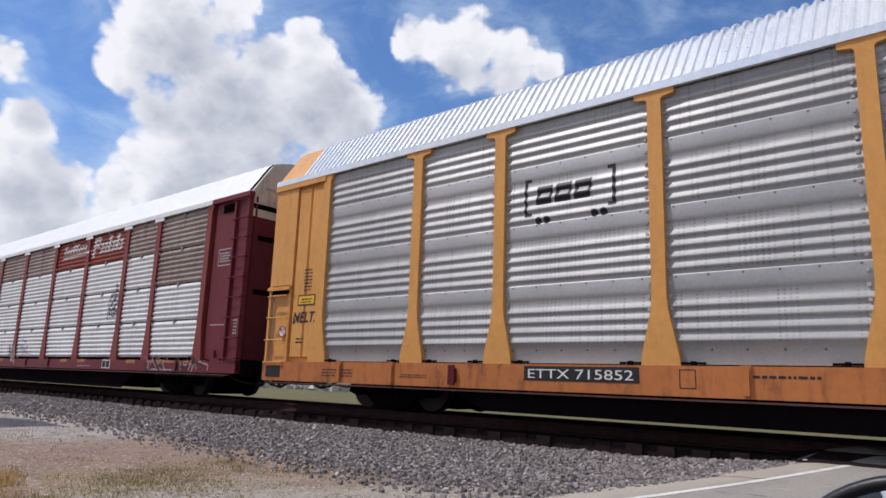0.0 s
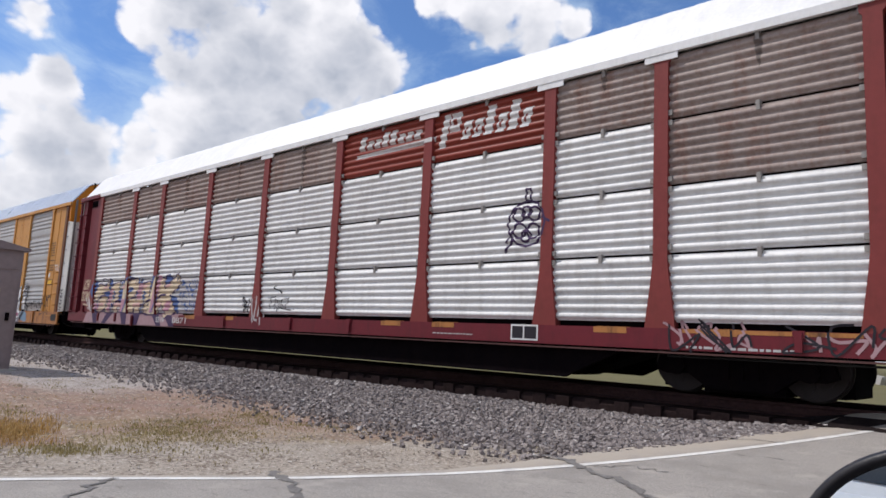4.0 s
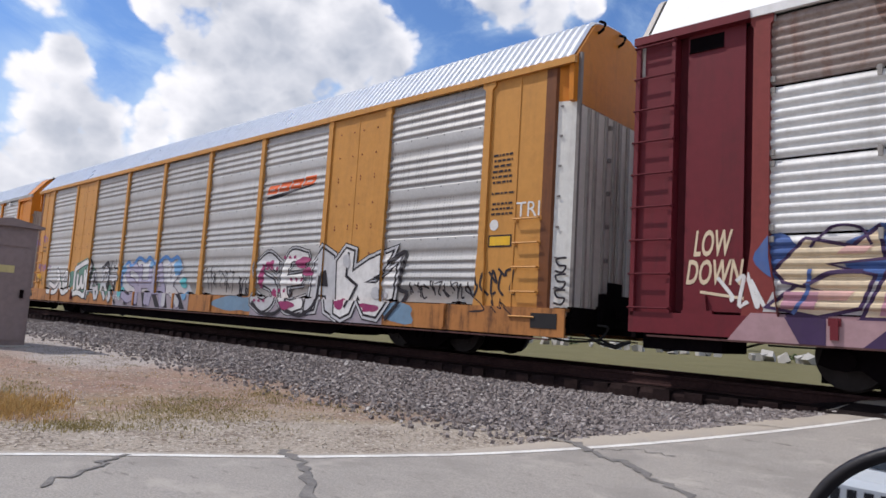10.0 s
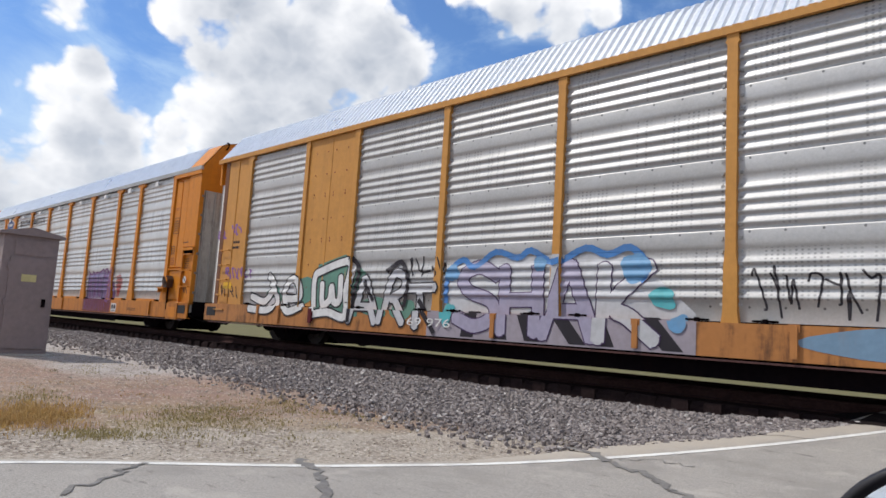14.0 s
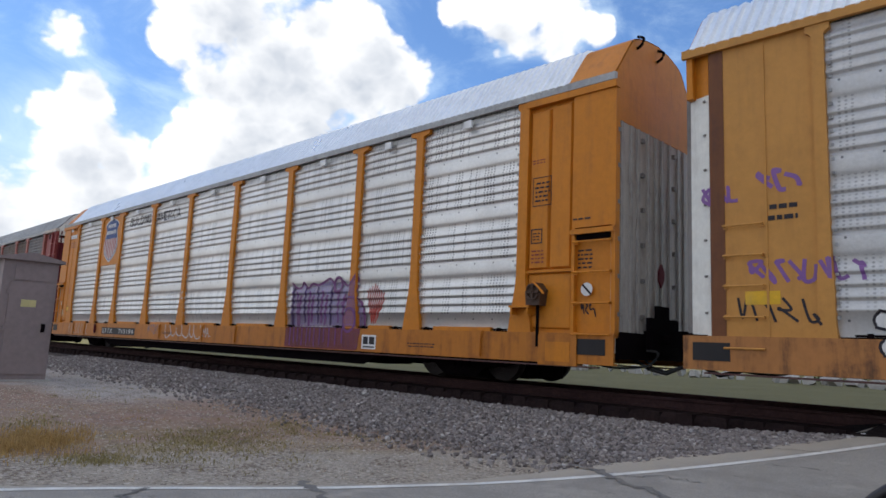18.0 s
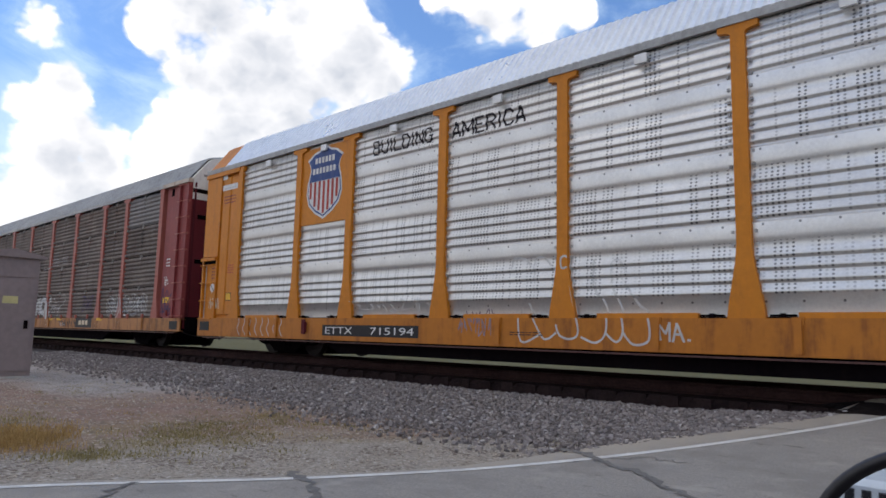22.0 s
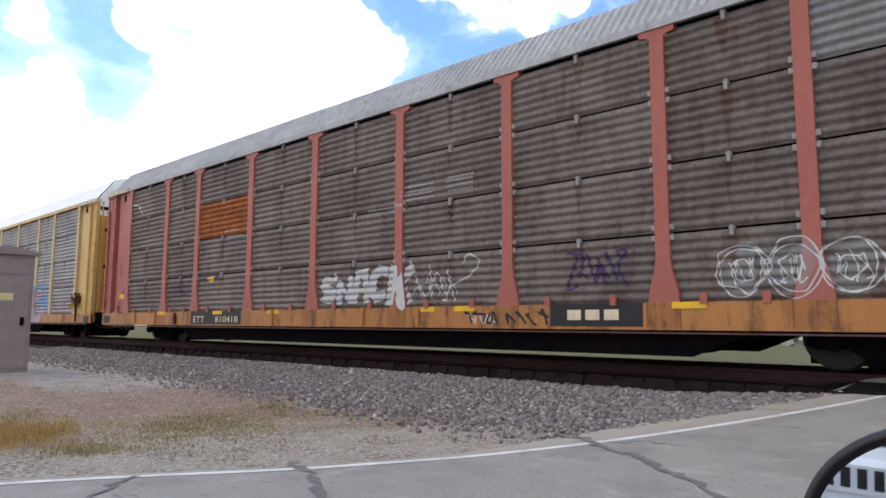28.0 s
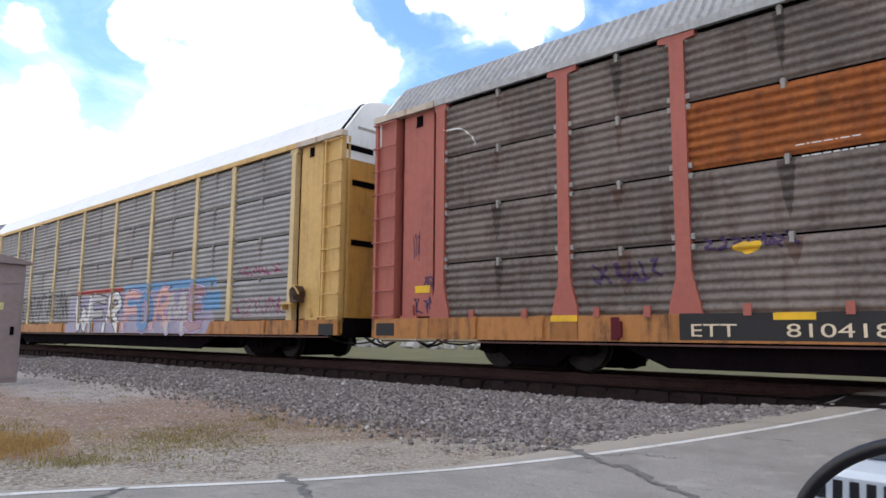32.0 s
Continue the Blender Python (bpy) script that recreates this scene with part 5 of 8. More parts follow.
GLYPHS = {
    "J": [[(0.05, 0.42), (0.5, 0.30), (0.78, 0.72), (0.62, 0.98)], [(0.72, 0.75), (0.92, 0.3), (0.7, 0.06), (0.1, 0.08)]],
    "e": [[(0.2, 0.42), (0.82, 0.46), (0.72, 0.9), (0.36, 0.96), (0.12, 0.5), (0.4, 0.06), (0.95, 0.2)]],
    "B": [[(0.1, 0.02), (0.3, 0.98), (0.8, 0.9), (0.75, 0.62), (0.3, 0.52)], [(0.3, 0.52), (0.86, 0.4), (0.7, 0.04), (0.1, 0.02)]],
    "U": [[(0.1, 1.0), (0.12, 0.3), (0.5, 0.0), (0.86, 0.3), (0.88, 1.0)]],
    "F": [[(0.12, 0.0), (0.14, 0.96), (0.92, 0.96)], [(0.14, 0.5), (0.74, 0.52)]],
    "O": [[(0.5, 0.98), (0.14, 0.7), (0.16, 0.25), (0.5, 0.0), (0.84, 0.28), (0.84, 0.72), (0.5, 0.98)]],
    "M": [[(0.08, 0.0), (0.14, 1.0), (0.5, 0.4), (0.84, 1.0), (0.94, 0.0)]],
    "I": [[(0.5, 0.0), (0.5, 0.62)], [(0.48, 0.92), (0.52, 1.0)]],
    "R": [[(0.1, 0.0), (0.4, 0.9), (0.75, 1.0), (0.9, 0.72), (0.42, 0.48)], [(0.5, 0.5), (0.95, 0.0)]],
    "Q": [[(0.08, 0.05), (0.04, 0.7), (0.25, 0.86), (0.97, 1.0), (0.92, 0.5), (0.94, 0.04), (0.5, 0.1), (0.08, 0.05)], [(0.26, 0.6), (0.3, 0.25), (0.48, 0.32), (0.52, 0.55), (0.6, 0.3), (0.74, 0.34), (0.74, 0.72)]],
    "S": [[(0.88, 0.86), (0.5, 1.0), (0.12, 0.82), (0.3, 0.58), (0.78, 0.42), (0.86, 0.14), (0.5, 0.0), (0.08, 0.12)]],
    "E": [[(0.86, 0.94), (0.36, 0.98), (0.12, 0.62), (0.16, 0.22), (0.45, 0.02), (0.9, 0.08)], [(0.2, 0.5), (0.74, 0.54)]],
    "A": [[(0.06, 0.0), (0.3, 0.62), (0.48, 1.0), (0.68, 0.6), (0.94, 0.0)], [(0.26, 0.34), (0.76, 0.34)]],
    "K": [[(0.12, 0.0), (0.16, 1.0)], [(0.86, 1.02), (0.3, 0.5), (0.6, 0.3), (0.98, 0.02)]],
    "H": [[(0.14, 0.0), (0.14, 1.0)], [(0.84, 0.0), (0.82, 1.0)], [(0.15, 0.5), (0.82, 0.52)]],
    "D": [[(0.16, 0.02), (0.16, 0.96), (0.6, 0.9), (0.86, 0.5), (0.6, 0.08), (0.16, 0.02)]],
    "C": [[(0.84, 0.84), (0.44, 0.98), (0.12, 0.55), (0.36, 0.05), (0.84, 0.12)]],
    "W": [[(0.06, 1.0), (0.28, 0.04), (0.5, 0.62), (0.72, 0.04), (0.94, 1.0)]],
    "T": [[(0.04, 0.94), (0.96, 0.96)], [(0.5, 0.94), (0.48, 0.0)]],
    "N": [[(0.12, 0.0), (0.14, 1.0), (0.82, 0.02), (0.86, 1.0)]],
}


def bubble(k, body, x, z, w_, h, stroke, fills, edge, halo=None, lift=0.006, thin=0.05, slots=None, heights=None):
    """Graffiti letters drawn with one broad round stroke: halo, outline and fill in layers."""
    r = random.Random(body + "b")
    step = w_ / len(body)
    for i, ch in enumerate(body):
        xx, zz, ww, hh = x + i * step, z + r.uniform(-0.05, 0.05), step * 1.06, h * r.uniform(0.94, 1.04)
        if slots:
            xx, ww = slots[i]
        if heights:
            zz, hh = heights[i]
        paths = [smooth([(xx + px * ww, zz + pz * hh) for px, pz in path], 6) for path in GLYPHS[ch]]
        for width, mat, up, name in ((stroke + 4.4 * thin, edge, 0.0, "graffiti_halo_edge"), (stroke + 3.4 * thin, halo, 0.003, "graffiti_halo"), (stroke + 2 * thin, edge, 0.006, "graffiti_outline"), (stroke, fills[i % len(fills)], 0.009, "graffiti_letter")):
            if halo is None and up < 0.006:
                continue
            polys = [q for path in paths for q in brush(path, width)] + [disc(px, pz, width / 2, 12) for path in paths for px, pz in path[::3] + [path[-1]]]
            decal(k, name, polys, mat, lift + up + 0.0014 * (i % 2))


SHARP = {
    "S": [(0.0, 0.58), (0.22, 0.98), (0.70, 0.86), (0.88, 1.08), (1.0, 0.74), (0.48, 0.66), (0.96, 0.50), (0.92, 0.12), (0.55, 0.0), (0.06, 0.10), (0.26, 0.36), (0.60, 0.30), (0.12, 0.44)],
    "N": [(0.05, 0.0), (0.0, 0.80), (0.25, 0.86), (0.66, 0.40), (0.70, 1.0), (1.0, 0.90), (0.98, 0.02), (0.74, 0.05), (0.36, 0.50), (0.40, 0.0)],
    "A": [(0.0, 0.0), (0.20, 0.95), (0.78, 1.05), (1.0, 0.0), (0.70, 0.0), (0.65, 0.30), (0.40, 0.30), (0.35, 0.0)],
    "B": [(0.0, 0.0), (0.10, 1.0), (0.72, 1.06), (0.96, 0.80), (0.74, 0.56), (1.0, 0.36), (0.80, 0.0)],
    "C": [(0.95, 0.70), (1.0, 0.95), (0.50, 1.05), (0.05, 0.80), (0.0, 0.25), (0.40, 0.0), (0.95, 0.10), (0.90, 0.35), (0.45, 0.30), (0.40, 0.65), (0.70, 0.75)],
    "K": [(0.0, 0.0), (0.05, 1.0), (0.40, 0.95), (0.45, 0.65), (0.85, 1.06), (1.0, 0.80), (0.70, 0.50), (1.0, 0.10), (0.76, -0.10), (0.40, 0.35), (0.35, 0.0)],
    "E": [(0.02, 0.02), (0.0, 0.78), (0.30, 1.0), (0.98, 0.94), (0.90, 0.70), (0.42, 0.72), (0.44, 0.60), (0.80, 0.56), (0.78, 0.40), (0.42, 0.38), (0.46, 0.26), (1.0, 0.22), (0.90, -0.04)],
}
HOLES = {"A": [(0.42, 0.46), (0.62, 0.46), (0.56, 0.76), (0.46, 0.74)], "B": [(0.34, 0.62), (0.58, 0.66), (0.60, 0.80), (0.36, 0.80)]}


def wide_of(poly, d):
    """A polygon with its edges moved out by d."""
    n, out = len(poly), []
    turn_ = sum(poly[i][0] * poly[(i + 1) % n][1] - poly[(i + 1) % n][0] * poly[i][1] for i in range(n))
    for i in range(n):
        p, q, t = (Vector(poly[(i + j) % n]) for j in (-1, 0, 1))
        a, b = (q - p).normalized(), (t - q).normalized()
        way_ = Vector((a.y + b.y, -a.x - b.x)) * (1 if turn_ > 0 else -1)
        way_ = way_.normalized() * d / max(0.45, way_.length / 2)
        out.append((q.x + way_.x, q.y + way_.y))
    return out


def sharp(k, body, slots, heights, fills, edge, thin=0.04, slant=0.0, lift=0.006, inner=None):
    """Angular graffiti letters: an outline, a fill and the small openings."""
    for i, ch in enumerate(body):
        (x, w_), (z, h) = slots[i], heights[i]
        spot_ = lambda p: (x + p[0] * w_ + slant * p[1] * h, z + p[1] * h)
        poly = [spot_(p) for p in SHARP[ch]]
        up = lift + 0.0014 * (i % 2)
        decal(k, "graffiti_outline", [wide_of(poly, thin)], edge, up)
        decal(k, "graffiti_letter", [poly], fills[i % len(fills)], up + 0.003)
        if ch in HOLES:
            decal(k, "graffiti_opening", [[spot_(p) for p in HOLES[ch]]], inner or edge, up + 0.006)


# first yellow car: emblem, number, labels
decal(0, "emblem_bracket", [rect(-6.58, 3.36, -6.52, 4.02), rect(-6.58, 3.96, -6.44, 4.02), rect(-6.58, 3.36, -6.44, 3.42), rect(-4.95, 3.36, -4.89, 4.02), rect(-5.03, 3.96, -4.89, 4.02), rect(-5.03, 3.36, -4.89, 3.42)], BLACK)
decal(0, "emblem_block", [rect(-6.36 + 0.36 * i, 3.55, -6.06 + 0.36 * i, 3.86, 0.05) for i in range(3)], BLACK)
decal(0, "emblem_cut", [rect(-6.27 + 0.36 * i, 3.66, -6.10 + 0.36 * i, 3.74, 0.02) for i in range(3)], FADED, 0.007)
decal(0, "emblem_dot", [disc(x, 3.27, 0.065) for x in (-6.30, -6.14, -5.26, -5.10)], BLACK)
decal(0, "number_board", [rect(-6.50, 0.63, -4.53, 0.86)], BOARD)
decal(0, "car_number", letters("ETTX 715852", -6.42, 0.67, 1.80, 0.145), WHITE, 0.008)
decal(0, "warning_label", [rect(-12.60, 2.12, -12.0, 2.36)], BLACK)
decal(0, "warning_label_face", [rect(-12.57, 2.15, -12.03, 2.33)], LABEL, 0.007)
decal(0, "label_writing", bars(-12.5, 2.18, -12.1, 2.31, 2, 4), BLACK, 0.010)
decal(0, "tag", letters("NELT.", -12.74, 1.74, 0.78, 0.24, 0.25, 0.02) + brush([(-12.7, 1.72), (-12.5, 1.95)], 0.03), BLACK)
decal(0, "stencil_writing", bars(-12.45, 2.45, -12.15, 2.98, 7, 2) + bars(-12.6, 1.3, -12.3, 1.45, 2, 5) + bars(-3.0, 0.74, -2.2, 0.82, 1, 3) + bars(-9.3, 0.62, -8.6, 0.70, 2, 8) + bars(-11.6, 0.6, -10.6, 0.78, 3, 9), BLACK)
decal(0, "round_sign", [disc(-13.1, 1.56, 0.13)], WHITE, 0.05)
decal(0, "round_sign_ring", brush([(-13.1 + 0.12 * math.cos(a * 0.5), 1.56 + 0.12 * math.sin(a * 0.5)) for a in range(14)], 0.025) + brush([(-13.19, 1.64), (-13.01, 1.48)], 0.025), RED, 0.053)
decal(0, "stencil_frame", hollow(-3.95, 0.58, -3.72, 0.84, 0.012), BLACK)

# maroon car: sign on the red boards, stencils, graffiti
decal(1, "sign_word", [rect(2.08 + 0.24 * i, 4.58, 2.25 + 0.24 * i, 4.76 if i not in (0, 3, 4) else 4.88, 0.05) for i in range(8)], WHITE)
decal(1, "sign_swash", [[(1.95, 4.40), (4.35, 4.44), (4.42, 4.53), (2.02, 4.48)]], WHITE)
decal(1, "sign_word", [rect(4.46, 4.26, 4.62, 4.92, 0.14), rect(4.72, 4.56, 4.98, 4.92, 0.07)] + [rect(5.04 + 0.275 * i, 4.36, 5.23 + 0.275 * i, (4.72 if i not in (2, 4) else 4.90), 0.09) for i in range(6)], WHITE)
decal(1, "sign_cut", [rect(4.80, 4.68, 4.90, 4.80, 0.03)] + [rect(5.12 + 0.275 * i, 4.46, 5.17 + 0.275 * i, 4.60, 0.02) for i in (0, 1, 3, 5)], SIGN_RED, 0.007)
decal(1, "tag", [q for x, z, r_ in ((6.63, 2.62, 0.40), (6.46, 2.78, 0.12), (6.78, 2.78, 0.12), (6.62, 2.82, 0.10), (6.48, 2.50, 0.13), (6.76, 2.48, 0.13), (6.62, 2.40, 0.10)) for q in brush([(x + r_ * math.cos(a * 0.5236), z + r_ * math.sin(a * 0.5236)) for a in range(13)], 0.042)]
      + brush([(6.60, 3.0), (6.60, 3.22), (6.70, 3.22), (6.70, 3.02)], 0.04) + brush([(6.36, 2.36), (6.18, 2.14)], 0.05) + brush([(6.2, 2.3), (6.34, 2.5)], 0.04) + brush([(6.98, 2.7), (7.12, 2.62)], 0.04), VIOLET)
decal(1, "tag", scrawl(-2.2, 1.0, -1.65, 1.42, 3, 0.035, 5) + [q for pts in ([(-0.95, 1.36), (-0.70, 1.40)], [(-0.82, 1.40), (-0.90, 1.10)], [(-0.72, 1.10), (-0.66, 1.34), (-0.56, 1.30), (-0.66, 1.20), (-0.54, 1.04)],
       [(-0.50, 1.32), (-0.52, 1.08)], [(-0.32, 1.34), (-0.44, 1.28), (-0.44, 1.12), (-0.32, 1.10), (-0.32, 1.20), (-0.38, 1.20)], [(-0.28, 1.34), (-0.10, 1.36), (-0.28, 1.10), (0.02, 1.08)], [(0.06, 1.10), (0.09, 1.11)]) for q in brush(pts, 0.022)] + scrawl(-0.75, 1.45, -0.45, 1.7, 1, 0.035, 7), BLACK)
decal(1, "tag", scrawl(-1.62, 0.7, -1.15, 1.45, 3, 0.05, 9), FADED)
decal(1, "sill_sign", [rect(6.43, 0.63, 6.98, 0.89)], WHITE)
decal(1, "sill_sign_face", [rect(6.46, 0.66, 6.68, 0.86), rect(6.71, 0.66, 6.95, 0.86)], BLACK, 0.007)
decal(1, "data_frame", hollow(12.30, 3.32, 12.94, 3.76) + bars(12.36, 3.42, 12.86, 3.70, 4, 12), FADED)
decal(1, "stencil_writing", bars(12.2, 1.78, 12.95, 1.85, 1, 13) + bars(13.3, 1.55, 13.55, 1.95, 5, 14) + bars(9.3, 0.62, 10.9, 0.70, 1, 15) + bars(4.6, 0.68, 5.6, 0.73, 1, 16), FADED)
decal(1, "reflector", [rect(x, 0.80, x + 0.55, 0.90) for x in (-10.6, -7.6, -4.9, -2.9, 3.2, 4.6, 8.0, 9.6)] + [rect(9.4, 0.83, 11.6, 0.885)], SILL_ORANGE)
decal(1, "sill_graffiti", scrawl(9.1, 0.6, 10.3, 1.0, 5, 0.035, 21) + scrawl(10.8, 0.58, 12.4, 0.9, 4, 0.04, 22), LILAC)
decal(1, "sill_graffiti", scrawl(9.2, 0.56, 10.4, 1.05, 3, 0.03, 31) + scrawl(10.7, 0.6, 12.3, 1.05, 3, 0.03, 32), BLACK, 0.008)
decal(1, "graffiti_ground", [[(-12.2, 0.55), (-5.6, 0.55), (-5.2, 0.93), (-11.9, 0.93)]], LILAC)
decal(1, "graffiti_ground", [[(-11.75, 0.95), (-4.5, 0.95), (-4.45, 1.95), (-6.4, 2.0), (-11.3, 1.92)]], FADED)
decal(1, "graffiti_patch", [blob(x, z, 0.36, 0.30, i) for i, (x, z) in enumerate([(-10.5, 1.7), (-9.6, 1.4), (-8.9, 1.8), (-8.2, 1.75), (-7.4, 1.3), (-7.0, 1.75), (-6.3, 1.75), (-5.9, 1.2), (-9.0, 1.1), (-11.5, 1.65)])], BLUE, 0.007)
decal(1, "graffiti_dot", [disc(x, z, r, 12) for x, z, r in [(-5.3, 1.82, 0.09), (-5.1, 1.68, 0.06), (-5.6, 1.65, 0.07), (-5.95, 1.05, 0.1), (-5.55, 1.03, 0.09), (-5.75, 1.25, 0.05), (-8.6, 1.85, 0.08), (-10.2, 1.85, 0.07), (-9.4, 1.9, 0.06)]], BLUE, 0.009)
sharp(1, "SABAK", [(-11.75, 1.15), (-10.60, 0.95), (-9.45, 1.15), (-8.40, 0.98), (-7.40, 1.70)], [(0.93, 0.98), (0.93, 0.94), (0.94, 1.0), (0.93, 0.92), (0.90, 1.12)], [CREAM, CREAM, CREAM, CREAM, CREAM], VIOLET, 0.045, 0.26, 0.010, BLUE)
for x, z, w_, h in ((-10.45, 0.95, 0.20, 0.75), (-9.32, 0.94, 0.26, 0.42), (-8.25, 1.35, 0.30, 0.50), (-7.18, 0.95, 0.24, 1.12), (-11.55, 1.0, 0.4, 0.22), (-6.35, 1.0, 0.35, 0.3)):
    decal(1, "graffiti_patch", [rect(x, z, x + w_, z + h, 0.26 * h)], ROSE, 0.0225)
for x, z in ((-11.25, 1.30), (-10.05, 1.12), (-8.95, 1.22), (-7.75, 1.14), (-6.90, 1.30)):
    decal(1, "graffiti_stroke", brush(smooth([(x, z), (x + 0.28, z + 0.16), (x + 0.62, z + 0.18)]), 0.06), VIOLET, 0.025)
    decal(1, "graffiti_stroke", brush([(x - 0.15, 0.95), (x + 0.02, 1.2), (x + 0.05, 1.5)], 0.05), BLUE, 0.025)
for x in (-10.95, -8.75, -6.35):
    decal(1, "graffiti_stroke", brush(smooth([(x - 0.25, 1.80), (x, 2.04), (x + 0.30, 2.02), (x + 0.42, 1.82)]), 0.035), VIOLET, 0.025)
decal(1, "graffiti_highlight", [rect(-11.3 + 1.4 * i, 1.12, -10.8 + 1.4 * i, 1.24, 0.1) for i in range(4)] + [rect(-10.9 + 1.5 * i, 1.7, -10.6 + 1.5 * i, 1.8, 0.1) for i in range(4)], PEACH, 0.022)
decal(1, "graffiti_drip", [[(x, 0.93), (x + 0.5, 0.93), (x + 0.2 + dx, 0.56), (x - 0.1 + dx, 0.56)] for x, dx in [(-11.5, 0.3), (-10.2, -0.3), (-9.2, 0.3), (-8.2, 0.1), (-7.0, 0.5), (-6.2, 0.5)]], VIOLET, 0.008)
decal(1, "tag", letters("LOW", -12.72, 1.70, 0.55, 0.38, 0.25, 0.022) + letters("DOWN", -12.82, 1.30, 0.80, 0.36, 0.25, 0.022) + brush([(-12.6, 1.2), (-12.0, 1.12)], 0.04), CREAM)
decal(1, "tag", scrawl(-12.4, 0.95, -11.75, 1.5, 3, 0.05, 41), WHITE, 0.008)
decal(1, "tag", scrawl(-5.5, 1.35, -4.6, 1.62, 6, 0.028, 42) + scrawl(-5.35, 1.02, -4.45, 1.3, 6, 0.028, 43) + brush(smooth([(-4.95, 1.85), (-4.9, 1.66), (-4.7, 1.6), (-4.55, 1.68), (-4.5, 1.88)]), 0.05) + brush([(-4.78, 1.9), (-4.78, 1.75)], 0.035) + brush([(-4.66, 1.92), (-4.66, 1.76)], 0.035), BLUE)
decal(1, "car_number", letters("SSW", -6.62, 0.66, 0.55, 0.16) + letters("0871", -5.60, 0.66, 0.80, 0.16), WHITE, 0.016)

# yellow car with bubble letters
decal(2, "logo_block", [rect(4.48 + 0.52 * i, 3.52 + 0.03 * i, 4.92 + 0.52 * i, 3.74 + 0.03 * i, 0.12) for i in range(4)], ORANGE)
decal(2, "logo_cut", [rect(4.62 + 0.52 * i, 3.60 + 0.03 * i, 4.84 + 0.52 * i, 3.64 + 0.03 * i, 0.02) for i in range(4)], FADED, 0.007)
decal(2, "logo_swash", [[(4.40, 3.36), (5.0, 3.40), (6.6, 3.62), (6.62, 3.64), (5.0, 3.50), (4.50, 3.44)]], BLACK)
decal(2, "sill_paint", [blob(3.4, 0.69, 0.95, 0.21, 3, 0.18), blob(4.2, 0.70, 0.5, 0.20, 4, 0.2), blob(9.75, 0.68, 0.5, 0.20, 5)], STEEL_BLUE)
decal(2, "sill_paint", [rect(4.3, 0.42, 9.3, 0.914), rect(-4.4, 0.42, 1.0, 0.914)], SILL_LILAC, 0.006)
bubble(2, "SE", 4.30, 0.66, 2.3, 1.2, 0.25, [PALE, WHITE], BLACK, PALE, 0.008, 0.045, [(4.34, 1.0), (5.46, 1.08)], [(0.68, 1.18), (0.68, 1.24)])
TALL_A = [(6.62, 0.62), (6.80, 1.70), (7.12, 2.04), (7.52, 1.86), (7.72, 1.30), (7.98, 0.66), (7.78, 0.52), (7.42, 0.66), (7.34, 0.98), (7.08, 1.00), (6.98, 0.66)]
TALL_K = [(7.74, 0.60), (7.66, 1.74), (7.95, 2.02), (8.22, 1.95), (8.20, 1.50), (8.75, 1.76), (9.40, 1.92), (9.12, 1.45), (8.62, 1.28), (9.05, 1.26), (9.56, 1.62), (9.48, 1.0), (9.12, 0.58), (8.75, 0.62), (8.45, 1.0), (8.25, 0.62), (7.98, 0.52)]
for i, (poly, fill) in enumerate(((TALL_A, PALE), (TALL_K, WHITE))):
    for grow, mat, up in ((0.13, BLACK, 0.012), (0.105, PALE, 0.014), (0.05, BLACK, 0.016)):
        decal(2, "graffiti_outline", [wide_of(poly, grow)], mat, up + 0.006 * i)
    decal(2, "graffiti_letter", [poly], fill, 0.019 + 0.006 * i)
decal(2, "graffiti_opening", [[(7.08, 1.20), (7.40, 1.18), (7.28, 1.56), (7.14, 1.52)]], BLACK, 0.030)
decal(2, "graffiti_shadow", brush([(8.05, 1.92), (8.02, 1.42), (8.40, 1.22), (8.10, 0.75)], 0.07), BLACK, 0.034)
decal(2, "graffiti_patch", [blob(9.1, 1.05, 0.22, 0.12, 9), blob(8.0, 1.75, 0.12, 0.16, 12)], PALE, 0.036)
decal(2, "graffiti_splash", [blob(x, z, rx, rz, i, 0.4) for i, (x, z, rx, rz) in enumerate([(4.6, 1.4, 0.14, 0.24), (4.95, 1.72, 0.16, 0.10), (6.3, 1.75, 0.26, 0.13), (6.55, 1.52, 0.16, 0.12), (5.9, 0.72, 0.25, 0.12), (5.2, 1.0, 0.12, 0.08), (7.9, 0.8, 0.2, 0.1), (8.9, 0.75, 0.25, 0.1)] + [(4.5 + 0.35 * (j % 5) + 0.21 * (j // 5), 0.8 + 0.27 * ((j * 3) % 5), 0.05, 0.045) for j in range(15)])], MAGENTA, 0.026)
decal(2, "graffiti_shadow", brush(smooth([(4.4, 0.75), (4.8, 0.52), (5.4, 0.5), (5.8, 0.75), (5.9, 1.1)]), 0.09) + brush(smooth([(5.9, 0.6), (6.5, 0.5), (7.0, 0.8), (7.1, 1.4)]), 0.09) + brush(smooth([(9.3, 1.7), (9.8, 1.9), (9.65, 1.2), (9.9, 1.05), (9.4, 0.55)]), 0.08), BLACK, 0.022)
decal(2, "graffiti_ground", [[(-3.95, 0.45), (0.75, 0.45), (0.95, 1.0), (0.1, 1.75), (-0.4, 1.95), (-3.5, 1.9), (-4.0, 1.6)]], PALE, 0.004)
bubble(2, "SHAK", -3.7, 0.62, 4.0, 1.12, 0.24, [GREY_MAUVE, GREY_MAUVE, GREY_MAUVE, PALE], VIOLET, None, 0.008, 0.022)
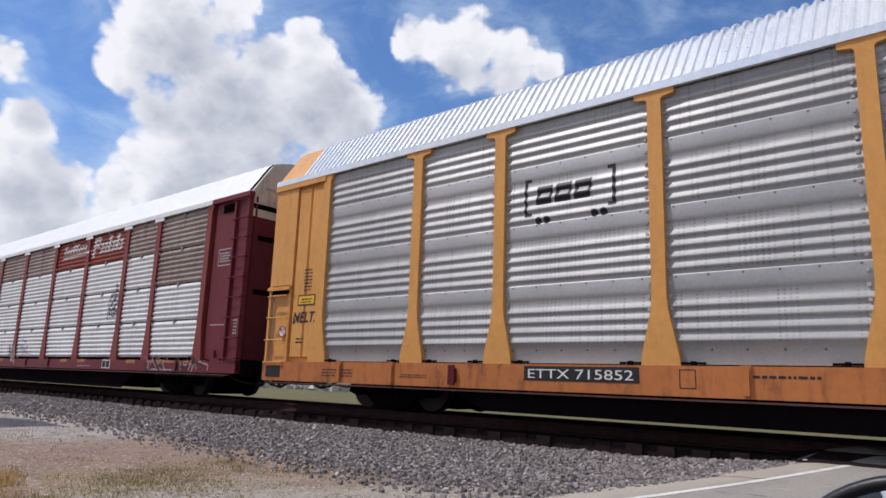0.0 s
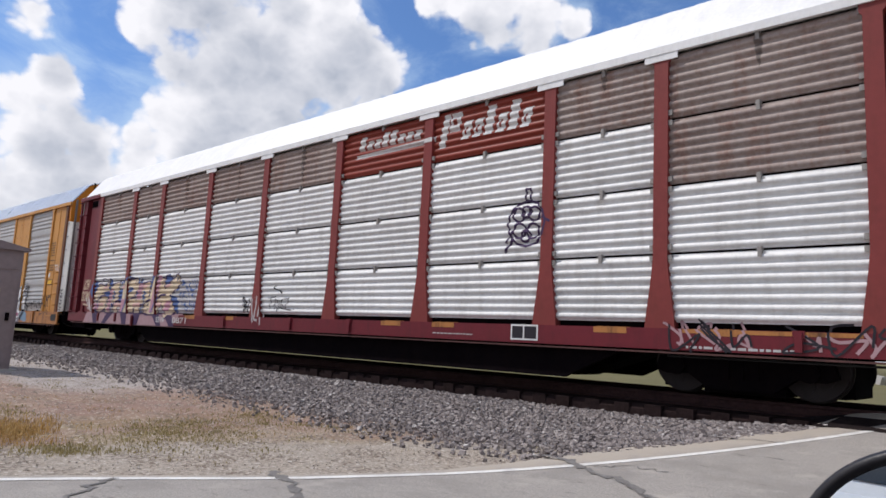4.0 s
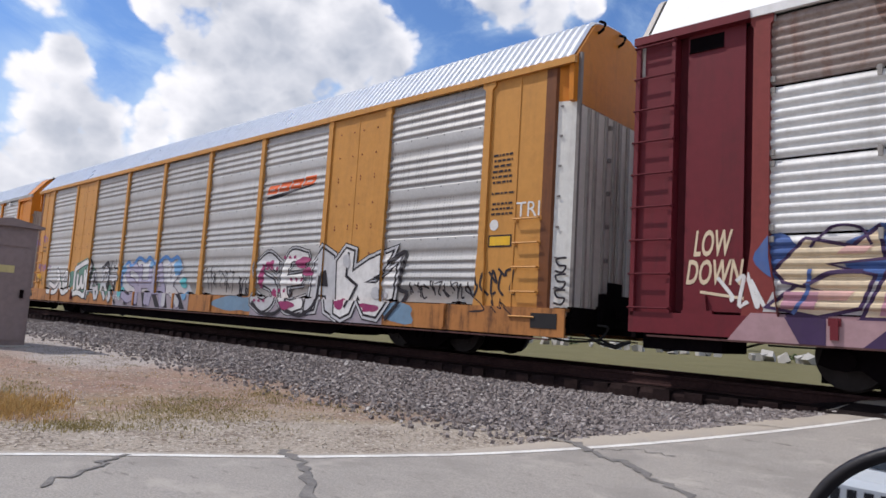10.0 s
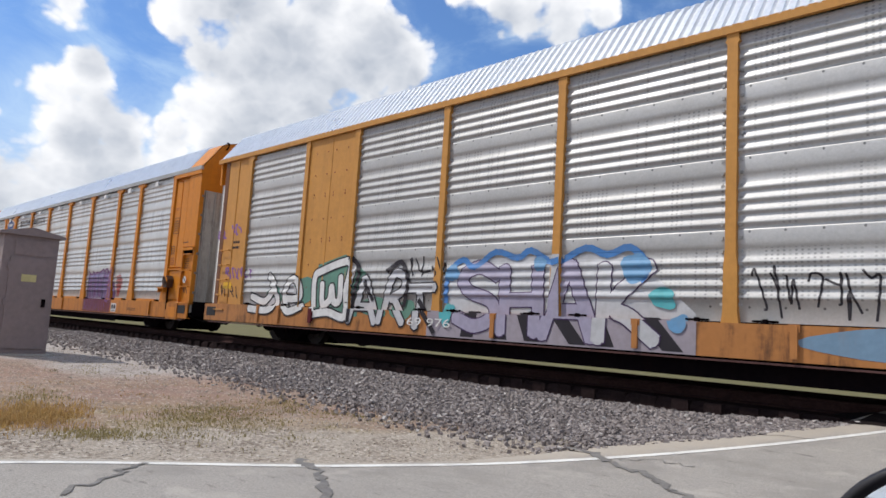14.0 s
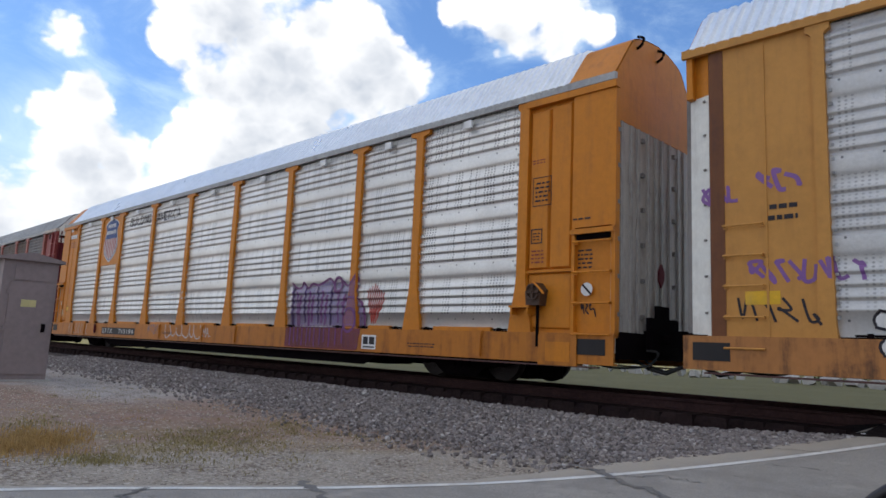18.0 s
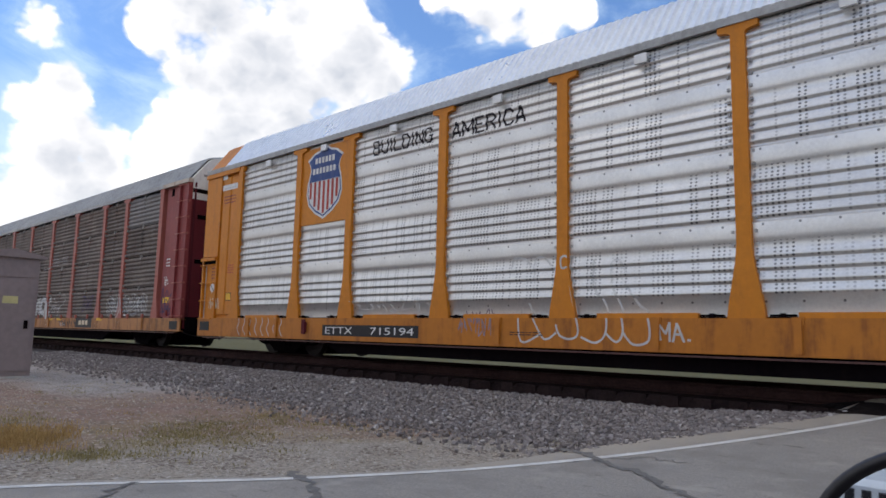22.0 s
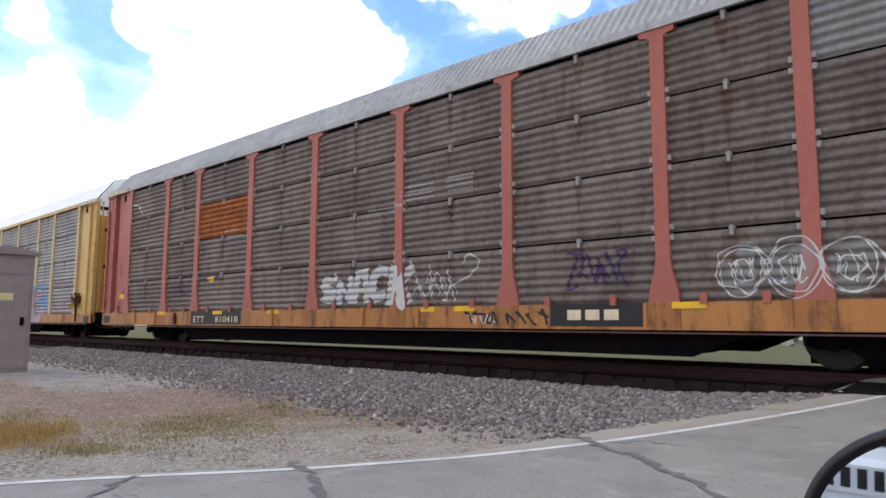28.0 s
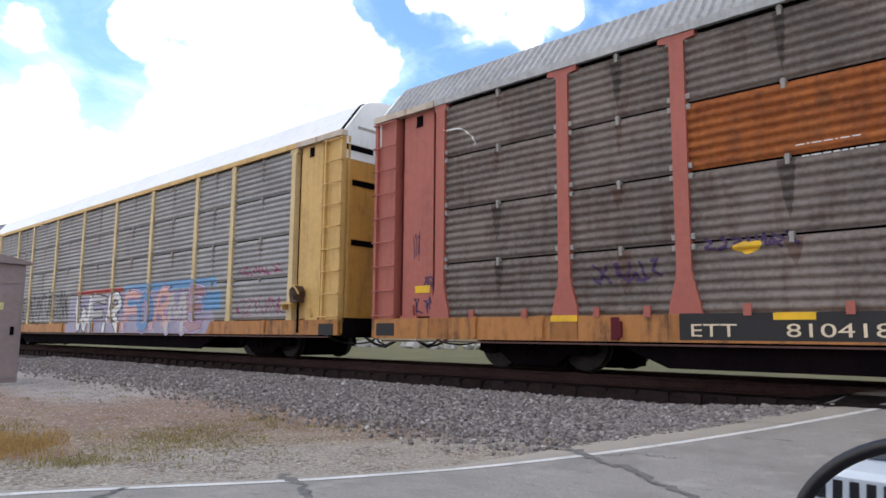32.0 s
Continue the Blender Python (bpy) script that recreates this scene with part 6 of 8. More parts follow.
decal(2, "graffiti_rim", brush(smooth([(-4.0, 1.1), (-3.95, 1.65), (-3.6, 1.9), (-3.3, 1.75), (-2.8, 2.02), (-2.3, 1.9), (-2.0, 2.02), (-1.5, 1.8), (-0.9, 2.02), (-0.5, 1.9), (-0.1, 2.0), (0.2, 1.7), (0.1, 1.5)], 4), 0.11), AZURE, 0.020)
decal(2, "graffiti_patch", [blob(-3.85, 1.65, 0.16, 0.18, 3), blob(0.0, 1.68, 0.22, 0.26, 4), blob(0.72, 0.85, 0.16, 0.12, 6), blob(-1.8, 1.78, 0.12, 0.14, 7)], SKYBLUE, 0.022)
decal(2, "graffiti_patch", [blob(0.45, 1.22, 0.22, 0.15, 5), blob(-3.9, 0.85, 0.14, 0.25, 8)], CYAN, 0.022)
decal(2, "graffiti_drip", [[(x, 0.93), (x + 0.3, 0.93), (x + 0.42 + dx, 0.45), (x + 0.1 + dx, 0.45)] for x, dx in [(-3.4, -0.2), (-2.9, 0.1), (-2.2, 0.1), (-1.5, 0.3), (-0.8, 0.1), (0.1, 0.3)]], BLACK, 0.009)
decal(2, "graffiti_ground", [blob(-10.15, 1.15, 0.32, 0.28, 3), blob(-8.75, 1.30, 0.55, 0.36, 4), [(-8.3, 0.75), (-6.6, 0.72), (-6.5, 1.7), (-7.2, 2.12), (-8.25, 1.9)], blob(-6.1, 0.95, 0.5, 0.20, 5), blob(-5.2, 0.9, 0.4, 0.18, 6)], GREEN, 0.004)
decal(2, "graffiti_patch", [blob(-9.28, 1.12, 0.36, 0.34, 9, 0.1), blob(-10.5, 0.98, 0.45, 0.16, 8, 0.2)], PALE, 0.005)
bubble(2, "JeQART", -10.95, 0.70, 6.6, 0.96, 0.17, [WHITE, WHITE, WHITE, PALE, PALE, PALE], BLACK, None, 0.006, 0.036, [(-11.28, 1.45), (-9.78, 1.05), (-8.4, 1.45), (-6.95, 1.0), (-5.95, 0.85), (-5.2, 0.95)], [(0.72, 0.95), (0.72, 0.86), (0.66, 1.28), (0.64, 0.90), (0.66, 0.98), (0.60, 0.80)])
decal(2, "graffiti_shadow", brush(smooth([(-6.98, 2.02), (-6.72, 1.75), (-6.85, 1.2), (-6.9, 0.62)]), 0.12) + brush(smooth([(-5.75, 1.72), (-5.35, 1.9), (-5.1, 1.5), (-5.2, 1.0)]), 0.10) + brush([(-4.75, 1.1), (-4.2, 0.5)], 0.11) + brush([(-6.5, 1.5), (-6.2, 1.1)], 0.10), BLACK, 0.024)
decal(2, "tag", scrawl(1.7, 0.98, 3.2, 1.62, 7, 0.03, 51) + scrawl(3.5, 0.86, 4.15, 1.42, 4, 0.04, 52) + scrawl(11.62, 1.05, 12.55, 1.55, 5, 0.045, 53) + scrawl(9.9, 1.0, 11.6, 1.32, 9, 0.03, 54), BLACK)
decal(2, "tag", scrawl(11.6, 0.7, 12.6, 1.1, 3, 0.02, 55) + scrawl(-5.2, 1.6, -4.0, 2.0, 5, 0.035, 56) + scrawl(-12.9, 1.0, -11.9, 1.45, 4, 0.035, 57), BLACK)
decal(2, "tag", scrawl(-13.4, 2.7, -12.9, 3.05, 4, 0.05, 58) + scrawl(-12.6, 2.85, -12.1, 3.12, 3, 0.06, 59) + scrawl(-12.75, 1.62, -11.4, 1.9, 8, 0.05, 60), PURPLE)
decal(2, "stencil_writing", bars(11.95, 2.52, 12.45, 2.80, 3, 61) + bars(11.9, 2.9, 12.5, 2.98, 1, 62) + bars(11.95, 3.1, 12.4, 3.7, 6, 63) + bars(-12.5, 2.45, -12.1, 2.75, 2, 64), BLACK)
decal(2, "side_word", letters("TRI", 12.53, 2.46, 0.50, 0.26), WHITE)
decal(2, "round_sign", [disc(12.05, 2.34, 0.10)], WHITE)
decal(2, "warning_label", [rect(11.94, 1.94, 12.46, 2.16)], BLACK)
decal(2, "warning_label_face", [rect(11.97, 1.97, 12.43, 2.13)], LABEL, 0.007)
decal(2, "warning_label", [rect(-12.8, 1.32, -12.35, 1.5)], LABEL)
decal(2, "car_number", letters("69 976", -4.95, 0.60, 1.20, 0.16), WHITE, 0.030)

# bright yellow car: emblem, slogan, number, tags
part("emblem_board", Shape().box(-8.95, -7.17, -1.512, -1.46, 3.10, 4.95).mesh("emblem_board", YELLOW), TRAIN[3])
HALF_SHIELD = [(0.0, 3.28), (0.30, 3.42), (0.53, 3.60), (0.62, 3.84), (0.59, 4.10), (0.50, 4.38), (0.54, 4.52), (0.62, 4.62), (0.40, 4.76), (0.20, 4.80), (0.0, 4.92)]
SHIELD = HALF_SHIELD + [(-x, z) for x, z in HALF_SHIELD[-2:0:-1]]


def shield(grow, low=0.0):
    return [(-8.05 + x * grow, 4.1 + (max(z, low) - 4.1) * grow) for x, z in SHIELD]


decal(3, "emblem_rim", [shield(1.10)], WHITE, 0.006, level=1.512)
decal(3, "emblem_edge", [shield(1.03)], NAVY, 0.009, level=1.512)
decal(3, "emblem_ground", [shield(0.98)], WHITE, 0.012, level=1.512)
decal(3, "emblem_field", [[(-8.05 + x, z) for x, z in [(0.58, 4.12), (0.50, 4.38), (0.54, 4.52), (0.61, 4.62), (0.40, 4.75), (0.20, 4.79), (0.0, 4.90), (-0.20, 4.79), (-0.40, 4.75), (-0.61, 4.62), (-0.54, 4.52), (-0.50, 4.38), (-0.58, 4.12)]]], NAVY, 0.015, level=1.512)
decal(3, "emblem_writing", [rect(-8.42 + 0.13 * i, 4.55, -8.33 + 0.13 * i, 4.69) for i in range(6)] + [rect(-8.50 + 0.13 * i, 4.30, -8.41 + 0.13 * i, 4.44) for i in range(7)], WHITE, 0.018, level=1.512)
decal(3, "emblem_stripe", [[(x, 4.11), (x + 0.085, 4.11), (x + 0.085, zb), (x, zb)] for x, zb in [(-8.60, 3.72), (-8.43, 3.52), (-8.26, 3.42), (-8.09, 3.34), (-7.92, 3.40), (-7.76, 3.50), (-7.60, 3.68)]], RED, 0.0175, level=1.512)
BLOCK = {
    "A": [[(0.0, 0.0), (0.45, 1.0), (0.55, 1.0), (1.0, 0.0)], [(0.18, 0.3), (0.82, 0.3)]], "B": [[(0.0, 0.0), (0.0, 1.0), (0.7, 1.0), (0.92, 0.76), (0.7, 0.53), (0.0, 0.53)], [(0.7, 0.53), (1.0, 0.27), (0.75, 0.0), (0.0, 0.0)]],
    "C": [[(1.0, 0.8), (0.75, 1.0), (0.25, 1.0), (0.0, 0.75), (0.0, 0.25), (0.25, 0.0), (0.75, 0.0), (1.0, 0.2)]], "D": [[(0.0, 0.0), (0.0, 1.0), (0.65, 1.0), (1.0, 0.7), (1.0, 0.3), (0.65, 0.0), (0.0, 0.0)]],
    "E": [[(1.0, 1.0), (0.0, 1.0), (0.0, 0.0), (1.0, 0.0)], [(0.0, 0.52), (0.8, 0.52)]], "G": [[(1.0, 0.8), (0.75, 1.0), (0.25, 1.0), (0.0, 0.75), (0.0, 0.25), (0.25, 0.0), (0.75, 0.0), (1.0, 0.2), (1.0, 0.45), (0.6, 0.45)]],
    "I": [[(0.5, 0.0), (0.5, 1.0)]], "L": [[(0.0, 1.0), (0.0, 0.0), (1.0, 0.0)]], "M": [[(0.0, 0.0), (0.0, 1.0), (0.5, 0.25), (1.0, 1.0), (1.0, 0.0)]], "N": [[(0.0, 0.0), (0.0, 1.0), (1.0, 0.0), (1.0, 1.0)]],
    "R": [[(0.0, 0.0), (0.0, 1.0), (0.75, 1.0), (1.0, 0.76), (0.75, 0.5), (0.0, 0.5)], [(0.55, 0.5), (1.0, 0.0)]], "U": [[(0.0, 1.0), (0.0, 0.25), (0.25, 0.0), (0.75, 0.0), (1.0, 0.25), (1.0, 1.0)]],
}


def block_word(body, x, z, w_, h, stroke):
    """Square-built capitals, one after another over the width w_."""
    wide = [0.35 if c == "I" else 1.3 if c == "M" else 1.0 for c in body]
    unit = w_ / (sum(wide) + 0.36 * (len(body) - 1))
    for c, n in zip(body, wide):
        decal(3, "slogan", [q for path in BLOCK[c] for q in brush([(x + n * unit * px, z + h * pz) for px, pz in path], stroke)], BLACK)
        x += unit * (n + 0.36)


block_word("BUILDING", -6.34, 4.44, 1.77, 0.28, 0.046)
block_word("AMERICA", -4.01, 4.39, 1.74, 0.28, 0.046)
decal(3, "number_board", [rect(-7.80, 0.50, -4.72, 0.74)], BOARD)
decal(3, "car_number", letters("ETTX", -7.68, 0.545, 0.95, 0.15) + letters("715194", -6.15, 0.545, 1.30, 0.15), WHITE, 0.008)
decal(3, "tag_ground", [[(4.55, 0.42), (7.40, 0.42), (7.48, 0.89), (4.55, 0.89)]], PLUM_THIN, 0.003)
TAG_TOP = [(4.58, 1.98), (4.78, 1.86), (4.98, 1.86), (5.08, 1.98), (5.26, 1.84), (5.45, 1.94), (5.66, 1.90), (5.90, 1.96), (6.14, 2.04), (6.30, 1.92)]
TAG_END = [(6.66, 1.96), (6.80, 1.86), (7.00, 1.90), (7.20, 2.08), (7.20, 1.56), (7.42, 1.42), (7.50, 0.93)]
decal(3, "tag_wash", [TAG_TOP + TAG_END + [(4.58, 0.93)]], MAUVE_THIN, 0.005)
decal(3, "tag_rim", brush(smooth(TAG_TOP, 4), 0.055), PLUM, 0.009)
decal(3, "tag_rim", brush(smooth(TAG_END, 4), 0.05), PLUM, 0.009)
rr = random.Random(71)
for i, x in enumerate((4.70, 4.86, 5.02, 5.20, 5.40, 5.54, 5.70, 5.92, 6.08, 6.28, 6.52, 6.76)):
    decal(3, "graffiti_stroke", brush(smooth([(x, 1.84 - 0.1 * (i % 3)), (x + rr.uniform(-0.05, 0.05), 1.4), (x + rr.uniform(-0.06, 0.06), rr.uniform(0.94, 1.05))]), rr.uniform(0.05, 0.10)), PLUM if i % 3 else VIOLET, 0.012)
    decal(3, "graffiti_drip", [rect(x + 0.06, 0.46 + 0.05 * (i % 3), x + 0.10, 0.94)], PLUM, 0.012)
for x, z, r_, w_ in ((6.48, 1.88, 0.17, 0.07), (7.04, 1.08, 0.26, 0.06)):
    decal(3, "tag_ring", brush(smooth([(x + r_ * 0.85 * math.cos(a * 0.6283), z + r_ * math.sin(a * 0.6283)) for a in range(11)], 3), w_), PLUM, 0.016)
decal(3, "tag_ring", brush(smooth([(6.62, 1.45), (6.95, 1.58), (7.30, 1.52), (7.50, 1.25), (7.52, 0.95)]), 0.045), PLUM, 0.016)
for i in range(8):
    x = 7.56 + 0.075 * i
    decal(3, "tag", brush(smooth([(x, 1.86 - 0.05 * abs(i - 3)), (x + 0.06 - 0.01 * i, 1.45), (7.80 + 0.02 * (i - 4), 1.02 + 0.05 * (i % 3))]), 0.035), RED, 0.006)
decal(3, "sill_sign", [rect(7.55, 0.46, 8.02, 0.76)], WHITE)
decal(3, "sill_sign_face", [rect(7.6, 0.56, 7.76, 0.72), rect(7.8, 0.56, 7.97, 0.72), rect(7.6, 0.49, 7.97, 0.52)], BLACK, 0.007)
# white outlines that run from the panels over a post down to the sill
for pts in ([(-2.52, 1.76), (-2.49, 1.91), (-2.28, 1.92), (-2.12, 1.79)], [(-2.04, 1.59), (-2.03, 1.88), (-1.87, 1.92), (-1.70, 1.77)], [(-0.58, 1.45), (-0.57, 1.75), (-0.43, 1.78), (-0.34, 1.59)], [(-2.32, 1.07), (-2.25, 0.50), (-1.86, 0.62)]):
    decal(3, "tag", brush(smooth(pts), 0.034), WHITE_THIN)
for pts in ([(-2.15, 1.14), (-1.85, 0.62), (-1.71, 0.55), (-1.55, 0.65)], [(-1.55, 0.78), (-1.47, 0.61), (-1.26, 0.56), (-1.13, 0.70), (-1.27, 1.29), (-1.32, 1.84), (-1.46, 1.88), (-1.45, 1.71), (-1.33, 1.73)],
            [(-0.89, 1.82), (-0.89, 1.37), (-0.72, 1.17), (-0.63, 0.92), (-0.65, 0.64), (-0.82, 0.51), (-1.07, 0.59)]):
    decal(3, "tag", brush(smooth(pts), 0.034), WHITE_THIN)
for pts in ([(-0.55, 1.34), (-0.40, 1.02), (-0.35, 0.68), (-0.46, 0.53), (-0.64, 0.66)], [(-0.33, 1.39), (-0.12, 1.09), (0.04, 0.95), (0.07, 0.57), (-0.18, 0.50), (-0.35, 0.68)]):
    decal(3, "tag", brush(smooth(pts), 0.034), WHITE_THIN)
for pts in ([(0.21, 0.82), (0.25, 0.58)], [(0.22, 0.81), (0.33, 0.67), (0.39, 0.82), (0.39, 0.56)], [(0.44, 0.56), (0.50, 0.81), (0.60, 0.56)], [(0.47, 0.66), (0.56, 0.66)], [(0.66, 0.58), (0.69, 0.58)]):
    decal(3, "tag", brush(pts, 0.036), WHITE_THIN)
decal(3, "tag", scrawl(-3.7, 0.56, -2.9, 1.05, 7, 0.022, 175), MIST)
for i in range(8):
    x = -11.5 + 0.28 * i
    decal(3, "tag", brush(smooth([(x, 1.62), (x + 0.05, 1.3), (x + 0.02, 0.98), (x + 0.10, 0.80), (x + 0.02, 0.62), (x + 0.14, 0.46)]), 0.026), WHITE_THIN)
decal(3, "tag", scrawl(-7.0, 1.0, -4.6, 1.3, 6, 0.02, 75), WHITE_THIN)
decal(3, "data_frame", hollow(12.0, 3.08, 12.40, 3.60, 0.015) + bars(12.04, 3.16, 12.36, 3.55, 5, 76), BLACK)
decal(3, "data_frame", hollow(11.98, 2.42, 12.22, 2.68, 0.02) + bars(12.01, 2.48, 12.18, 2.64, 3, 77), BLACK)
decal(3, "stencil_writing", bars(11.98, 2.08, 12.26, 2.34, 4, 78) + bars(11.98, 3.85, 12.25, 3.95, 2, 79), RUST_RED)
decal(3, "stencil_writing", bars(12.85, 2.75, 13.2, 2.82, 1, 80) + bars(12.9, 1.95, 13.2, 2.3, 5, 81) + bars(4.5 - 7, 0.6, 5.2 - 7, 0.68, 2, 82) + bars(9.0, 0.55, 9.8, 0.66, 2, 83), BLACK)
decal(3, "round_sign", [disc(13.12, 1.60, 0.11)], WHITE, 0.05)
decal(3, "round_sign_slash", brush([(13.05, 1.67), (13.19, 1.53)], 0.035), BLACK, 0.053)
decal(3, "paper_label", [rect(-12.80, 4.46, -12.0, 4.62)], WHITE)
decal(3, "paper_label", [rect(-12.82, 4.78, -12.58, 4.90)], WHITE)
decal(3, "label_writing", bars(-12.72, 4.50, -12.08, 4.58, 1, 141), FADED, 0.007)
decal(3, "stencil_writing", bars(-12.70, 4.08, -12.05, 4.34, 3, 142) + bars(-13.25, 2.0, -12.95, 2.36, 4, 143), RUST_RED)
decal(3, "stencil_writing", bars(-12.28, 2.12, -11.95, 2.38, 4, 144), RED)
decal(3, "warning_label", [rect(-12.30, 1.36, -12.02, 1.58)], BLACK)
decal(3, "warning_label_face", [rect(-12.28, 1.38, -12.04, 1.56)], LABEL, 0.007)
decal(3, "round_sign", [disc(-13.15, 1.74, 0.12)], WHITE)
decal(3, "round_sign_slash", brush([(-13.22, 1.81), (-13.08, 1.67)], 0.03), BLACK, 0.007)
for i in range(5):
    decal(3, "tag", brush(smooth([(-13.28 + 0.13 * i, 1.18), (-13.22 + 0.13 * i, 1.44), (-13.16 + 0.13 * i, 1.16), (-13.20 + 0.13 * i, 1.30)]), 0.03), CREAM, 0.006)
decal(4, "data_panel", [rect(12.22, 2.42, 12.62, 2.86)], RED_END, 0.004)
decal(4, "stencil_writing", bars(12.28, 2.5, 12.56, 2.8, 3, 145) + bars(12.32, 2.05, 12.5, 2.12, 1, 146), WHITE, 0.007)
decal(4, "paper_label", [rect(12.22, 1.36, 12.66, 1.54)], LABEL)
decal(4, "tag", brush(smooth([(12.12, 1.3), (12.2, 1.85), (12.3, 1.5), (12.5, 1.75), (12.6, 1.55), (12.8, 1.62)]), 0.035), VIOLET, 0.007)
decal(4, "tag", brush(smooth([(12.1, 1.05), (12.2, 1.25), (12.35, 1.08), (12.5, 1.28), (12.66, 1.1), (12.8, 1.22)]), 0.03), VIOLET, 0.007)
decal(3, "tag", scrawl(12.95, 1.15, 13.25, 1.4, 3, 0.025, 84), BLACK)

# weathered car with salmon posts
sharp(4, "SNACK", [(-1.22, 0.62), (-0.62, 0.56), (-0.12, 0.66), (0.46, 0.60), (1.04, 0.78)], [(1.0, 0.66), (0.98, 0.64), (1.0, 0.72), (1.0, 0.76), (0.94, 0.84)], [WHITE_THIN, PALE, WHITE_THIN, PALE, WHITE_THIN], GREY_PANEL, 0.012, 0.1, inner=GREY_PANEL)
decal(4, "graffiti_patch", [blob(1.55, 1.02, 0.15, 0.17, 5)], WHITE_THIN, 0.012)
decal(4, "tag", scrawl(1.9, 1.0, 3.0, 1.5, 5, 0.02, 91) + scrawl(3.3, 0.58, 4.0, 0.75, 3, 0.025, 92) + bars(0.3, 2.95, 1.6, 3.05, 1, 93) + bars(1.5, 3.05, 2.4, 3.4, 4, 94, 0.75) + bars(2.7, 3.1, 3.4, 3.45, 4, 95, 0.75), FADED)
rr = random.Random(61)
for i in range(5):
    x, half, tall_ = 8.15 + 0.66 * i, rr.uniform(0.28, 0.36), rr.uniform(0.30, 0.38)
    for grow in (1.0, 0.9, 0.45):
        ring = [(x + grow * half * math.cos(a * 0.628) + rr.uniform(-0.05, 0.05), 1.32 + grow * tall_ * math.sin(a * 0.628) + rr.uniform(-0.05, 0.05)) for a in range(10)]
        decal(4, "tag", brush(smooth(ring + ring[:2], 3), 0.020), WHITE_THIN)
    decal(4, "tag_wash", [blob(x, 1.32, 0.8 * half, 0.85 * tall_, i, 0.35)], HAZE, 0.003)
    decal(4, "tag", scrawl(x - 0.2, 1.1, x + 0.2, 1.5, 3, 0.016, 62 + i), WHITE_THIN, 0.006)
for pts in ([(8.3, 1.05), (8.55, 1.35), (8.35, 1.62)], [(10.2, 1.05), (10.4, 1.4), (10.25, 1.65)], [(1.9, 1.5), (2.2, 1.1), (2.5, 1.55), (2.7, 1.15), (2.9, 1.3), (3.3, 1.45), (3.55, 1.7), (3.3, 1.85), (3.15, 1.7)], [(1.75, 1.1), (2.1, 1.35), (2.5, 1.3)], [(2.3, 1.7), (2.35, 1.05)], [(2.75, 1.6), (2.95, 1.0)]):
    decal(4, "tag", brush(smooth(pts), 0.03), WHITE_THIN, 0.008)
decal(4, "tag", scrawl(5.4, 1.15, 6.5, 1.75, 6, 0.05, 97), VIOLET)
decal(4, "tag", scrawl(3.2, 0.56, 4.0, 0.8, 3, 0.04, 98) + scrawl(4.2, 0.56, 5.05, 0.8, 4, 0.04, 99), BLACK)
decal(4, "sill_board", [rect(5.12, 0.54, 6.75, 0.90), rect(-7.15, 0.53, -4.45, 0.90)], BOARD)
decal(4, "sill_logo", [rect(5.45 + 0.33 * i, 0.64, 5.70 + 0.33 * i, 0.80) for i in range(3)], CREAM, 0.008)
decal(4, "car_number", letters("ETT", -6.98, 0.58, 0.62, 0.17) + letters("810418", -5.75, 0.58, 1.15, 0.17), CREAM, 0.008)
decal(4, "tag", scrawl(12.15, 1.0, 12.75, 1.5, 4, 0.035, 121), VIOLET)
decal(4, "tag", scrawl(12.2, 1.9, 12.5, 2.2, 2, 0.03, 122), WHITE)
decal(4, "reflector", [rect(x, 0.80, x + 0.5, 0.90) for x in (-9.3, -5.9, -3.2, 2.0, 3.0, 7.2)], LABEL, 0.010)
decal(4, "tag", scrawl(-8.6, 1.35, -7.4, 1.75, 6, 0.045, 101) + scrawl(-6.8, 1.75, -5.6, 1.95, 7, 0.04, 102) + scrawl(-12.6, 0.98, -12.0, 1.3, 4, 0.03, 103) + scrawl(-12.3, 1.4, -12.0, 1.7, 2, 0.03, 104) + scrawl(-12.6, 2.0, -12.4, 2.6, 3, 0.015, 105), VIOLET)
decal(4, "tag", [blob(-6.2, 1.78, 0.15, 0.1, 8, 0.4), rect(-12.5, 1.38, -12.1, 1.52)], LABEL, 0.008)
decal(4, "tag", bars(-5.6, 3.05, -4.8, 3.1, 1, 106, 0.6) + bars(-5.5, 2.9, -4.6, 2.96, 1, 107, 0.7) + brush(smooth([(-11.7, 4.5), (-11.3, 4.45), (-11.0, 4.2), (-11.0, 4.1)]), 0.03), WHITE)

# rust runs below the clips, and grime runs on the old panels
RUST_RUN = thin_spray("thin rust run", (0.20, 0.065, 0.030), 0.32)
GRIME_RUN = thin_spray("thin dark grime run", (0.05, 0.04, 0.036), 0.38)
RUST_FILM = thin_spray("faint rust film", (0.20, 0.065, 0.030), 0.16)
rr = random.Random(150)
for k, rows in ((1, (3,)), (4, (0, 1, 2, 3)), (5, (1, 2, 3))):
    lines = rows_of(STYLES[k])
    for i in range(9):
        mid_ = (POSTS[i] + POSTS[i + 1]) / 2
        for r_ in rows:
            z0, z1 = lines[r_]
            if (k, i, r_) in ((4, 2, 2), (1, 5, 3), (1, 6, 3)):
                continue
            x, w_, drop = mid_ + rr.uniform(-0.05, 0.05), rr.uniform(0.05, 0.13), rr.uniform(0.35, 0.95) * (z1 - z0)
            decal(k, "rust_run", [[(x - w_, z1 - 0.02), (x + w_, z1 - 0.02), (x + 0.7 * w_, z1 - 0.5 * drop), (x + 0.2 * w_, z1 - drop), (x - 0.4 * w_, z1 - 0.7 * drop)]], RUST_RUN if rr.random() < 0.55 else GRIME_RUN, 0.003)
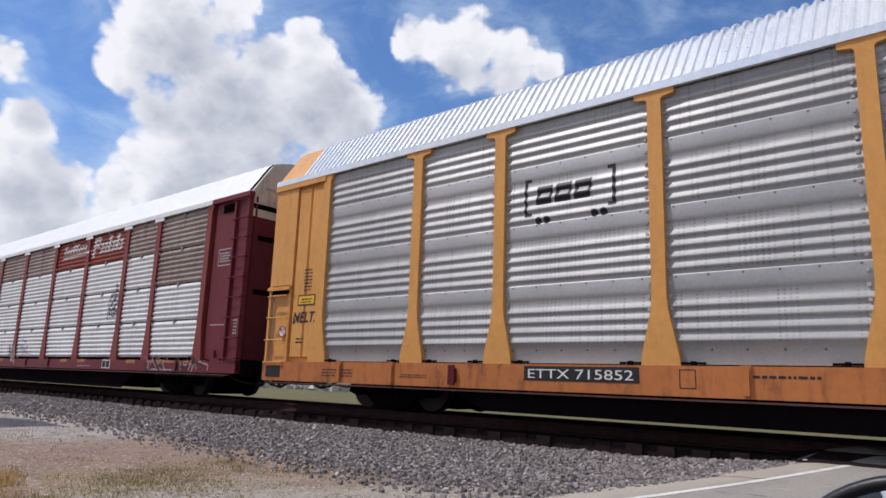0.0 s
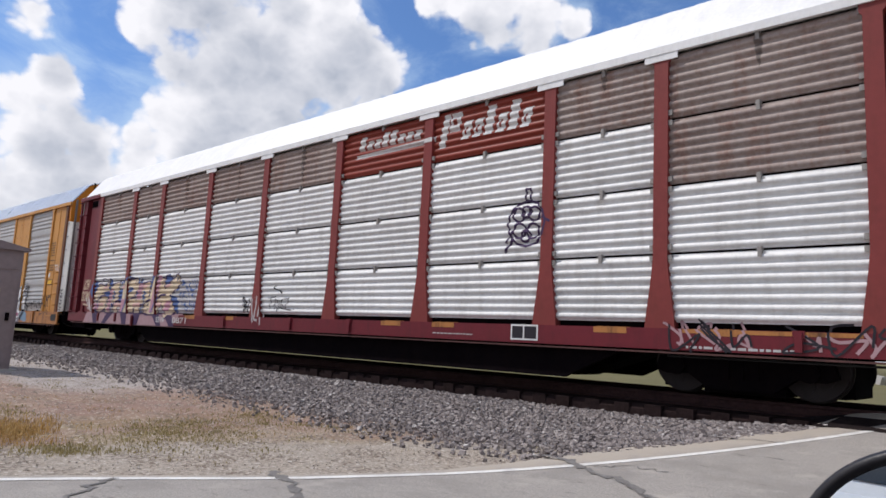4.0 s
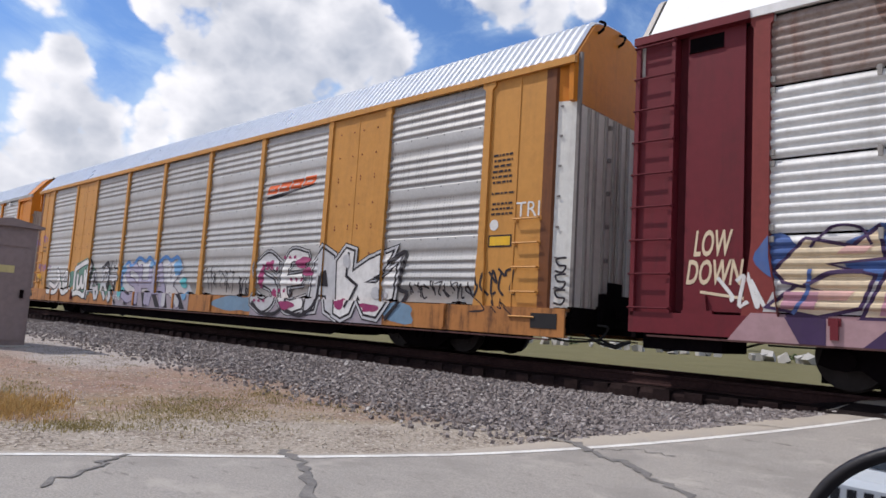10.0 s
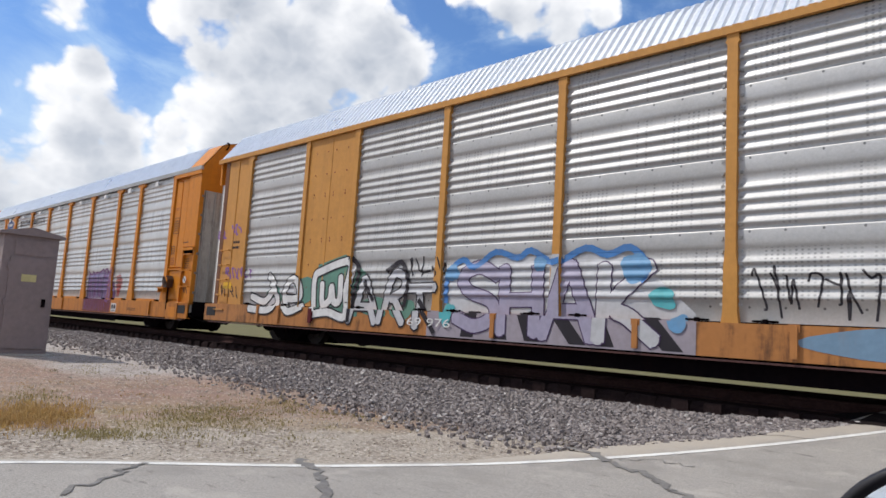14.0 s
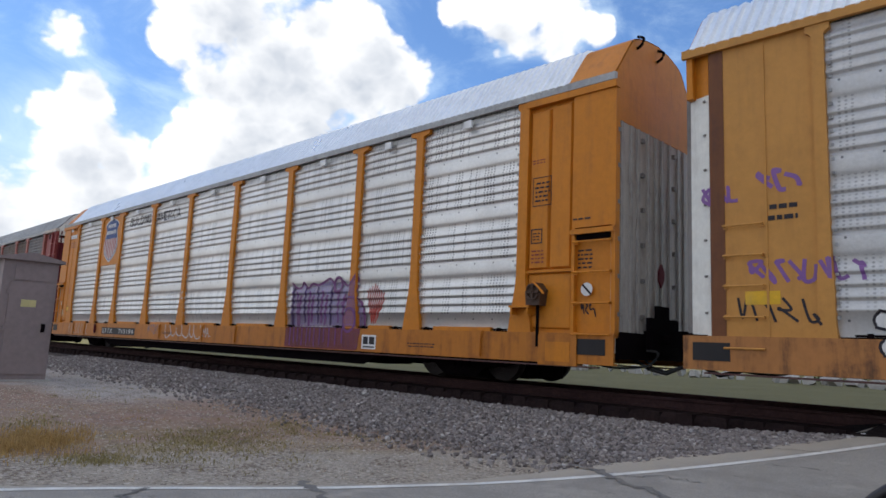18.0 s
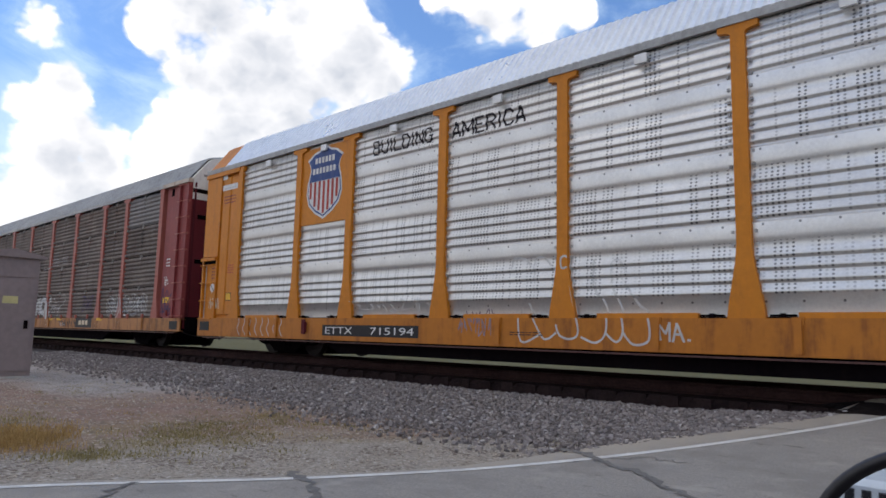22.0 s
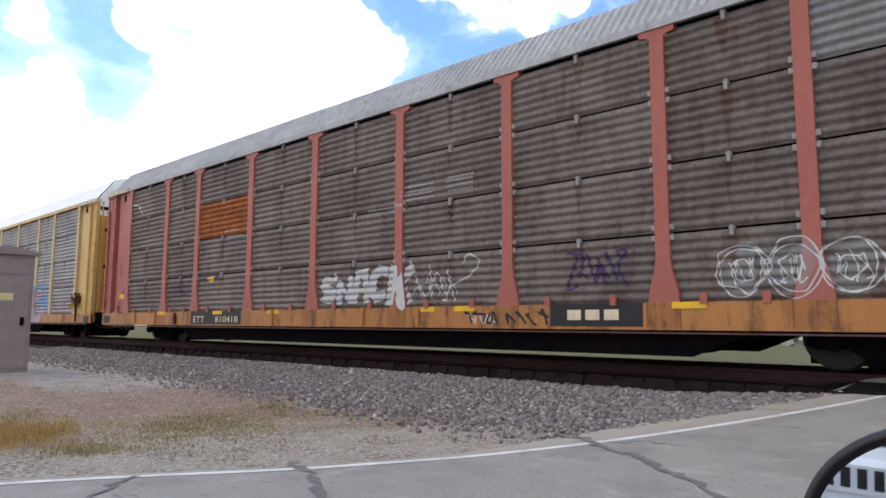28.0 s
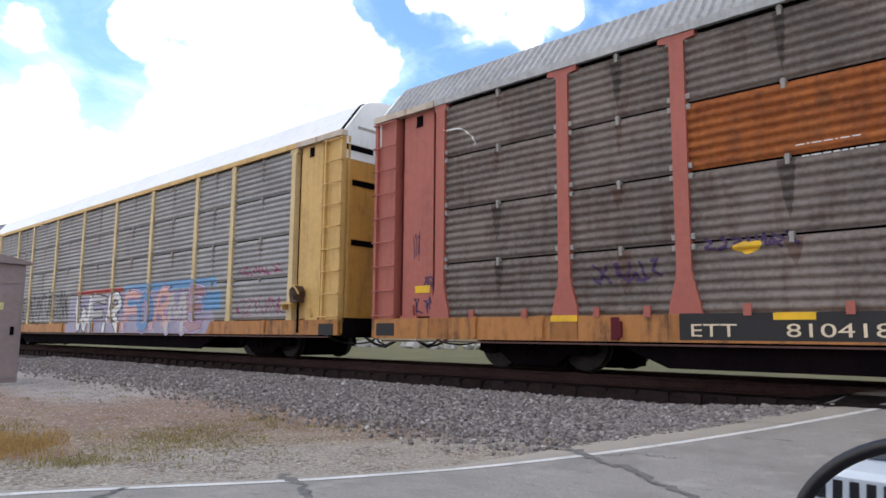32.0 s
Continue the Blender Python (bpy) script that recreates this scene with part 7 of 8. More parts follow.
# dark seams on the sill beside the posts
for i in range(10):
    for e in (-0.25, 0.25):
        decal(4, "grime_run", [rect(POSTS[i] + e - 0.012, 0.52, POSTS[i] + e + 0.012, 0.89)], GRIME_RUN, 0.003)
    decal(4, "rust_run", [rect(POSTS[i] - 0.24, 0.52, POSTS[i] + 0.24, 0.88)], RUST_FILM, 0.002)
# black loops on the slanting door leaf
for z in (1.55, 1.28, 1.02):
    decal(2, "tag", brush(smooth([(13.56, z + 0.18), (13.38, z + 0.16), (13.42, z + 0.06), (13.56, z + 0.04), (13.50, z - 0.06), (13.36, z - 0.04)]), 0.035), BLACK, 0.0, level=1.452)

# sandy car with the long coloured graffiti
decal(5, "graffiti_ground", [[(-2.5, 0.56), (8.0, 0.56), (8.3, 1.0), (7.6, 1.8), (2.0, 1.9), (-2.4, 1.8)]], GREY_MAUVE, 0.004)
decal(5, "graffiti_stripe", [rect(-1.5, 1.92, 2.3, 2.05)], RED, 0.007)
decal(5, "graffiti_stripe", [rect(2.4, 1.85, 8.3, 2.1), rect(2.3, 1.2, 3.6, 1.6), rect(7.6, 1.2, 8.6, 1.7)], SKYBLUE, 0.007)
bubble(5, "WFR", -1.6, 0.70, 3.8, 1.05, 0.24, [WHITE, FADED, WHITE], BLACK, None, 0.010, 0.045)
bubble(5, "FORME", 2.5, 0.70, 5.2, 1.05, 0.22, [PEACH, SKYBLUE, PEACH, FADED, LILAC], PURPLE, WHITE, 0.010, 0.030)
decal(5, "tag", scrawl(9.3, 1.0, 11.5, 1.5, 8, 0.03, 111) + scrawl(9.4, 2.0, 11.4, 2.3, 8, 0.03, 112), MAGENTA)
decal(5, "tag", scrawl(-6.5, 0.9, -2.6, 2.2, 12, 0.06, 113) + scrawl(-9.0, 1.0, -6.6, 2.0, 8, 0.05, 114), BLACK)


# ---- fittings at the ends of the cars ----
def hand_brake(k, e, z):
    """The brake gear on an end plate: housing, wheel, lever, chain rod and a step."""
    car, st = TRAIN[k], STYLES[k]
    housing = kept("brake_housing", lambda: Shape().prism([(-0.15, -0.16), (0.12, -0.16), (0.16, 0.10), (0.06, 0.22), (-0.10, 0.20), (-0.17, 0.05)], -0.20, 0.0).mesh("brake_housing", BRAKE_BROWN))
    part("brake_housing", housing, car, pose(e * 12.2, -FACE_END - 0.002, z))
    part("brake_wheel", kept("brake_wheel", lambda: Shape().tube([(0.13 * math.cos(a * 0.5236), 0, 0.13 * math.sin(a * 0.5236)) for a in range(13)], 0.018).box(-0.12, 0.12, -0.012, 0.012, -0.015, 0.015)
                              .box(-0.015, 0.015, -0.012, 0.012, -0.12, 0.12).mesh("brake_wheel", BRAKE_BROWN)), car, pose(e * 12.2, -FACE_END - 0.23, z + 0.06))
    part("brake_lever", kept((k, "lever"), lambda: Shape().tube([(-0.06, 0, 0.24), (0.10, -0.02, 0.12), (0.20, -0.03, 0.02)], 0.02).mesh("lever", st["end_mat"])), car, pose(e * 12.25, -FACE_END - 0.22, z))
    part("brake_rod", kept("rod", lambda: Shape().box(-0.02, 0.02, -0.02, 0.02, -0.75, 0.0).mesh("rod", IRON)), car, pose(e * 12.22, -FACE_END - 0.09, z - 0.1))
    part("brake_step", kept((k, "step"), lambda: Shape().box(-0.26, 0.18, -0.22, 0.0, -0.02, 0.02).box(-0.24, -0.20, -0.2, 0.0, -0.14, -0.02).box(0.10, 0.14, -0.2, 0.0, -0.14, -0.02).mesh("step", st["end_mat"])), car, pose(e * 11.95, -FACE_END - 0.002, z - 0.18))


hand_brake(3, 1, 1.50)
hand_brake(5, 1, 1.45)
# jacking pad on the end of the bright yellow car
part("jacking_pad", Shape().box(12.25, 13.0, -1.60, -1.40, 0.36, 0.86).mesh("jacking_pad", SILL_AMBER), TRAIN[3])
part("jacking_pad_plate", Shape().box(12.40, 12.88, -1.606, -1.60, 0.42, 0.74).mesh("jacking_pad_plate", YELLOW), TRAIN[3])
for k in (0, 2, 3, 4, 5):
    for e in (-1, 1):
        pocket = kept("pocket", lambda: Shape().box(-0.26, 0.26, -1.574, -1.56, 0.55, 0.80).mesh("pocket", BOARD))
        part("sill_pocket", pocket, TRAIN[k], pose(e * 13.25, -0.004, 0))
for k in (3,):
    bolt = kept("eave_tag", lambda: Shape().box(-0.10, 0.10, -1.585, -1.54, 4.82, 4.97).mesh("eave_tag", ROOF_WHITE))
    for i in range(9):
        part("eave_tag", bolt, TRAIN[k], pose((POSTS[i] + POSTS[i + 1]) / 2, 0, 0))
# tabs along the sills that hold the panels
for k in (4,):
    tab_mesh = kept((k, "sill_tab"), lambda: Shape().box(-0.05, 0.05, -1.60, -1.55, 0.86, 1.02).mesh("sill_tab", STYLES[k]["post_mat"]))
    for i in range(9):
        for f in (0.3, 0.72):
            part("sill_tab", tab_mesh, TRAIN[k], pose(POSTS[i] + f * (POSTS[i + 1] - POSTS[i]), 0, 0))
def bolt_row():
    s = Shape()
    for i in range(21):
        s.box(-0.03, 0.01, -0.03, 0.0, 1.12 + 0.185 * i, 1.165 + 0.185 * i)
    return s


# ledges along the sill, hooks at the post feet, bolts beside the posts
for k in (0, 2, 3):
    bolts = kept((k, "bolts"), lambda: bolt_row().mesh("bolt_strip", ROOF_GREY))
    hook = kept("foot_hook", lambda: Shape().box(-0.16, 0.16, -0.05, 0.0, -0.014, 0.014).box(-0.03, 0.03, -0.06, 0.0, -0.03, 0.03).mesh("foot_hook", IRON))
    half = STYLES[k]["post"][0] / 2
    for i, x in enumerate(POSTS):
        for side in (-1, 1):
            if 0 <= i + (side - 1) // 2 < 9 and not (k == 2 and i + (side - 1) // 2 in (1, 7)):
                tagged(part("bolt_strip", bolts, TRAIN[k], pose(x + side * (half + 0.055), -FACE_PANEL, 0)), kind="stuff")
                part("foot_hook", hook, TRAIN[k], pose(x + side * 0.46, -FACE_PANEL - 0.04, FLOOR + 0.035))
for i in (0, 2, 3, 4, 5, 7, 8):
    wide = POSTS[i + 1] - POSTS[i] - 1.3
    ledge = kept(("ledge", round(wide, 2)), lambda: Shape().box(-wide / 2, wide / 2, -1.56, -1.47, FLOOR, FLOOR + 0.075).mesh("sill_ledge", YELLOW))
    part("sill_ledge", ledge, TRAIN[3], pose((POSTS[i] + POSTS[i + 1]) / 2, 0, 0))
# small brackets on the sills
for k in range(6):
    bracket = kept((k, "sill_bracket"), lambda: Shape().box(-0.045, 0.045, -1.615, -1.56, STYLES[k]["sill"] + 0.04, 0.88).box(-0.07, 0.07, -1.60, -1.56, 0.80, 0.90).mesh("sill_bracket", STYLES[k]["sill_mat"]))
    rr = random.Random(60 + k)
    for x in (-10.9, -9.55, -2.95, 0.2, 2.3, 10.8):
        part("sill_bracket", bracket, TRAIN[k], pose(x + rr.uniform(-0.25, 0.25), 0, 0))
    part("sill_stop", kept("sill_stop", lambda: Shape().box(-0.13, 0.0, -1.60, -1.56, 0.52, 0.86).box(0.0, 0.05, -1.64, -1.56, 0.56, 0.80).mesh("sill_stop", MAROON_DARK)), TRAIN[k], pose(-8.2 + rr.uniform(-0.3, 0.3), 0, 0))
# bolts on the plain panels
def panel_bolts():
    s = Shape()
    for x in (-0.62, -0.16, 0.16, 0.62):
        for z in (1.35, 1.9, 2.45, 2.52, 3.0, 3.55, 3.62, 4.1, 4.65):
            s.box(x - 0.013, x + 0.013, -0.058, -0.045, z, z + 0.026)
    return s


for i in (1, 7):
    tagged(part("bolt_strip", kept("panel_bolts", lambda: panel_bolts().mesh("bolt_strip", RUST_RED)), TRAIN[2], pose((POSTS[i] + POSTS[i + 1]) / 2, -FACE_PANEL, 0)), kind="stuff")
# rods and hoses under the sills, and the hooks at the ends
for k in range(6):
    for e in (-1, 1):
        loop = kept("hose_loop", lambda: Shape().tube(smooth3([(12.5, -1.0, 0.55), (12.9, -0.95, 0.42), (13.3, -0.8, 0.36), (13.75, -0.65, 0.42), (13.9, -0.6, 0.62), (13.7, -0.6, 0.66)]), 0.022)
                    .tube([(9.0, -1.15, 0.50), (12.5, -1.1, 0.50)], 0.018).mesh("hose_loop", RUBBER))
        part("brake_pipe", loop, TRAIN[k], Matrix.Rotation(math.pi, 4, "Z") if e < 0 else None)

# ---- the equipment cabinet by the track ----
CABINET = material("dusty grey steel cabinet", (0.255, 0.200, 0.198), (0.20, 0.158, 0.155), 0.6, 0.0, 9.0, 0.8, 0.1, (0.22, 0.18, 0.17), 0.45)
CONCRETE = material("rough concrete base", (0.42, 0.40, 0.37), rough=0.9)
CX, CY, CZ = -15.15, -7.08, -0.47
cabinet = thing("equipment_cabinet", None, "grey steel trackside equipment cabinet with a low gable roof", "cabinet", pose(CX, CY, CZ))
part("body", Shape().box(-1.35, 0.0, -0.5, 0.46, 0.06, 2.36).mesh("body", CABINET), cabinet)
part("roof", Shape().prism([(-0.60, 2.36), (0.56, 2.36), (0.56, 2.41), (-0.02, 2.53), (-0.60, 2.41)], -1.43, 0.08, "x").mesh("roof", CABINET), cabinet)
cdoor = part("door", Shape().box(0.0, 0.03, -0.36, 0.40, 0.16, 1.92).mesh("door", CABINET), cabinet)
part("handle", Shape().box(0.03, 0.07, 0.26, 0.32, 0.98, 1.14).mesh("handle", IRON), cdoor)
part("notice", Shape().box(0.03, 0.034, -0.14, 0.12, 1.46, 1.60).mesh("notice", spray("pale yellow notice", (0.62, 0.55, 0.26))), cdoor, None, "pale yellow notice plate")
part("vent_panel", Shape().box(0.0, 0.018, -0.30, 0.34, 1.98, 2.28).mesh("vent_panel", CABINET), cabinet)
for z in (0.35, 1.0, 1.7):
    part("hinge", Shape().box(0.0, 0.05, -0.40, -0.36, z, z + 0.1).mesh("hinge", CABINET), cabinet)
part("base", Shape().box(-1.45, 0.12, -0.6, 0.56, -0.25, 0.06).mesh("base", CONCRETE), cabinet)

# ---- stones and weeds ----
STONE = bpy.data.materials.new("crushed stone")
STONE.use_nodes = True
sn = Nodes(STONE.node_tree)
isle = sn.add("ShaderNodeNewGeometry").outputs["Random Per Island"]
spl = sn.noise(sn.add("ShaderNodeTexCoord").outputs["Object"], 45.0, 3.0, 0.6)
tone = sn.mix(sn.ramp(isle, 0.0, 1.0, smooth=False), (0.105, 0.088, 0.086), (0.37, 0.33, 0.315))
tone = sn.mix(sn.ramp(isle, 0.945, 0.96), tone, (0.50, 0.47, 0.45))
tone = sn.mix(sn.math("MULTIPLY", spl, 0.5), tone, (0.16, 0.13, 0.12))
sb = sn.add("ShaderNodeBsdfPrincipled", {"Base Color": tone, "Roughness": 0.9})
sn.tree.links.new(sb.outputs[0], sn.add("ShaderNodeOutputMaterial").inputs[0])


SAND_STONE = material("pale loose gravel", (0.54, 0.47, 0.40), (0.30, 0.255, 0.21), 0.95, 0.0, 9.0, 6.0)


def stones(spots, seed, mat=None):
    """Broken stones: each a small box with its corners shifted."""
    r = np.random.RandomState(seed)
    n = len(spots)
    cube = np.array([(x, y, z) for x in (-1, 1) for y in (-1, 1) for z in (-1, 1)], float)
    quad = np.array([(0, 1, 3, 2), (4, 6, 7, 5), (0, 4, 5, 1), (2, 3, 7, 6), (0, 2, 6, 4), (1, 5, 7, 3)])
    size = np.array([s for x, y, z, s in spots])
    v = cube[None] * r.uniform(0.45, 1.0, (n, 8, 3)) * (size[:, None, None] * r.uniform(0.6, 1.1, (n, 1, 3)))
    a, b = r.uniform(0, 6.28, n), r.uniform(-0.8, 0.8, n)
    ca, sa, cb, sb_ = np.cos(a), np.sin(a), np.cos(b), np.sin(b)
    x, y, z = v[..., 0], v[..., 1], v[..., 2]
    y, z = y * cb[:, None] - z * sb_[:, None], y * sb_[:, None] + z * cb[:, None]
    x, y = x * ca[:, None] - y * sa[:, None], x * sa[:, None] + y * ca[:, None]
    p = np.stack([x, y, z], 2) + np.array([(px, py, pz) for px, py, pz, s in spots])[:, None]
    me = bpy.data.meshes.new("stones")
    me.from_pydata(p.reshape(-1, 3).tolist(), [], (quad[None] + 8 * np.arange(n)[:, None, None]).reshape(-1, 4).tolist())
    me.materials.append(mat or STONE)
    return me


r = random.Random(5)
spots = []
while len(spots) < 34000:
    x = -2.0 - 27.0 * r.random() ** 1.7
    y = -1.50 - 4.4 * r.random() + r.gauss(0.0, 0.04)
    if across(x, y) > -0.45:
        continue
    if y < -3.5 and r.random() < ((-3.5 - y) / 2.2) ** 0.6:
        continue
    s = r.uniform(0.015, 0.036) + (0.012 if r.random() < 0.05 else 0.0)
    spots.append((x, y, land_z(x, y) + s * 0.45, s))
thing("ballast_stones", stones(spots, 1), "grey crushed ballast stones beside the rails", "gravel", kind="stuff")
spots = []
while len(spots) < 5200:
    x, y = -3.0 - 15.0 * r.random() ** 1.3, -4.2 - 6.5 * r.random()
    a = across(x, y)
    if a > -0.55 or (a < -1.2 and r.random() < 0.55):
        continue
    s = r.uniform(0.004, 0.013)
    spots.append((x, y, land_z(x, y) + s * 0.2, s))
thing("loose_gravel", stones(spots, 2, SAND_STONE), "loose pale gravel on the road shoulder and dirt", "gravel", kind="stuff")


def blades(spots, seed, name, low, high):
    """Thin bent blades of grass, three corners each, in tufts."""
    rr = random.Random(seed)
    s = Shape()
    for x, y, h, n in spots:
        z = land_z(x, y) - 0.01
        for _ in range(n):
            a, lean, hh = rr.uniform(0, 6.28), rr.uniform(0.1, 0.75), h * rr.uniform(0.35, 0.9)
            bx, by = x + rr.gauss(0, 0.07), y + rr.gauss(0, 0.07)
            w_ = rr.uniform(0.002, 0.005)
            dx, dy = math.cos(a), math.sin(a)
            px, py = -dy * w_, dx * w_
            m1 = (bx + dx * lean * hh * 0.4, by + dy * lean * hh * 0.4, z + hh * 0.62)
            tip = (bx + dx * lean * hh, by + dy * lean * hh, z + hh * (1 - 0.3 * lean))
            s.put([(bx - px, by - py, z), (bx + px, by + py, z), (m1[0] + px, m1[1] + py, m1[2]), (m1[0] - px, m1[1] - py, m1[2]), tip], [(0, 1, 2, 3), (3, 2, 4)])
    me = bpy.data.meshes.new(name)
    me.from_pydata(s.v, [], s.f)
    g_ = bpy.data.materials.new(name)
    g_.use_nodes = True
    n_ = Nodes(g_.node_tree)
    isl = n_.add("ShaderNodeNewGeometry").outputs["Random Per Island"]
    b_ = n_.add("ShaderNodeBsdfPrincipled", {"Base Color": n_.mix(isl, low, high), "Roughness": 0.8})
    thin_ = n_.add("ShaderNodeBsdfTranslucent", {"Color": n_.mix(isl, low, high)})
    both_ = n_.add("ShaderNodeMixShader", {0: 0.45, 1: b_.outputs[0], 2: thin_.outputs[0]})
    n_.tree.links.new(both_.outputs[0], n_.add("ShaderNodeOutputMaterial").inputs[0])
    me.materials.append(g_)
    return me


def strip(count, a0, a1, s0, s1, h0, h1, n, seed, clump):
    rr, out = random.Random(seed), []
    while len(out) < count:
        p = ROAD_AT + ROAD_WAY * rr.uniform(s0, s1) + ROAD_RIGHT * rr.uniform(a0, a1)
        if noise.noise((p.x * 0.9, p.y * 0.9, seed)) < clump or p.y > -3.6:
            continue
        out.append((p.x, p.y, rr.uniform(h0, h1), n))
    return out


def patch(a, s, ra, rs, count, h0, h1, n, seed):
    """Tufts thrown about one spot beside the road."""
    rr, out = random.Random(seed), []
    for _ in range(count):
        p = ROAD_AT + ROAD_WAY * (s + rr.gauss(0, rs)) + ROAD_RIGHT * (a + rr.gauss(0, ra))
        out.append((p.x, p.y, rr.uniform(h0, h1), n))
    return out


tufts = []
for i, spot in enumerate([(-2.40, -7.35, 0.42, 0.30, 330, 0.04, 0.13), (-1.75, -7.75, 0.20, 0.22, 100, 0.03, 0.09), (-3.40, -6.95, 0.42, 0.26, 190, 0.03, 0.11), (-2.60, -6.70, 0.40, 0.32, 130, 0.03, 0.08), (-4.00, -6.20, 0.26, 0.16, 100, 0.05, 0.13),
                          (-3.10, -5.65, 0.26, 0.22, 90, 0.04, 0.11), (-1.80, -6.50, 0.28, 0.28, 50, 0.03, 0.08), (-7.60, -8.90, 0.60, 0.40, 80, 0.03, 0.10), (-1.55, -8.25, 0.13, 0.16, 110, 0.06, 0.15), (-1.30, -2.80, 0.20, 0.40, 60, 0.03, 0.08),
                          (-2.60, -4.80, 0.40, 0.40, 50, 0.03, 0.09), (-5.00, -7.00, 0.60, 0.90, 60, 0.02, 0.07), (-3.85, -9.20, 0.35, 0.20, 80, 0.05, 0.13)]):
    a, b, ra, rs, count, h0, h1 = spot
    tufts += patch(a, b, 1.3 * ra, 1.25 * rs, int(0.8 * count), 0.7 * h0, 0.62 * h1, 10, 30 + i)
thing("weeds", blades(tufts, 6, "weeds", (0.20, 0.165, 0.07), (0.37, 0.30, 0.135)), "low olive and yellow weeds along the road shoulder", "weeds", kind="stuff")
tufts = patch(-2.60, -9.05, 0.40, 0.28, 430, 0.05, 0.145, 12, 50) + strip(420, -7.0, -2.0, -16.0, -3.0, 0.02, 0.06, 8, 8, -0.1)
thing("dry_grass", blades(tufts, 7, "dry_grass", (0.33, 0.20, 0.07), (0.52, 0.35, 0.14)), "ochre dry grass on dirt beside the road", "grass", kind="stuff")

# cracks sealed with tar
TAR = material("crumbled asphalt in road cracks", (0.125, 0.117, 0.112), (0.21, 0.198, 0.188), 0.95, 0.0, 30.0, 6.0, 0.4)


def crack(pts, w_, seed):
    rr = random.Random(seed)
    line = []
    for (x0, y0), (x1, y1) in zip(pts, pts[1:]):
        for i in range(6):
            line.append((x0 + (x1 - x0) * i / 6 + rr.gauss(0, 0.03), y0 + (y1 - y0) * i / 6 + rr.gauss(0, 0.03)))
    line.append(pts[-1])
    s = Shape()
    n = len(line)
    verts = []
    for i, (x, y) in enumerate(line):
        d = Vector(line[min(i + 1, n - 1)]) - Vector(line[max(i - 1, 0)])
        q = Vector((-d.y, d.x)).normalized() * w_ * rr.uniform(0.25, 1.25)
        for sgn in (-1, 1):
            verts.append((x + sgn * q.x, y + sgn * q.y, road_z(y) + 0.006))
    return s.put(verts, [(2 * i, 2 * i + 2, 2 * i + 3, 2 * i + 1) for i in range(n - 1)]).mesh("crack", TAR)


for i, (pts, w_) in enumerate([([(-3.91, -5.0), (-3.6, -5.03), (-3.12, -5.36), (-2.82, -5.40), (-2.59, -5.68), (-2.21, -5.85), (-1.6, -6.4)], 0.045), ([(-4.87, -7.55), (-4.55, -7.64), (-4.08, -7.89), (-3.6, -8.2), (-3.0, -8.6)], 0.05),
                               ([(-5.15, -8.7), (-4.96, -8.86), (-4.72, -9.11), (-4.4, -9.5)], 0.022), ([(-3.14, -2.9), (-2.8, -2.8), (-2.3, -2.7)], 0.012), ([(-3.3, -5.1), (-3.1, -4.85), (-2.7, -4.8)], 0.012)]):
    thing("road_crack", crack(pts, w_, i), "dark sealed crack across the asphalt", "crack", kind="structure")

# ---- beyond the track ----
LEAF = bpy.data.materials.new("leaves")
LEAF.use_nodes = True
ln_ = Nodes(LEAF.node_tree)
lb = ln_.add("ShaderNodeBsdfPrincipled", {"Base Color": ln_.mix(ln_.add("ShaderNodeNewGeometry").outputs["Random Per Island"], (0.025, 0.045, 0.015), (0.085, 0.12, 0.04)), "Roughness": 0.7})
ln_.tree.links.new(lb.outputs[0], ln_.add("ShaderNodeOutputMaterial").inputs[0])
BARK = material("brown bark", (0.09, 0.07, 0.05), rough=0.9)


def tree(x, y, h, seed):
    rr = random.Random(seed)
    t_ = thing("tree", None, "leafy green broad tree far beyond the tracks", "tree", pose(x, y, land_z(x, y)), "trees beyond the tracks")
    s = Shape()
    s.tube([(0, 0, -0.2), (0.05, 0, h * 0.25), (0.0, 0.1, h * 0.6)], h * 0.03, 8)
    clumps = []
    for i in range(9):
        a, z = rr.uniform(0, 6.28), h * rr.uniform(0.35, 0.9)
        rad = h * rr.uniform(0.12, 0.32)
        c = (rad * math.cos(a), rad * math.sin(a), z)
        s.tube([(0, 0, h * 0.25), (c[0] * 0.6, c[1] * 0.6, z * 0.8), c], h * 0.012, 5)
        clumps.append((c, h * rr.uniform(0.12, 0.2)))
    part("trunk", s.mesh("trunk", BARK), t_)
    c_ = Shape()
    for (cx, cy, cz), cr in clumps:
        for _ in range(110):
            d = Vector((rr.gauss(0, 1), rr.gauss(0, 1), rr.gauss(0, 0.8))).normalized() * cr * rr.uniform(0.5, 1.1)
            p = Vector((cx, cy, cz)) + d
            u_ = Vector((rr.gauss(0, 1), rr.gauss(0, 1), rr.gauss(0, 1))).normalized() * h * 0.028
            v_ = u_.cross(Vector((rr.gauss(0, 1), rr.gauss(0, 1), rr.gauss(0, 1)))).normalized() * h * 0.02
            c_.put([p - u_, p + v_, p + u_, p - v_], [(0, 1, 2, 3)])
    me = bpy.data.meshes.new("crown")
    me.from_pydata(c_.v, [], c_.f)
    me.materials.append(LEAF)
    part("crown", me, t_)


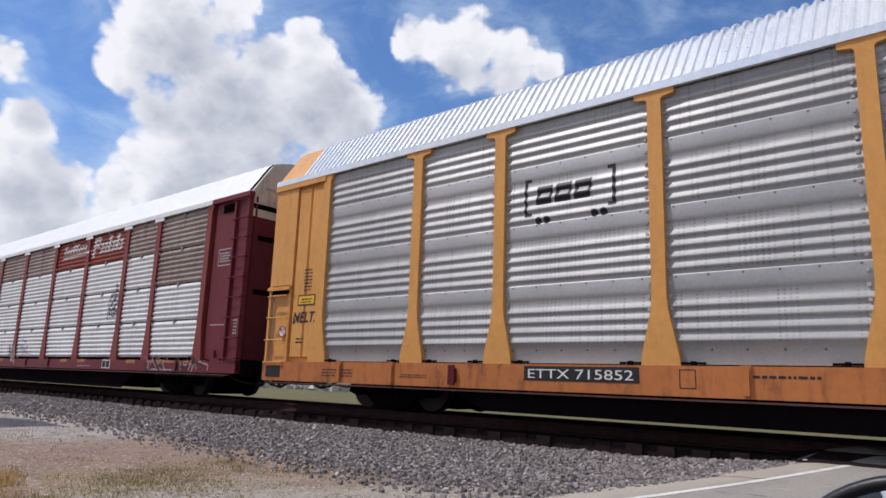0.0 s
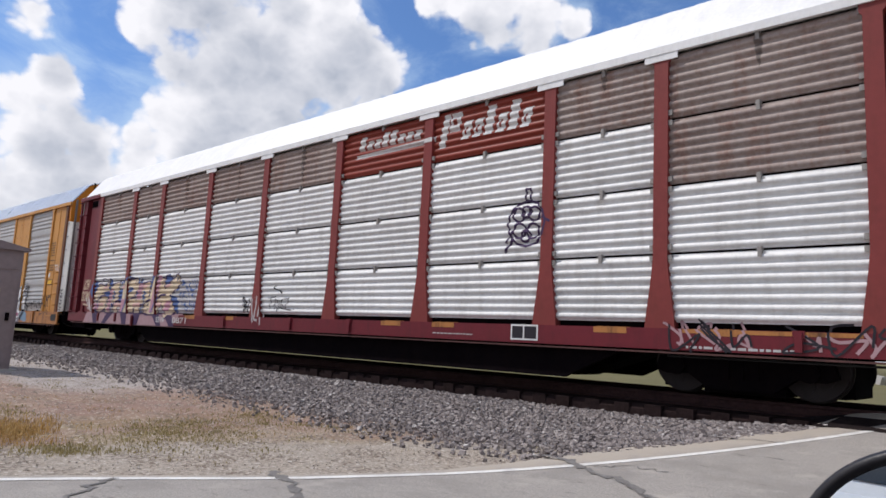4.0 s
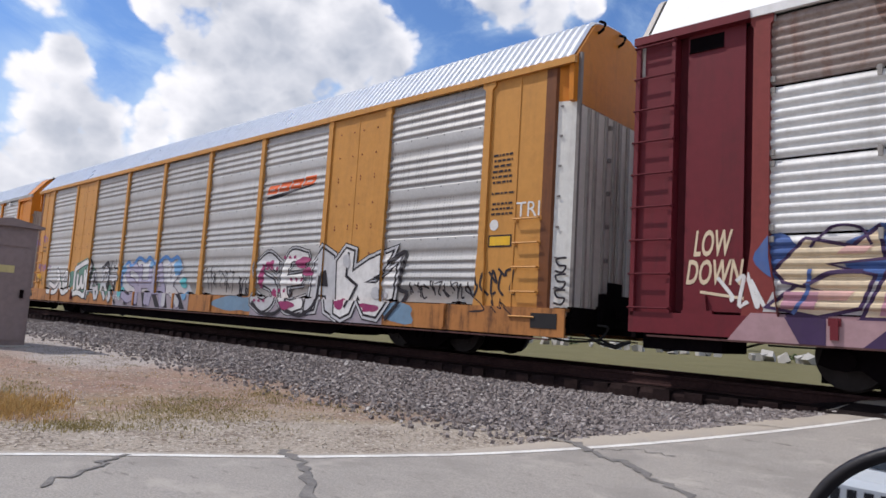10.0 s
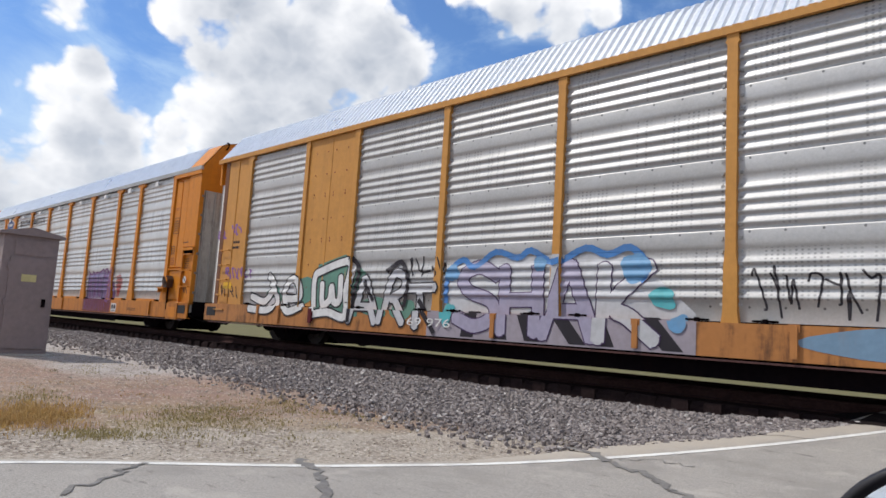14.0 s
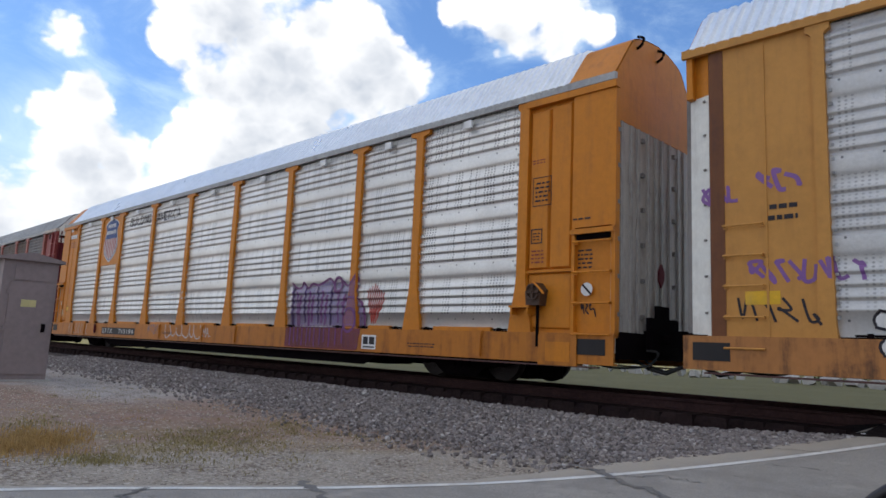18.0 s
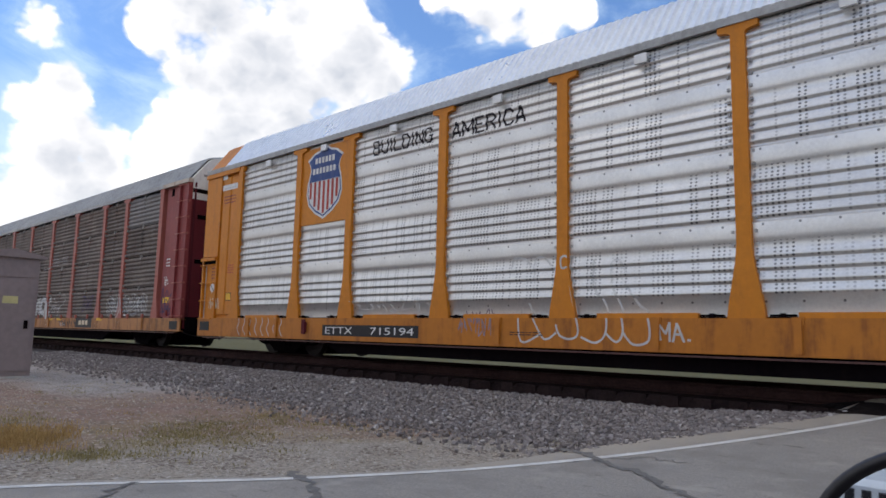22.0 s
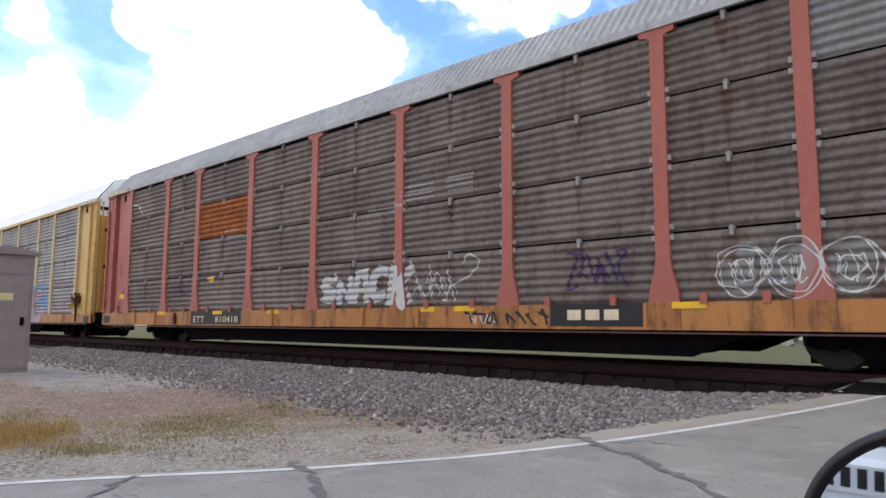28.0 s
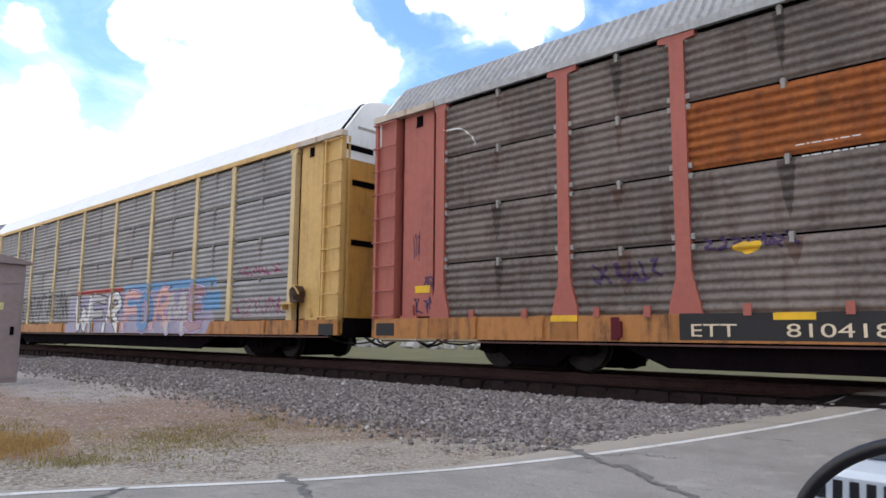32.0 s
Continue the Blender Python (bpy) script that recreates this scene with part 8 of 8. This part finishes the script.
for i, (x, y, h) in enumerate([(-96, 10, 11.5), (-104, 15, 10.0), (-14, 62, 8.5), (-9, 66, 9.5), (-20, 70, 9.0), (-27, 60, 8.0), (-3, 64, 7.5), (-38, 66, 8.0)]):
    tree(x, y, h, 20 + i)
rr = random.Random(9)
shrubs = Shape()
for i in range(26):
    x, y = rr.uniform(-60, 25), rr.uniform(32, 44)
    z, size = land_z(x, y), rr.uniform(0.3, 0.9)
    for _ in range(26):
        p = Vector((x + rr.gauss(0, size * 0.6), y + rr.gauss(0, size * 0.5), z + abs(rr.gauss(0, size * 0.5))))
        u_ = Vector((rr.gauss(0, 1), rr.gauss(0, 1), rr.gauss(0, 1))).normalized() * 0.14
        v_ = u_.cross(Vector((rr.gauss(0, 1), rr.gauss(0, 1), rr.gauss(0, 1)))).normalized() * 0.06
        shrubs.put([p - u_, p + v_, p + u_, p - v_], [(0, 1, 2, 3)])
me = bpy.data.meshes.new("scrub")
me.from_pydata(shrubs.v, [], shrubs.f)
me.materials.append(LEAF)
thing("scrub", me, "low green scrub in the field beyond the track", "bushes", kind="stuff")
rubble = [(rr.uniform(-60, 25), rr.uniform(28, 31), -0.35, rr.uniform(0.15, 0.5)) for _ in range(200)]
thing("rubble", stones(rubble, 4, CONCRETE), "pale broken stones in the field beyond the track", "rubble", kind="stuff")

# ---- the car from which one looks, and the one behind it ----
AHEAD, ASIDE = Vector((0.5, 0.866, 0)).normalized(), Vector((0.866, -0.5, 0)).normalized()
PLASTIC = material("black mirror plastic", (0.010, 0.008, 0.010), rough=0.45, bump=0.05)
CAR_PAINT = material("dark car paint", (0.03, 0.03, 0.035), rough=0.3)
GLASS = bpy.data.materials.new("mirror glass")
GLASS.use_nodes = True
gn = Nodes(GLASS.node_tree)
gb = gn.add("ShaderNodeBsdfPrincipled", {"Base Color": (0.86, 0.89, 0.90, 1), "Metallic": 1.0, "Roughness": 0.015})
gn.tree.links.new(gb.outputs[0], gn.add("ShaderNodeOutputMaterial").inputs[0])
eye = Vector(EYE)
spot = eye + 0.72 * Vector((-0.2019, 0.9623, -0.1823))
grille = eye - AHEAD * 6.4 + ASIDE * 0.36
grille.z = 0.26
norm = ((eye - spot).normalized() + (grille - spot).normalized()).normalized()
side_ = Vector((0, 0, 1)).cross(norm).normalized()
up_ = norm.cross(side_)
mid = spot + side_ * 0.0756 - up_ * 0.0421
turned = Matrix.Translation(mid) @ Matrix((side_, up_, norm)).transposed().to_4x4() @ Matrix.Rotation(0.0463, 4, "Z")


def oval(a, b, n=64, p=1.95):
    out = []
    for i in range(n):
        t = 2 * math.pi * i / n
        c, s = math.cos(t), math.sin(t)
        out.append((a * math.copysign(abs(c) ** (2 / p), c), b * math.copysign(abs(s) ** (2 / p), s)))
    return out


def rings(levels, n=64):
    s = Shape()
    verts = [(x, y, z) for a, b, z in levels for x, y in oval(a, b, n)]
    faces = [(i * n + j, i * n + (j + 1) % n, (i + 1) * n + (j + 1) % n, (i + 1) * n + j) for i in range(len(levels) - 1) for j in range(n)]
    return s.put(verts, faces)


own = thing("own_car", None, "dark car with a black side mirror waiting at the crossing", "car", Matrix.Translation(eye + AHEAD * 0.3 + ASIDE * 0.40 + Vector((0, 0, -EYE[2] - 0.58))) @ Matrix.Rotation(-radians(30), 4, "Z"))
inv = own.matrix_basis.inverted()
mirror = part("side_mirror", rings([(0.1085, 0.0915, -0.003), (0.112, 0.095, 0.006), (0.118, 0.101, 0.007), (0.1216, 0.1043, 0.0), (0.121, 0.1035, -0.02), (0.112, 0.095, -0.05), (0.085, 0.07, -0.085), (0.03, 0.02, -0.10)]).mesh("side_mirror", PLASTIC, True), own, inv @ turned)
part("mirror_glass", Shape().prism(oval(0.110, 0.093), -0.006, -0.001, "z").mesh("mirror_glass", GLASS), mirror, None, "reflecting mirror glass")
part("mirror_arm", Shape().tube([(0.02, -0.06, -0.05), (0.10, -0.09, -0.04), (0.19, -0.13, -0.03)], 0.022, 8).mesh("mirror_arm", PLASTIC), mirror)
BODY = [(-2.3, 0.30), (2.1, 0.30), (2.18, 0.55), (2.02, 0.72), (1.05, 0.86), (0.85, 0.88), (-1.9, 0.88), (-2.25, 0.80)]
for sx in (-0.88, 0.80):
    part("side_panel", Shape().prism([(y, z) for y, z in BODY], sx, sx + 0.08, "x").mesh("side_panel", CAR_PAINT), own)
part("bonnet", Shape().prism([(2.12, 0.60), (2.02, 0.72), (1.05, 0.86), (1.05, 0.80), (2.0, 0.66)], -0.80, 0.80, "x").mesh("bonnet", CAR_PAINT), own)
part("floor_pan", Shape().box(-0.80, 0.80, -2.25, 2.1, 0.28, 0.36).mesh("floor_pan", PLASTIC), own)
part("bumper", Shape().box(-0.80, 0.80, 2.08, 2.2, 0.28, 0.58).mesh("bumper", CAR_PAINT), own)
for sx in (-1, 1):
    for yy in (-1.45, 1.4):
        part("wheel", Shape().prism([(yy + 0.31 * math.cos(a * 0.2618), 0.31 + 0.31 * math.sin(a * 0.2618)) for a in range(24)], sx * 0.70, sx * 0.90, "x").mesh("wheel", RUBBER), own)

CAR_WHITE = material("white car paint", (0.78, 0.79, 0.80), (0.74, 0.75, 0.76), rough=0.25, bump=0.02)
CHROME = material("pale chrome", (0.75, 0.76, 0.78), rough=0.2, metal=0.9, bump=0.02)
DARK_GLASS = material("dark windscreen glass", (0.02, 0.025, 0.03), rough=0.08, bump=0.0)
suv = thing("white_suv", None, "white sport utility car with a slotted grille", "car", Matrix.Translation((grille.x, grille.y, -0.58)) @ Matrix.Rotation(-radians(30), 4, "Z"))
part("body", Shape().prism([(-4.3, 0.40), (-0.05, 0.40), (0.0, 0.66), (-0.02, 0.94), (-0.14, 1.02), (-1.25, 1.15), (-1.95, 1.70), (-4.1, 1.74), (-4.35, 1.1)], -0.88, 0.88, "x").mesh("body", CAR_WHITE), suv)
part("windscreen", Shape().prism([(-1.28, 1.16), (-1.245, 1.17), (-1.92, 1.70), (-1.95, 1.69)], -0.72, 0.72, "x").mesh("windscreen", DARK_GLASS), suv)
part("grille_panel", Shape().box(-0.56, 0.56, -0.02, 0.03, 0.70, 0.95).mesh("grille_panel", CAR_WHITE), suv)
for i in range(7):
    part("grille_slot", Shape().box(-0.46 + 0.135 * i, -0.38 + 0.135 * i, 0.03, 0.034, 0.74, 0.92).mesh("grille_slot", BOARD), suv)
for sx in (-0.70, 0.70):
    part("headlight", Shape().prism([(sx + 0.11 * math.cos(a * 0.3927), 0.82 + 0.11 * math.sin(a * 0.3927)) for a in range(16)], -0.02, 0.035).mesh("headlight", CHROME), suv)
part("bumper", Shape().box(-0.9, 0.9, -0.06, 0.14, 0.40, 0.62).mesh("bumper", CAR_WHITE), suv)
for sx in (-1, 1):
    for yy in (-0.8, -3.5):
        part("wheel", Shape().prism([(yy + 0.37 * math.cos(a * 0.2618), 0.37 + 0.37 * math.sin(a * 0.2618)) for a in range(24)], sx * 0.70, sx * 0.92, "x").mesh("wheel", RUBBER), suv)

# ---- a cloud that drifts before the sun ----
puffs = Shape()
rr = random.Random(31)
CLOUD_WHITE = material("white cloud", (0.85, 0.86, 0.88), (0.80, 0.81, 0.84), 1.0, bump=0.0)
n, rings = 56, 16
verts, faces = [], []
for up in (1, -1):
    for j in range(rings + 1):
        for i in range(n):
            f, a = j / rings, 2 * math.pi * i / n
            edge = 185 * (1 + 0.22 * noise.noise((math.cos(a) * 1.7, math.sin(a) * 1.7, 4.0)))
            x, y = edge * f * math.cos(a), edge * f * math.sin(a)
            heap = (1 - f * f) ** 0.5 if j < rings else 0.0
            lump = 1 + 0.55 * noise.noise((x * 0.02, y * 0.02, 1.0)) + 0.3 * noise.noise((x * 0.05, y * 0.05, 2.0))
            verts.append((x, y, (62 * lump if up > 0 else -16 * lump) * heap))
    base = 0 if up > 0 else (rings + 1) * n
    faces += [tuple(base + v for v in (j * n + i, j * n + (i + 1) % n, (j + 1) * n + (i + 1) % n, (j + 1) * n + i)) for j in range(rings) for i in range(n)]
puffs.put(verts, faces)
thin = CLOUD_WHITE.node_tree
see = thin.nodes.new("ShaderNodeBsdfTransparent")
blend = thin.nodes.new("ShaderNodeMixShader")
blend.inputs[0].default_value = 0.78
out = next(n for n in thin.nodes if n.type == "OUTPUT_MATERIAL")
solid = out.inputs[0].links[0].from_socket
thin.links.new(see.outputs[0], blend.inputs[1])
thin.links.new(solid, blend.inputs[2])
thin.links.new(blend.outputs[0], out.inputs[0])
cloud_thing = thing("cumulus_cloud", puffs.mesh("cumulus_cloud", CLOUD_WHITE, True), "white cumulus cloud drifting slowly before the sun", "cloud")


motions()
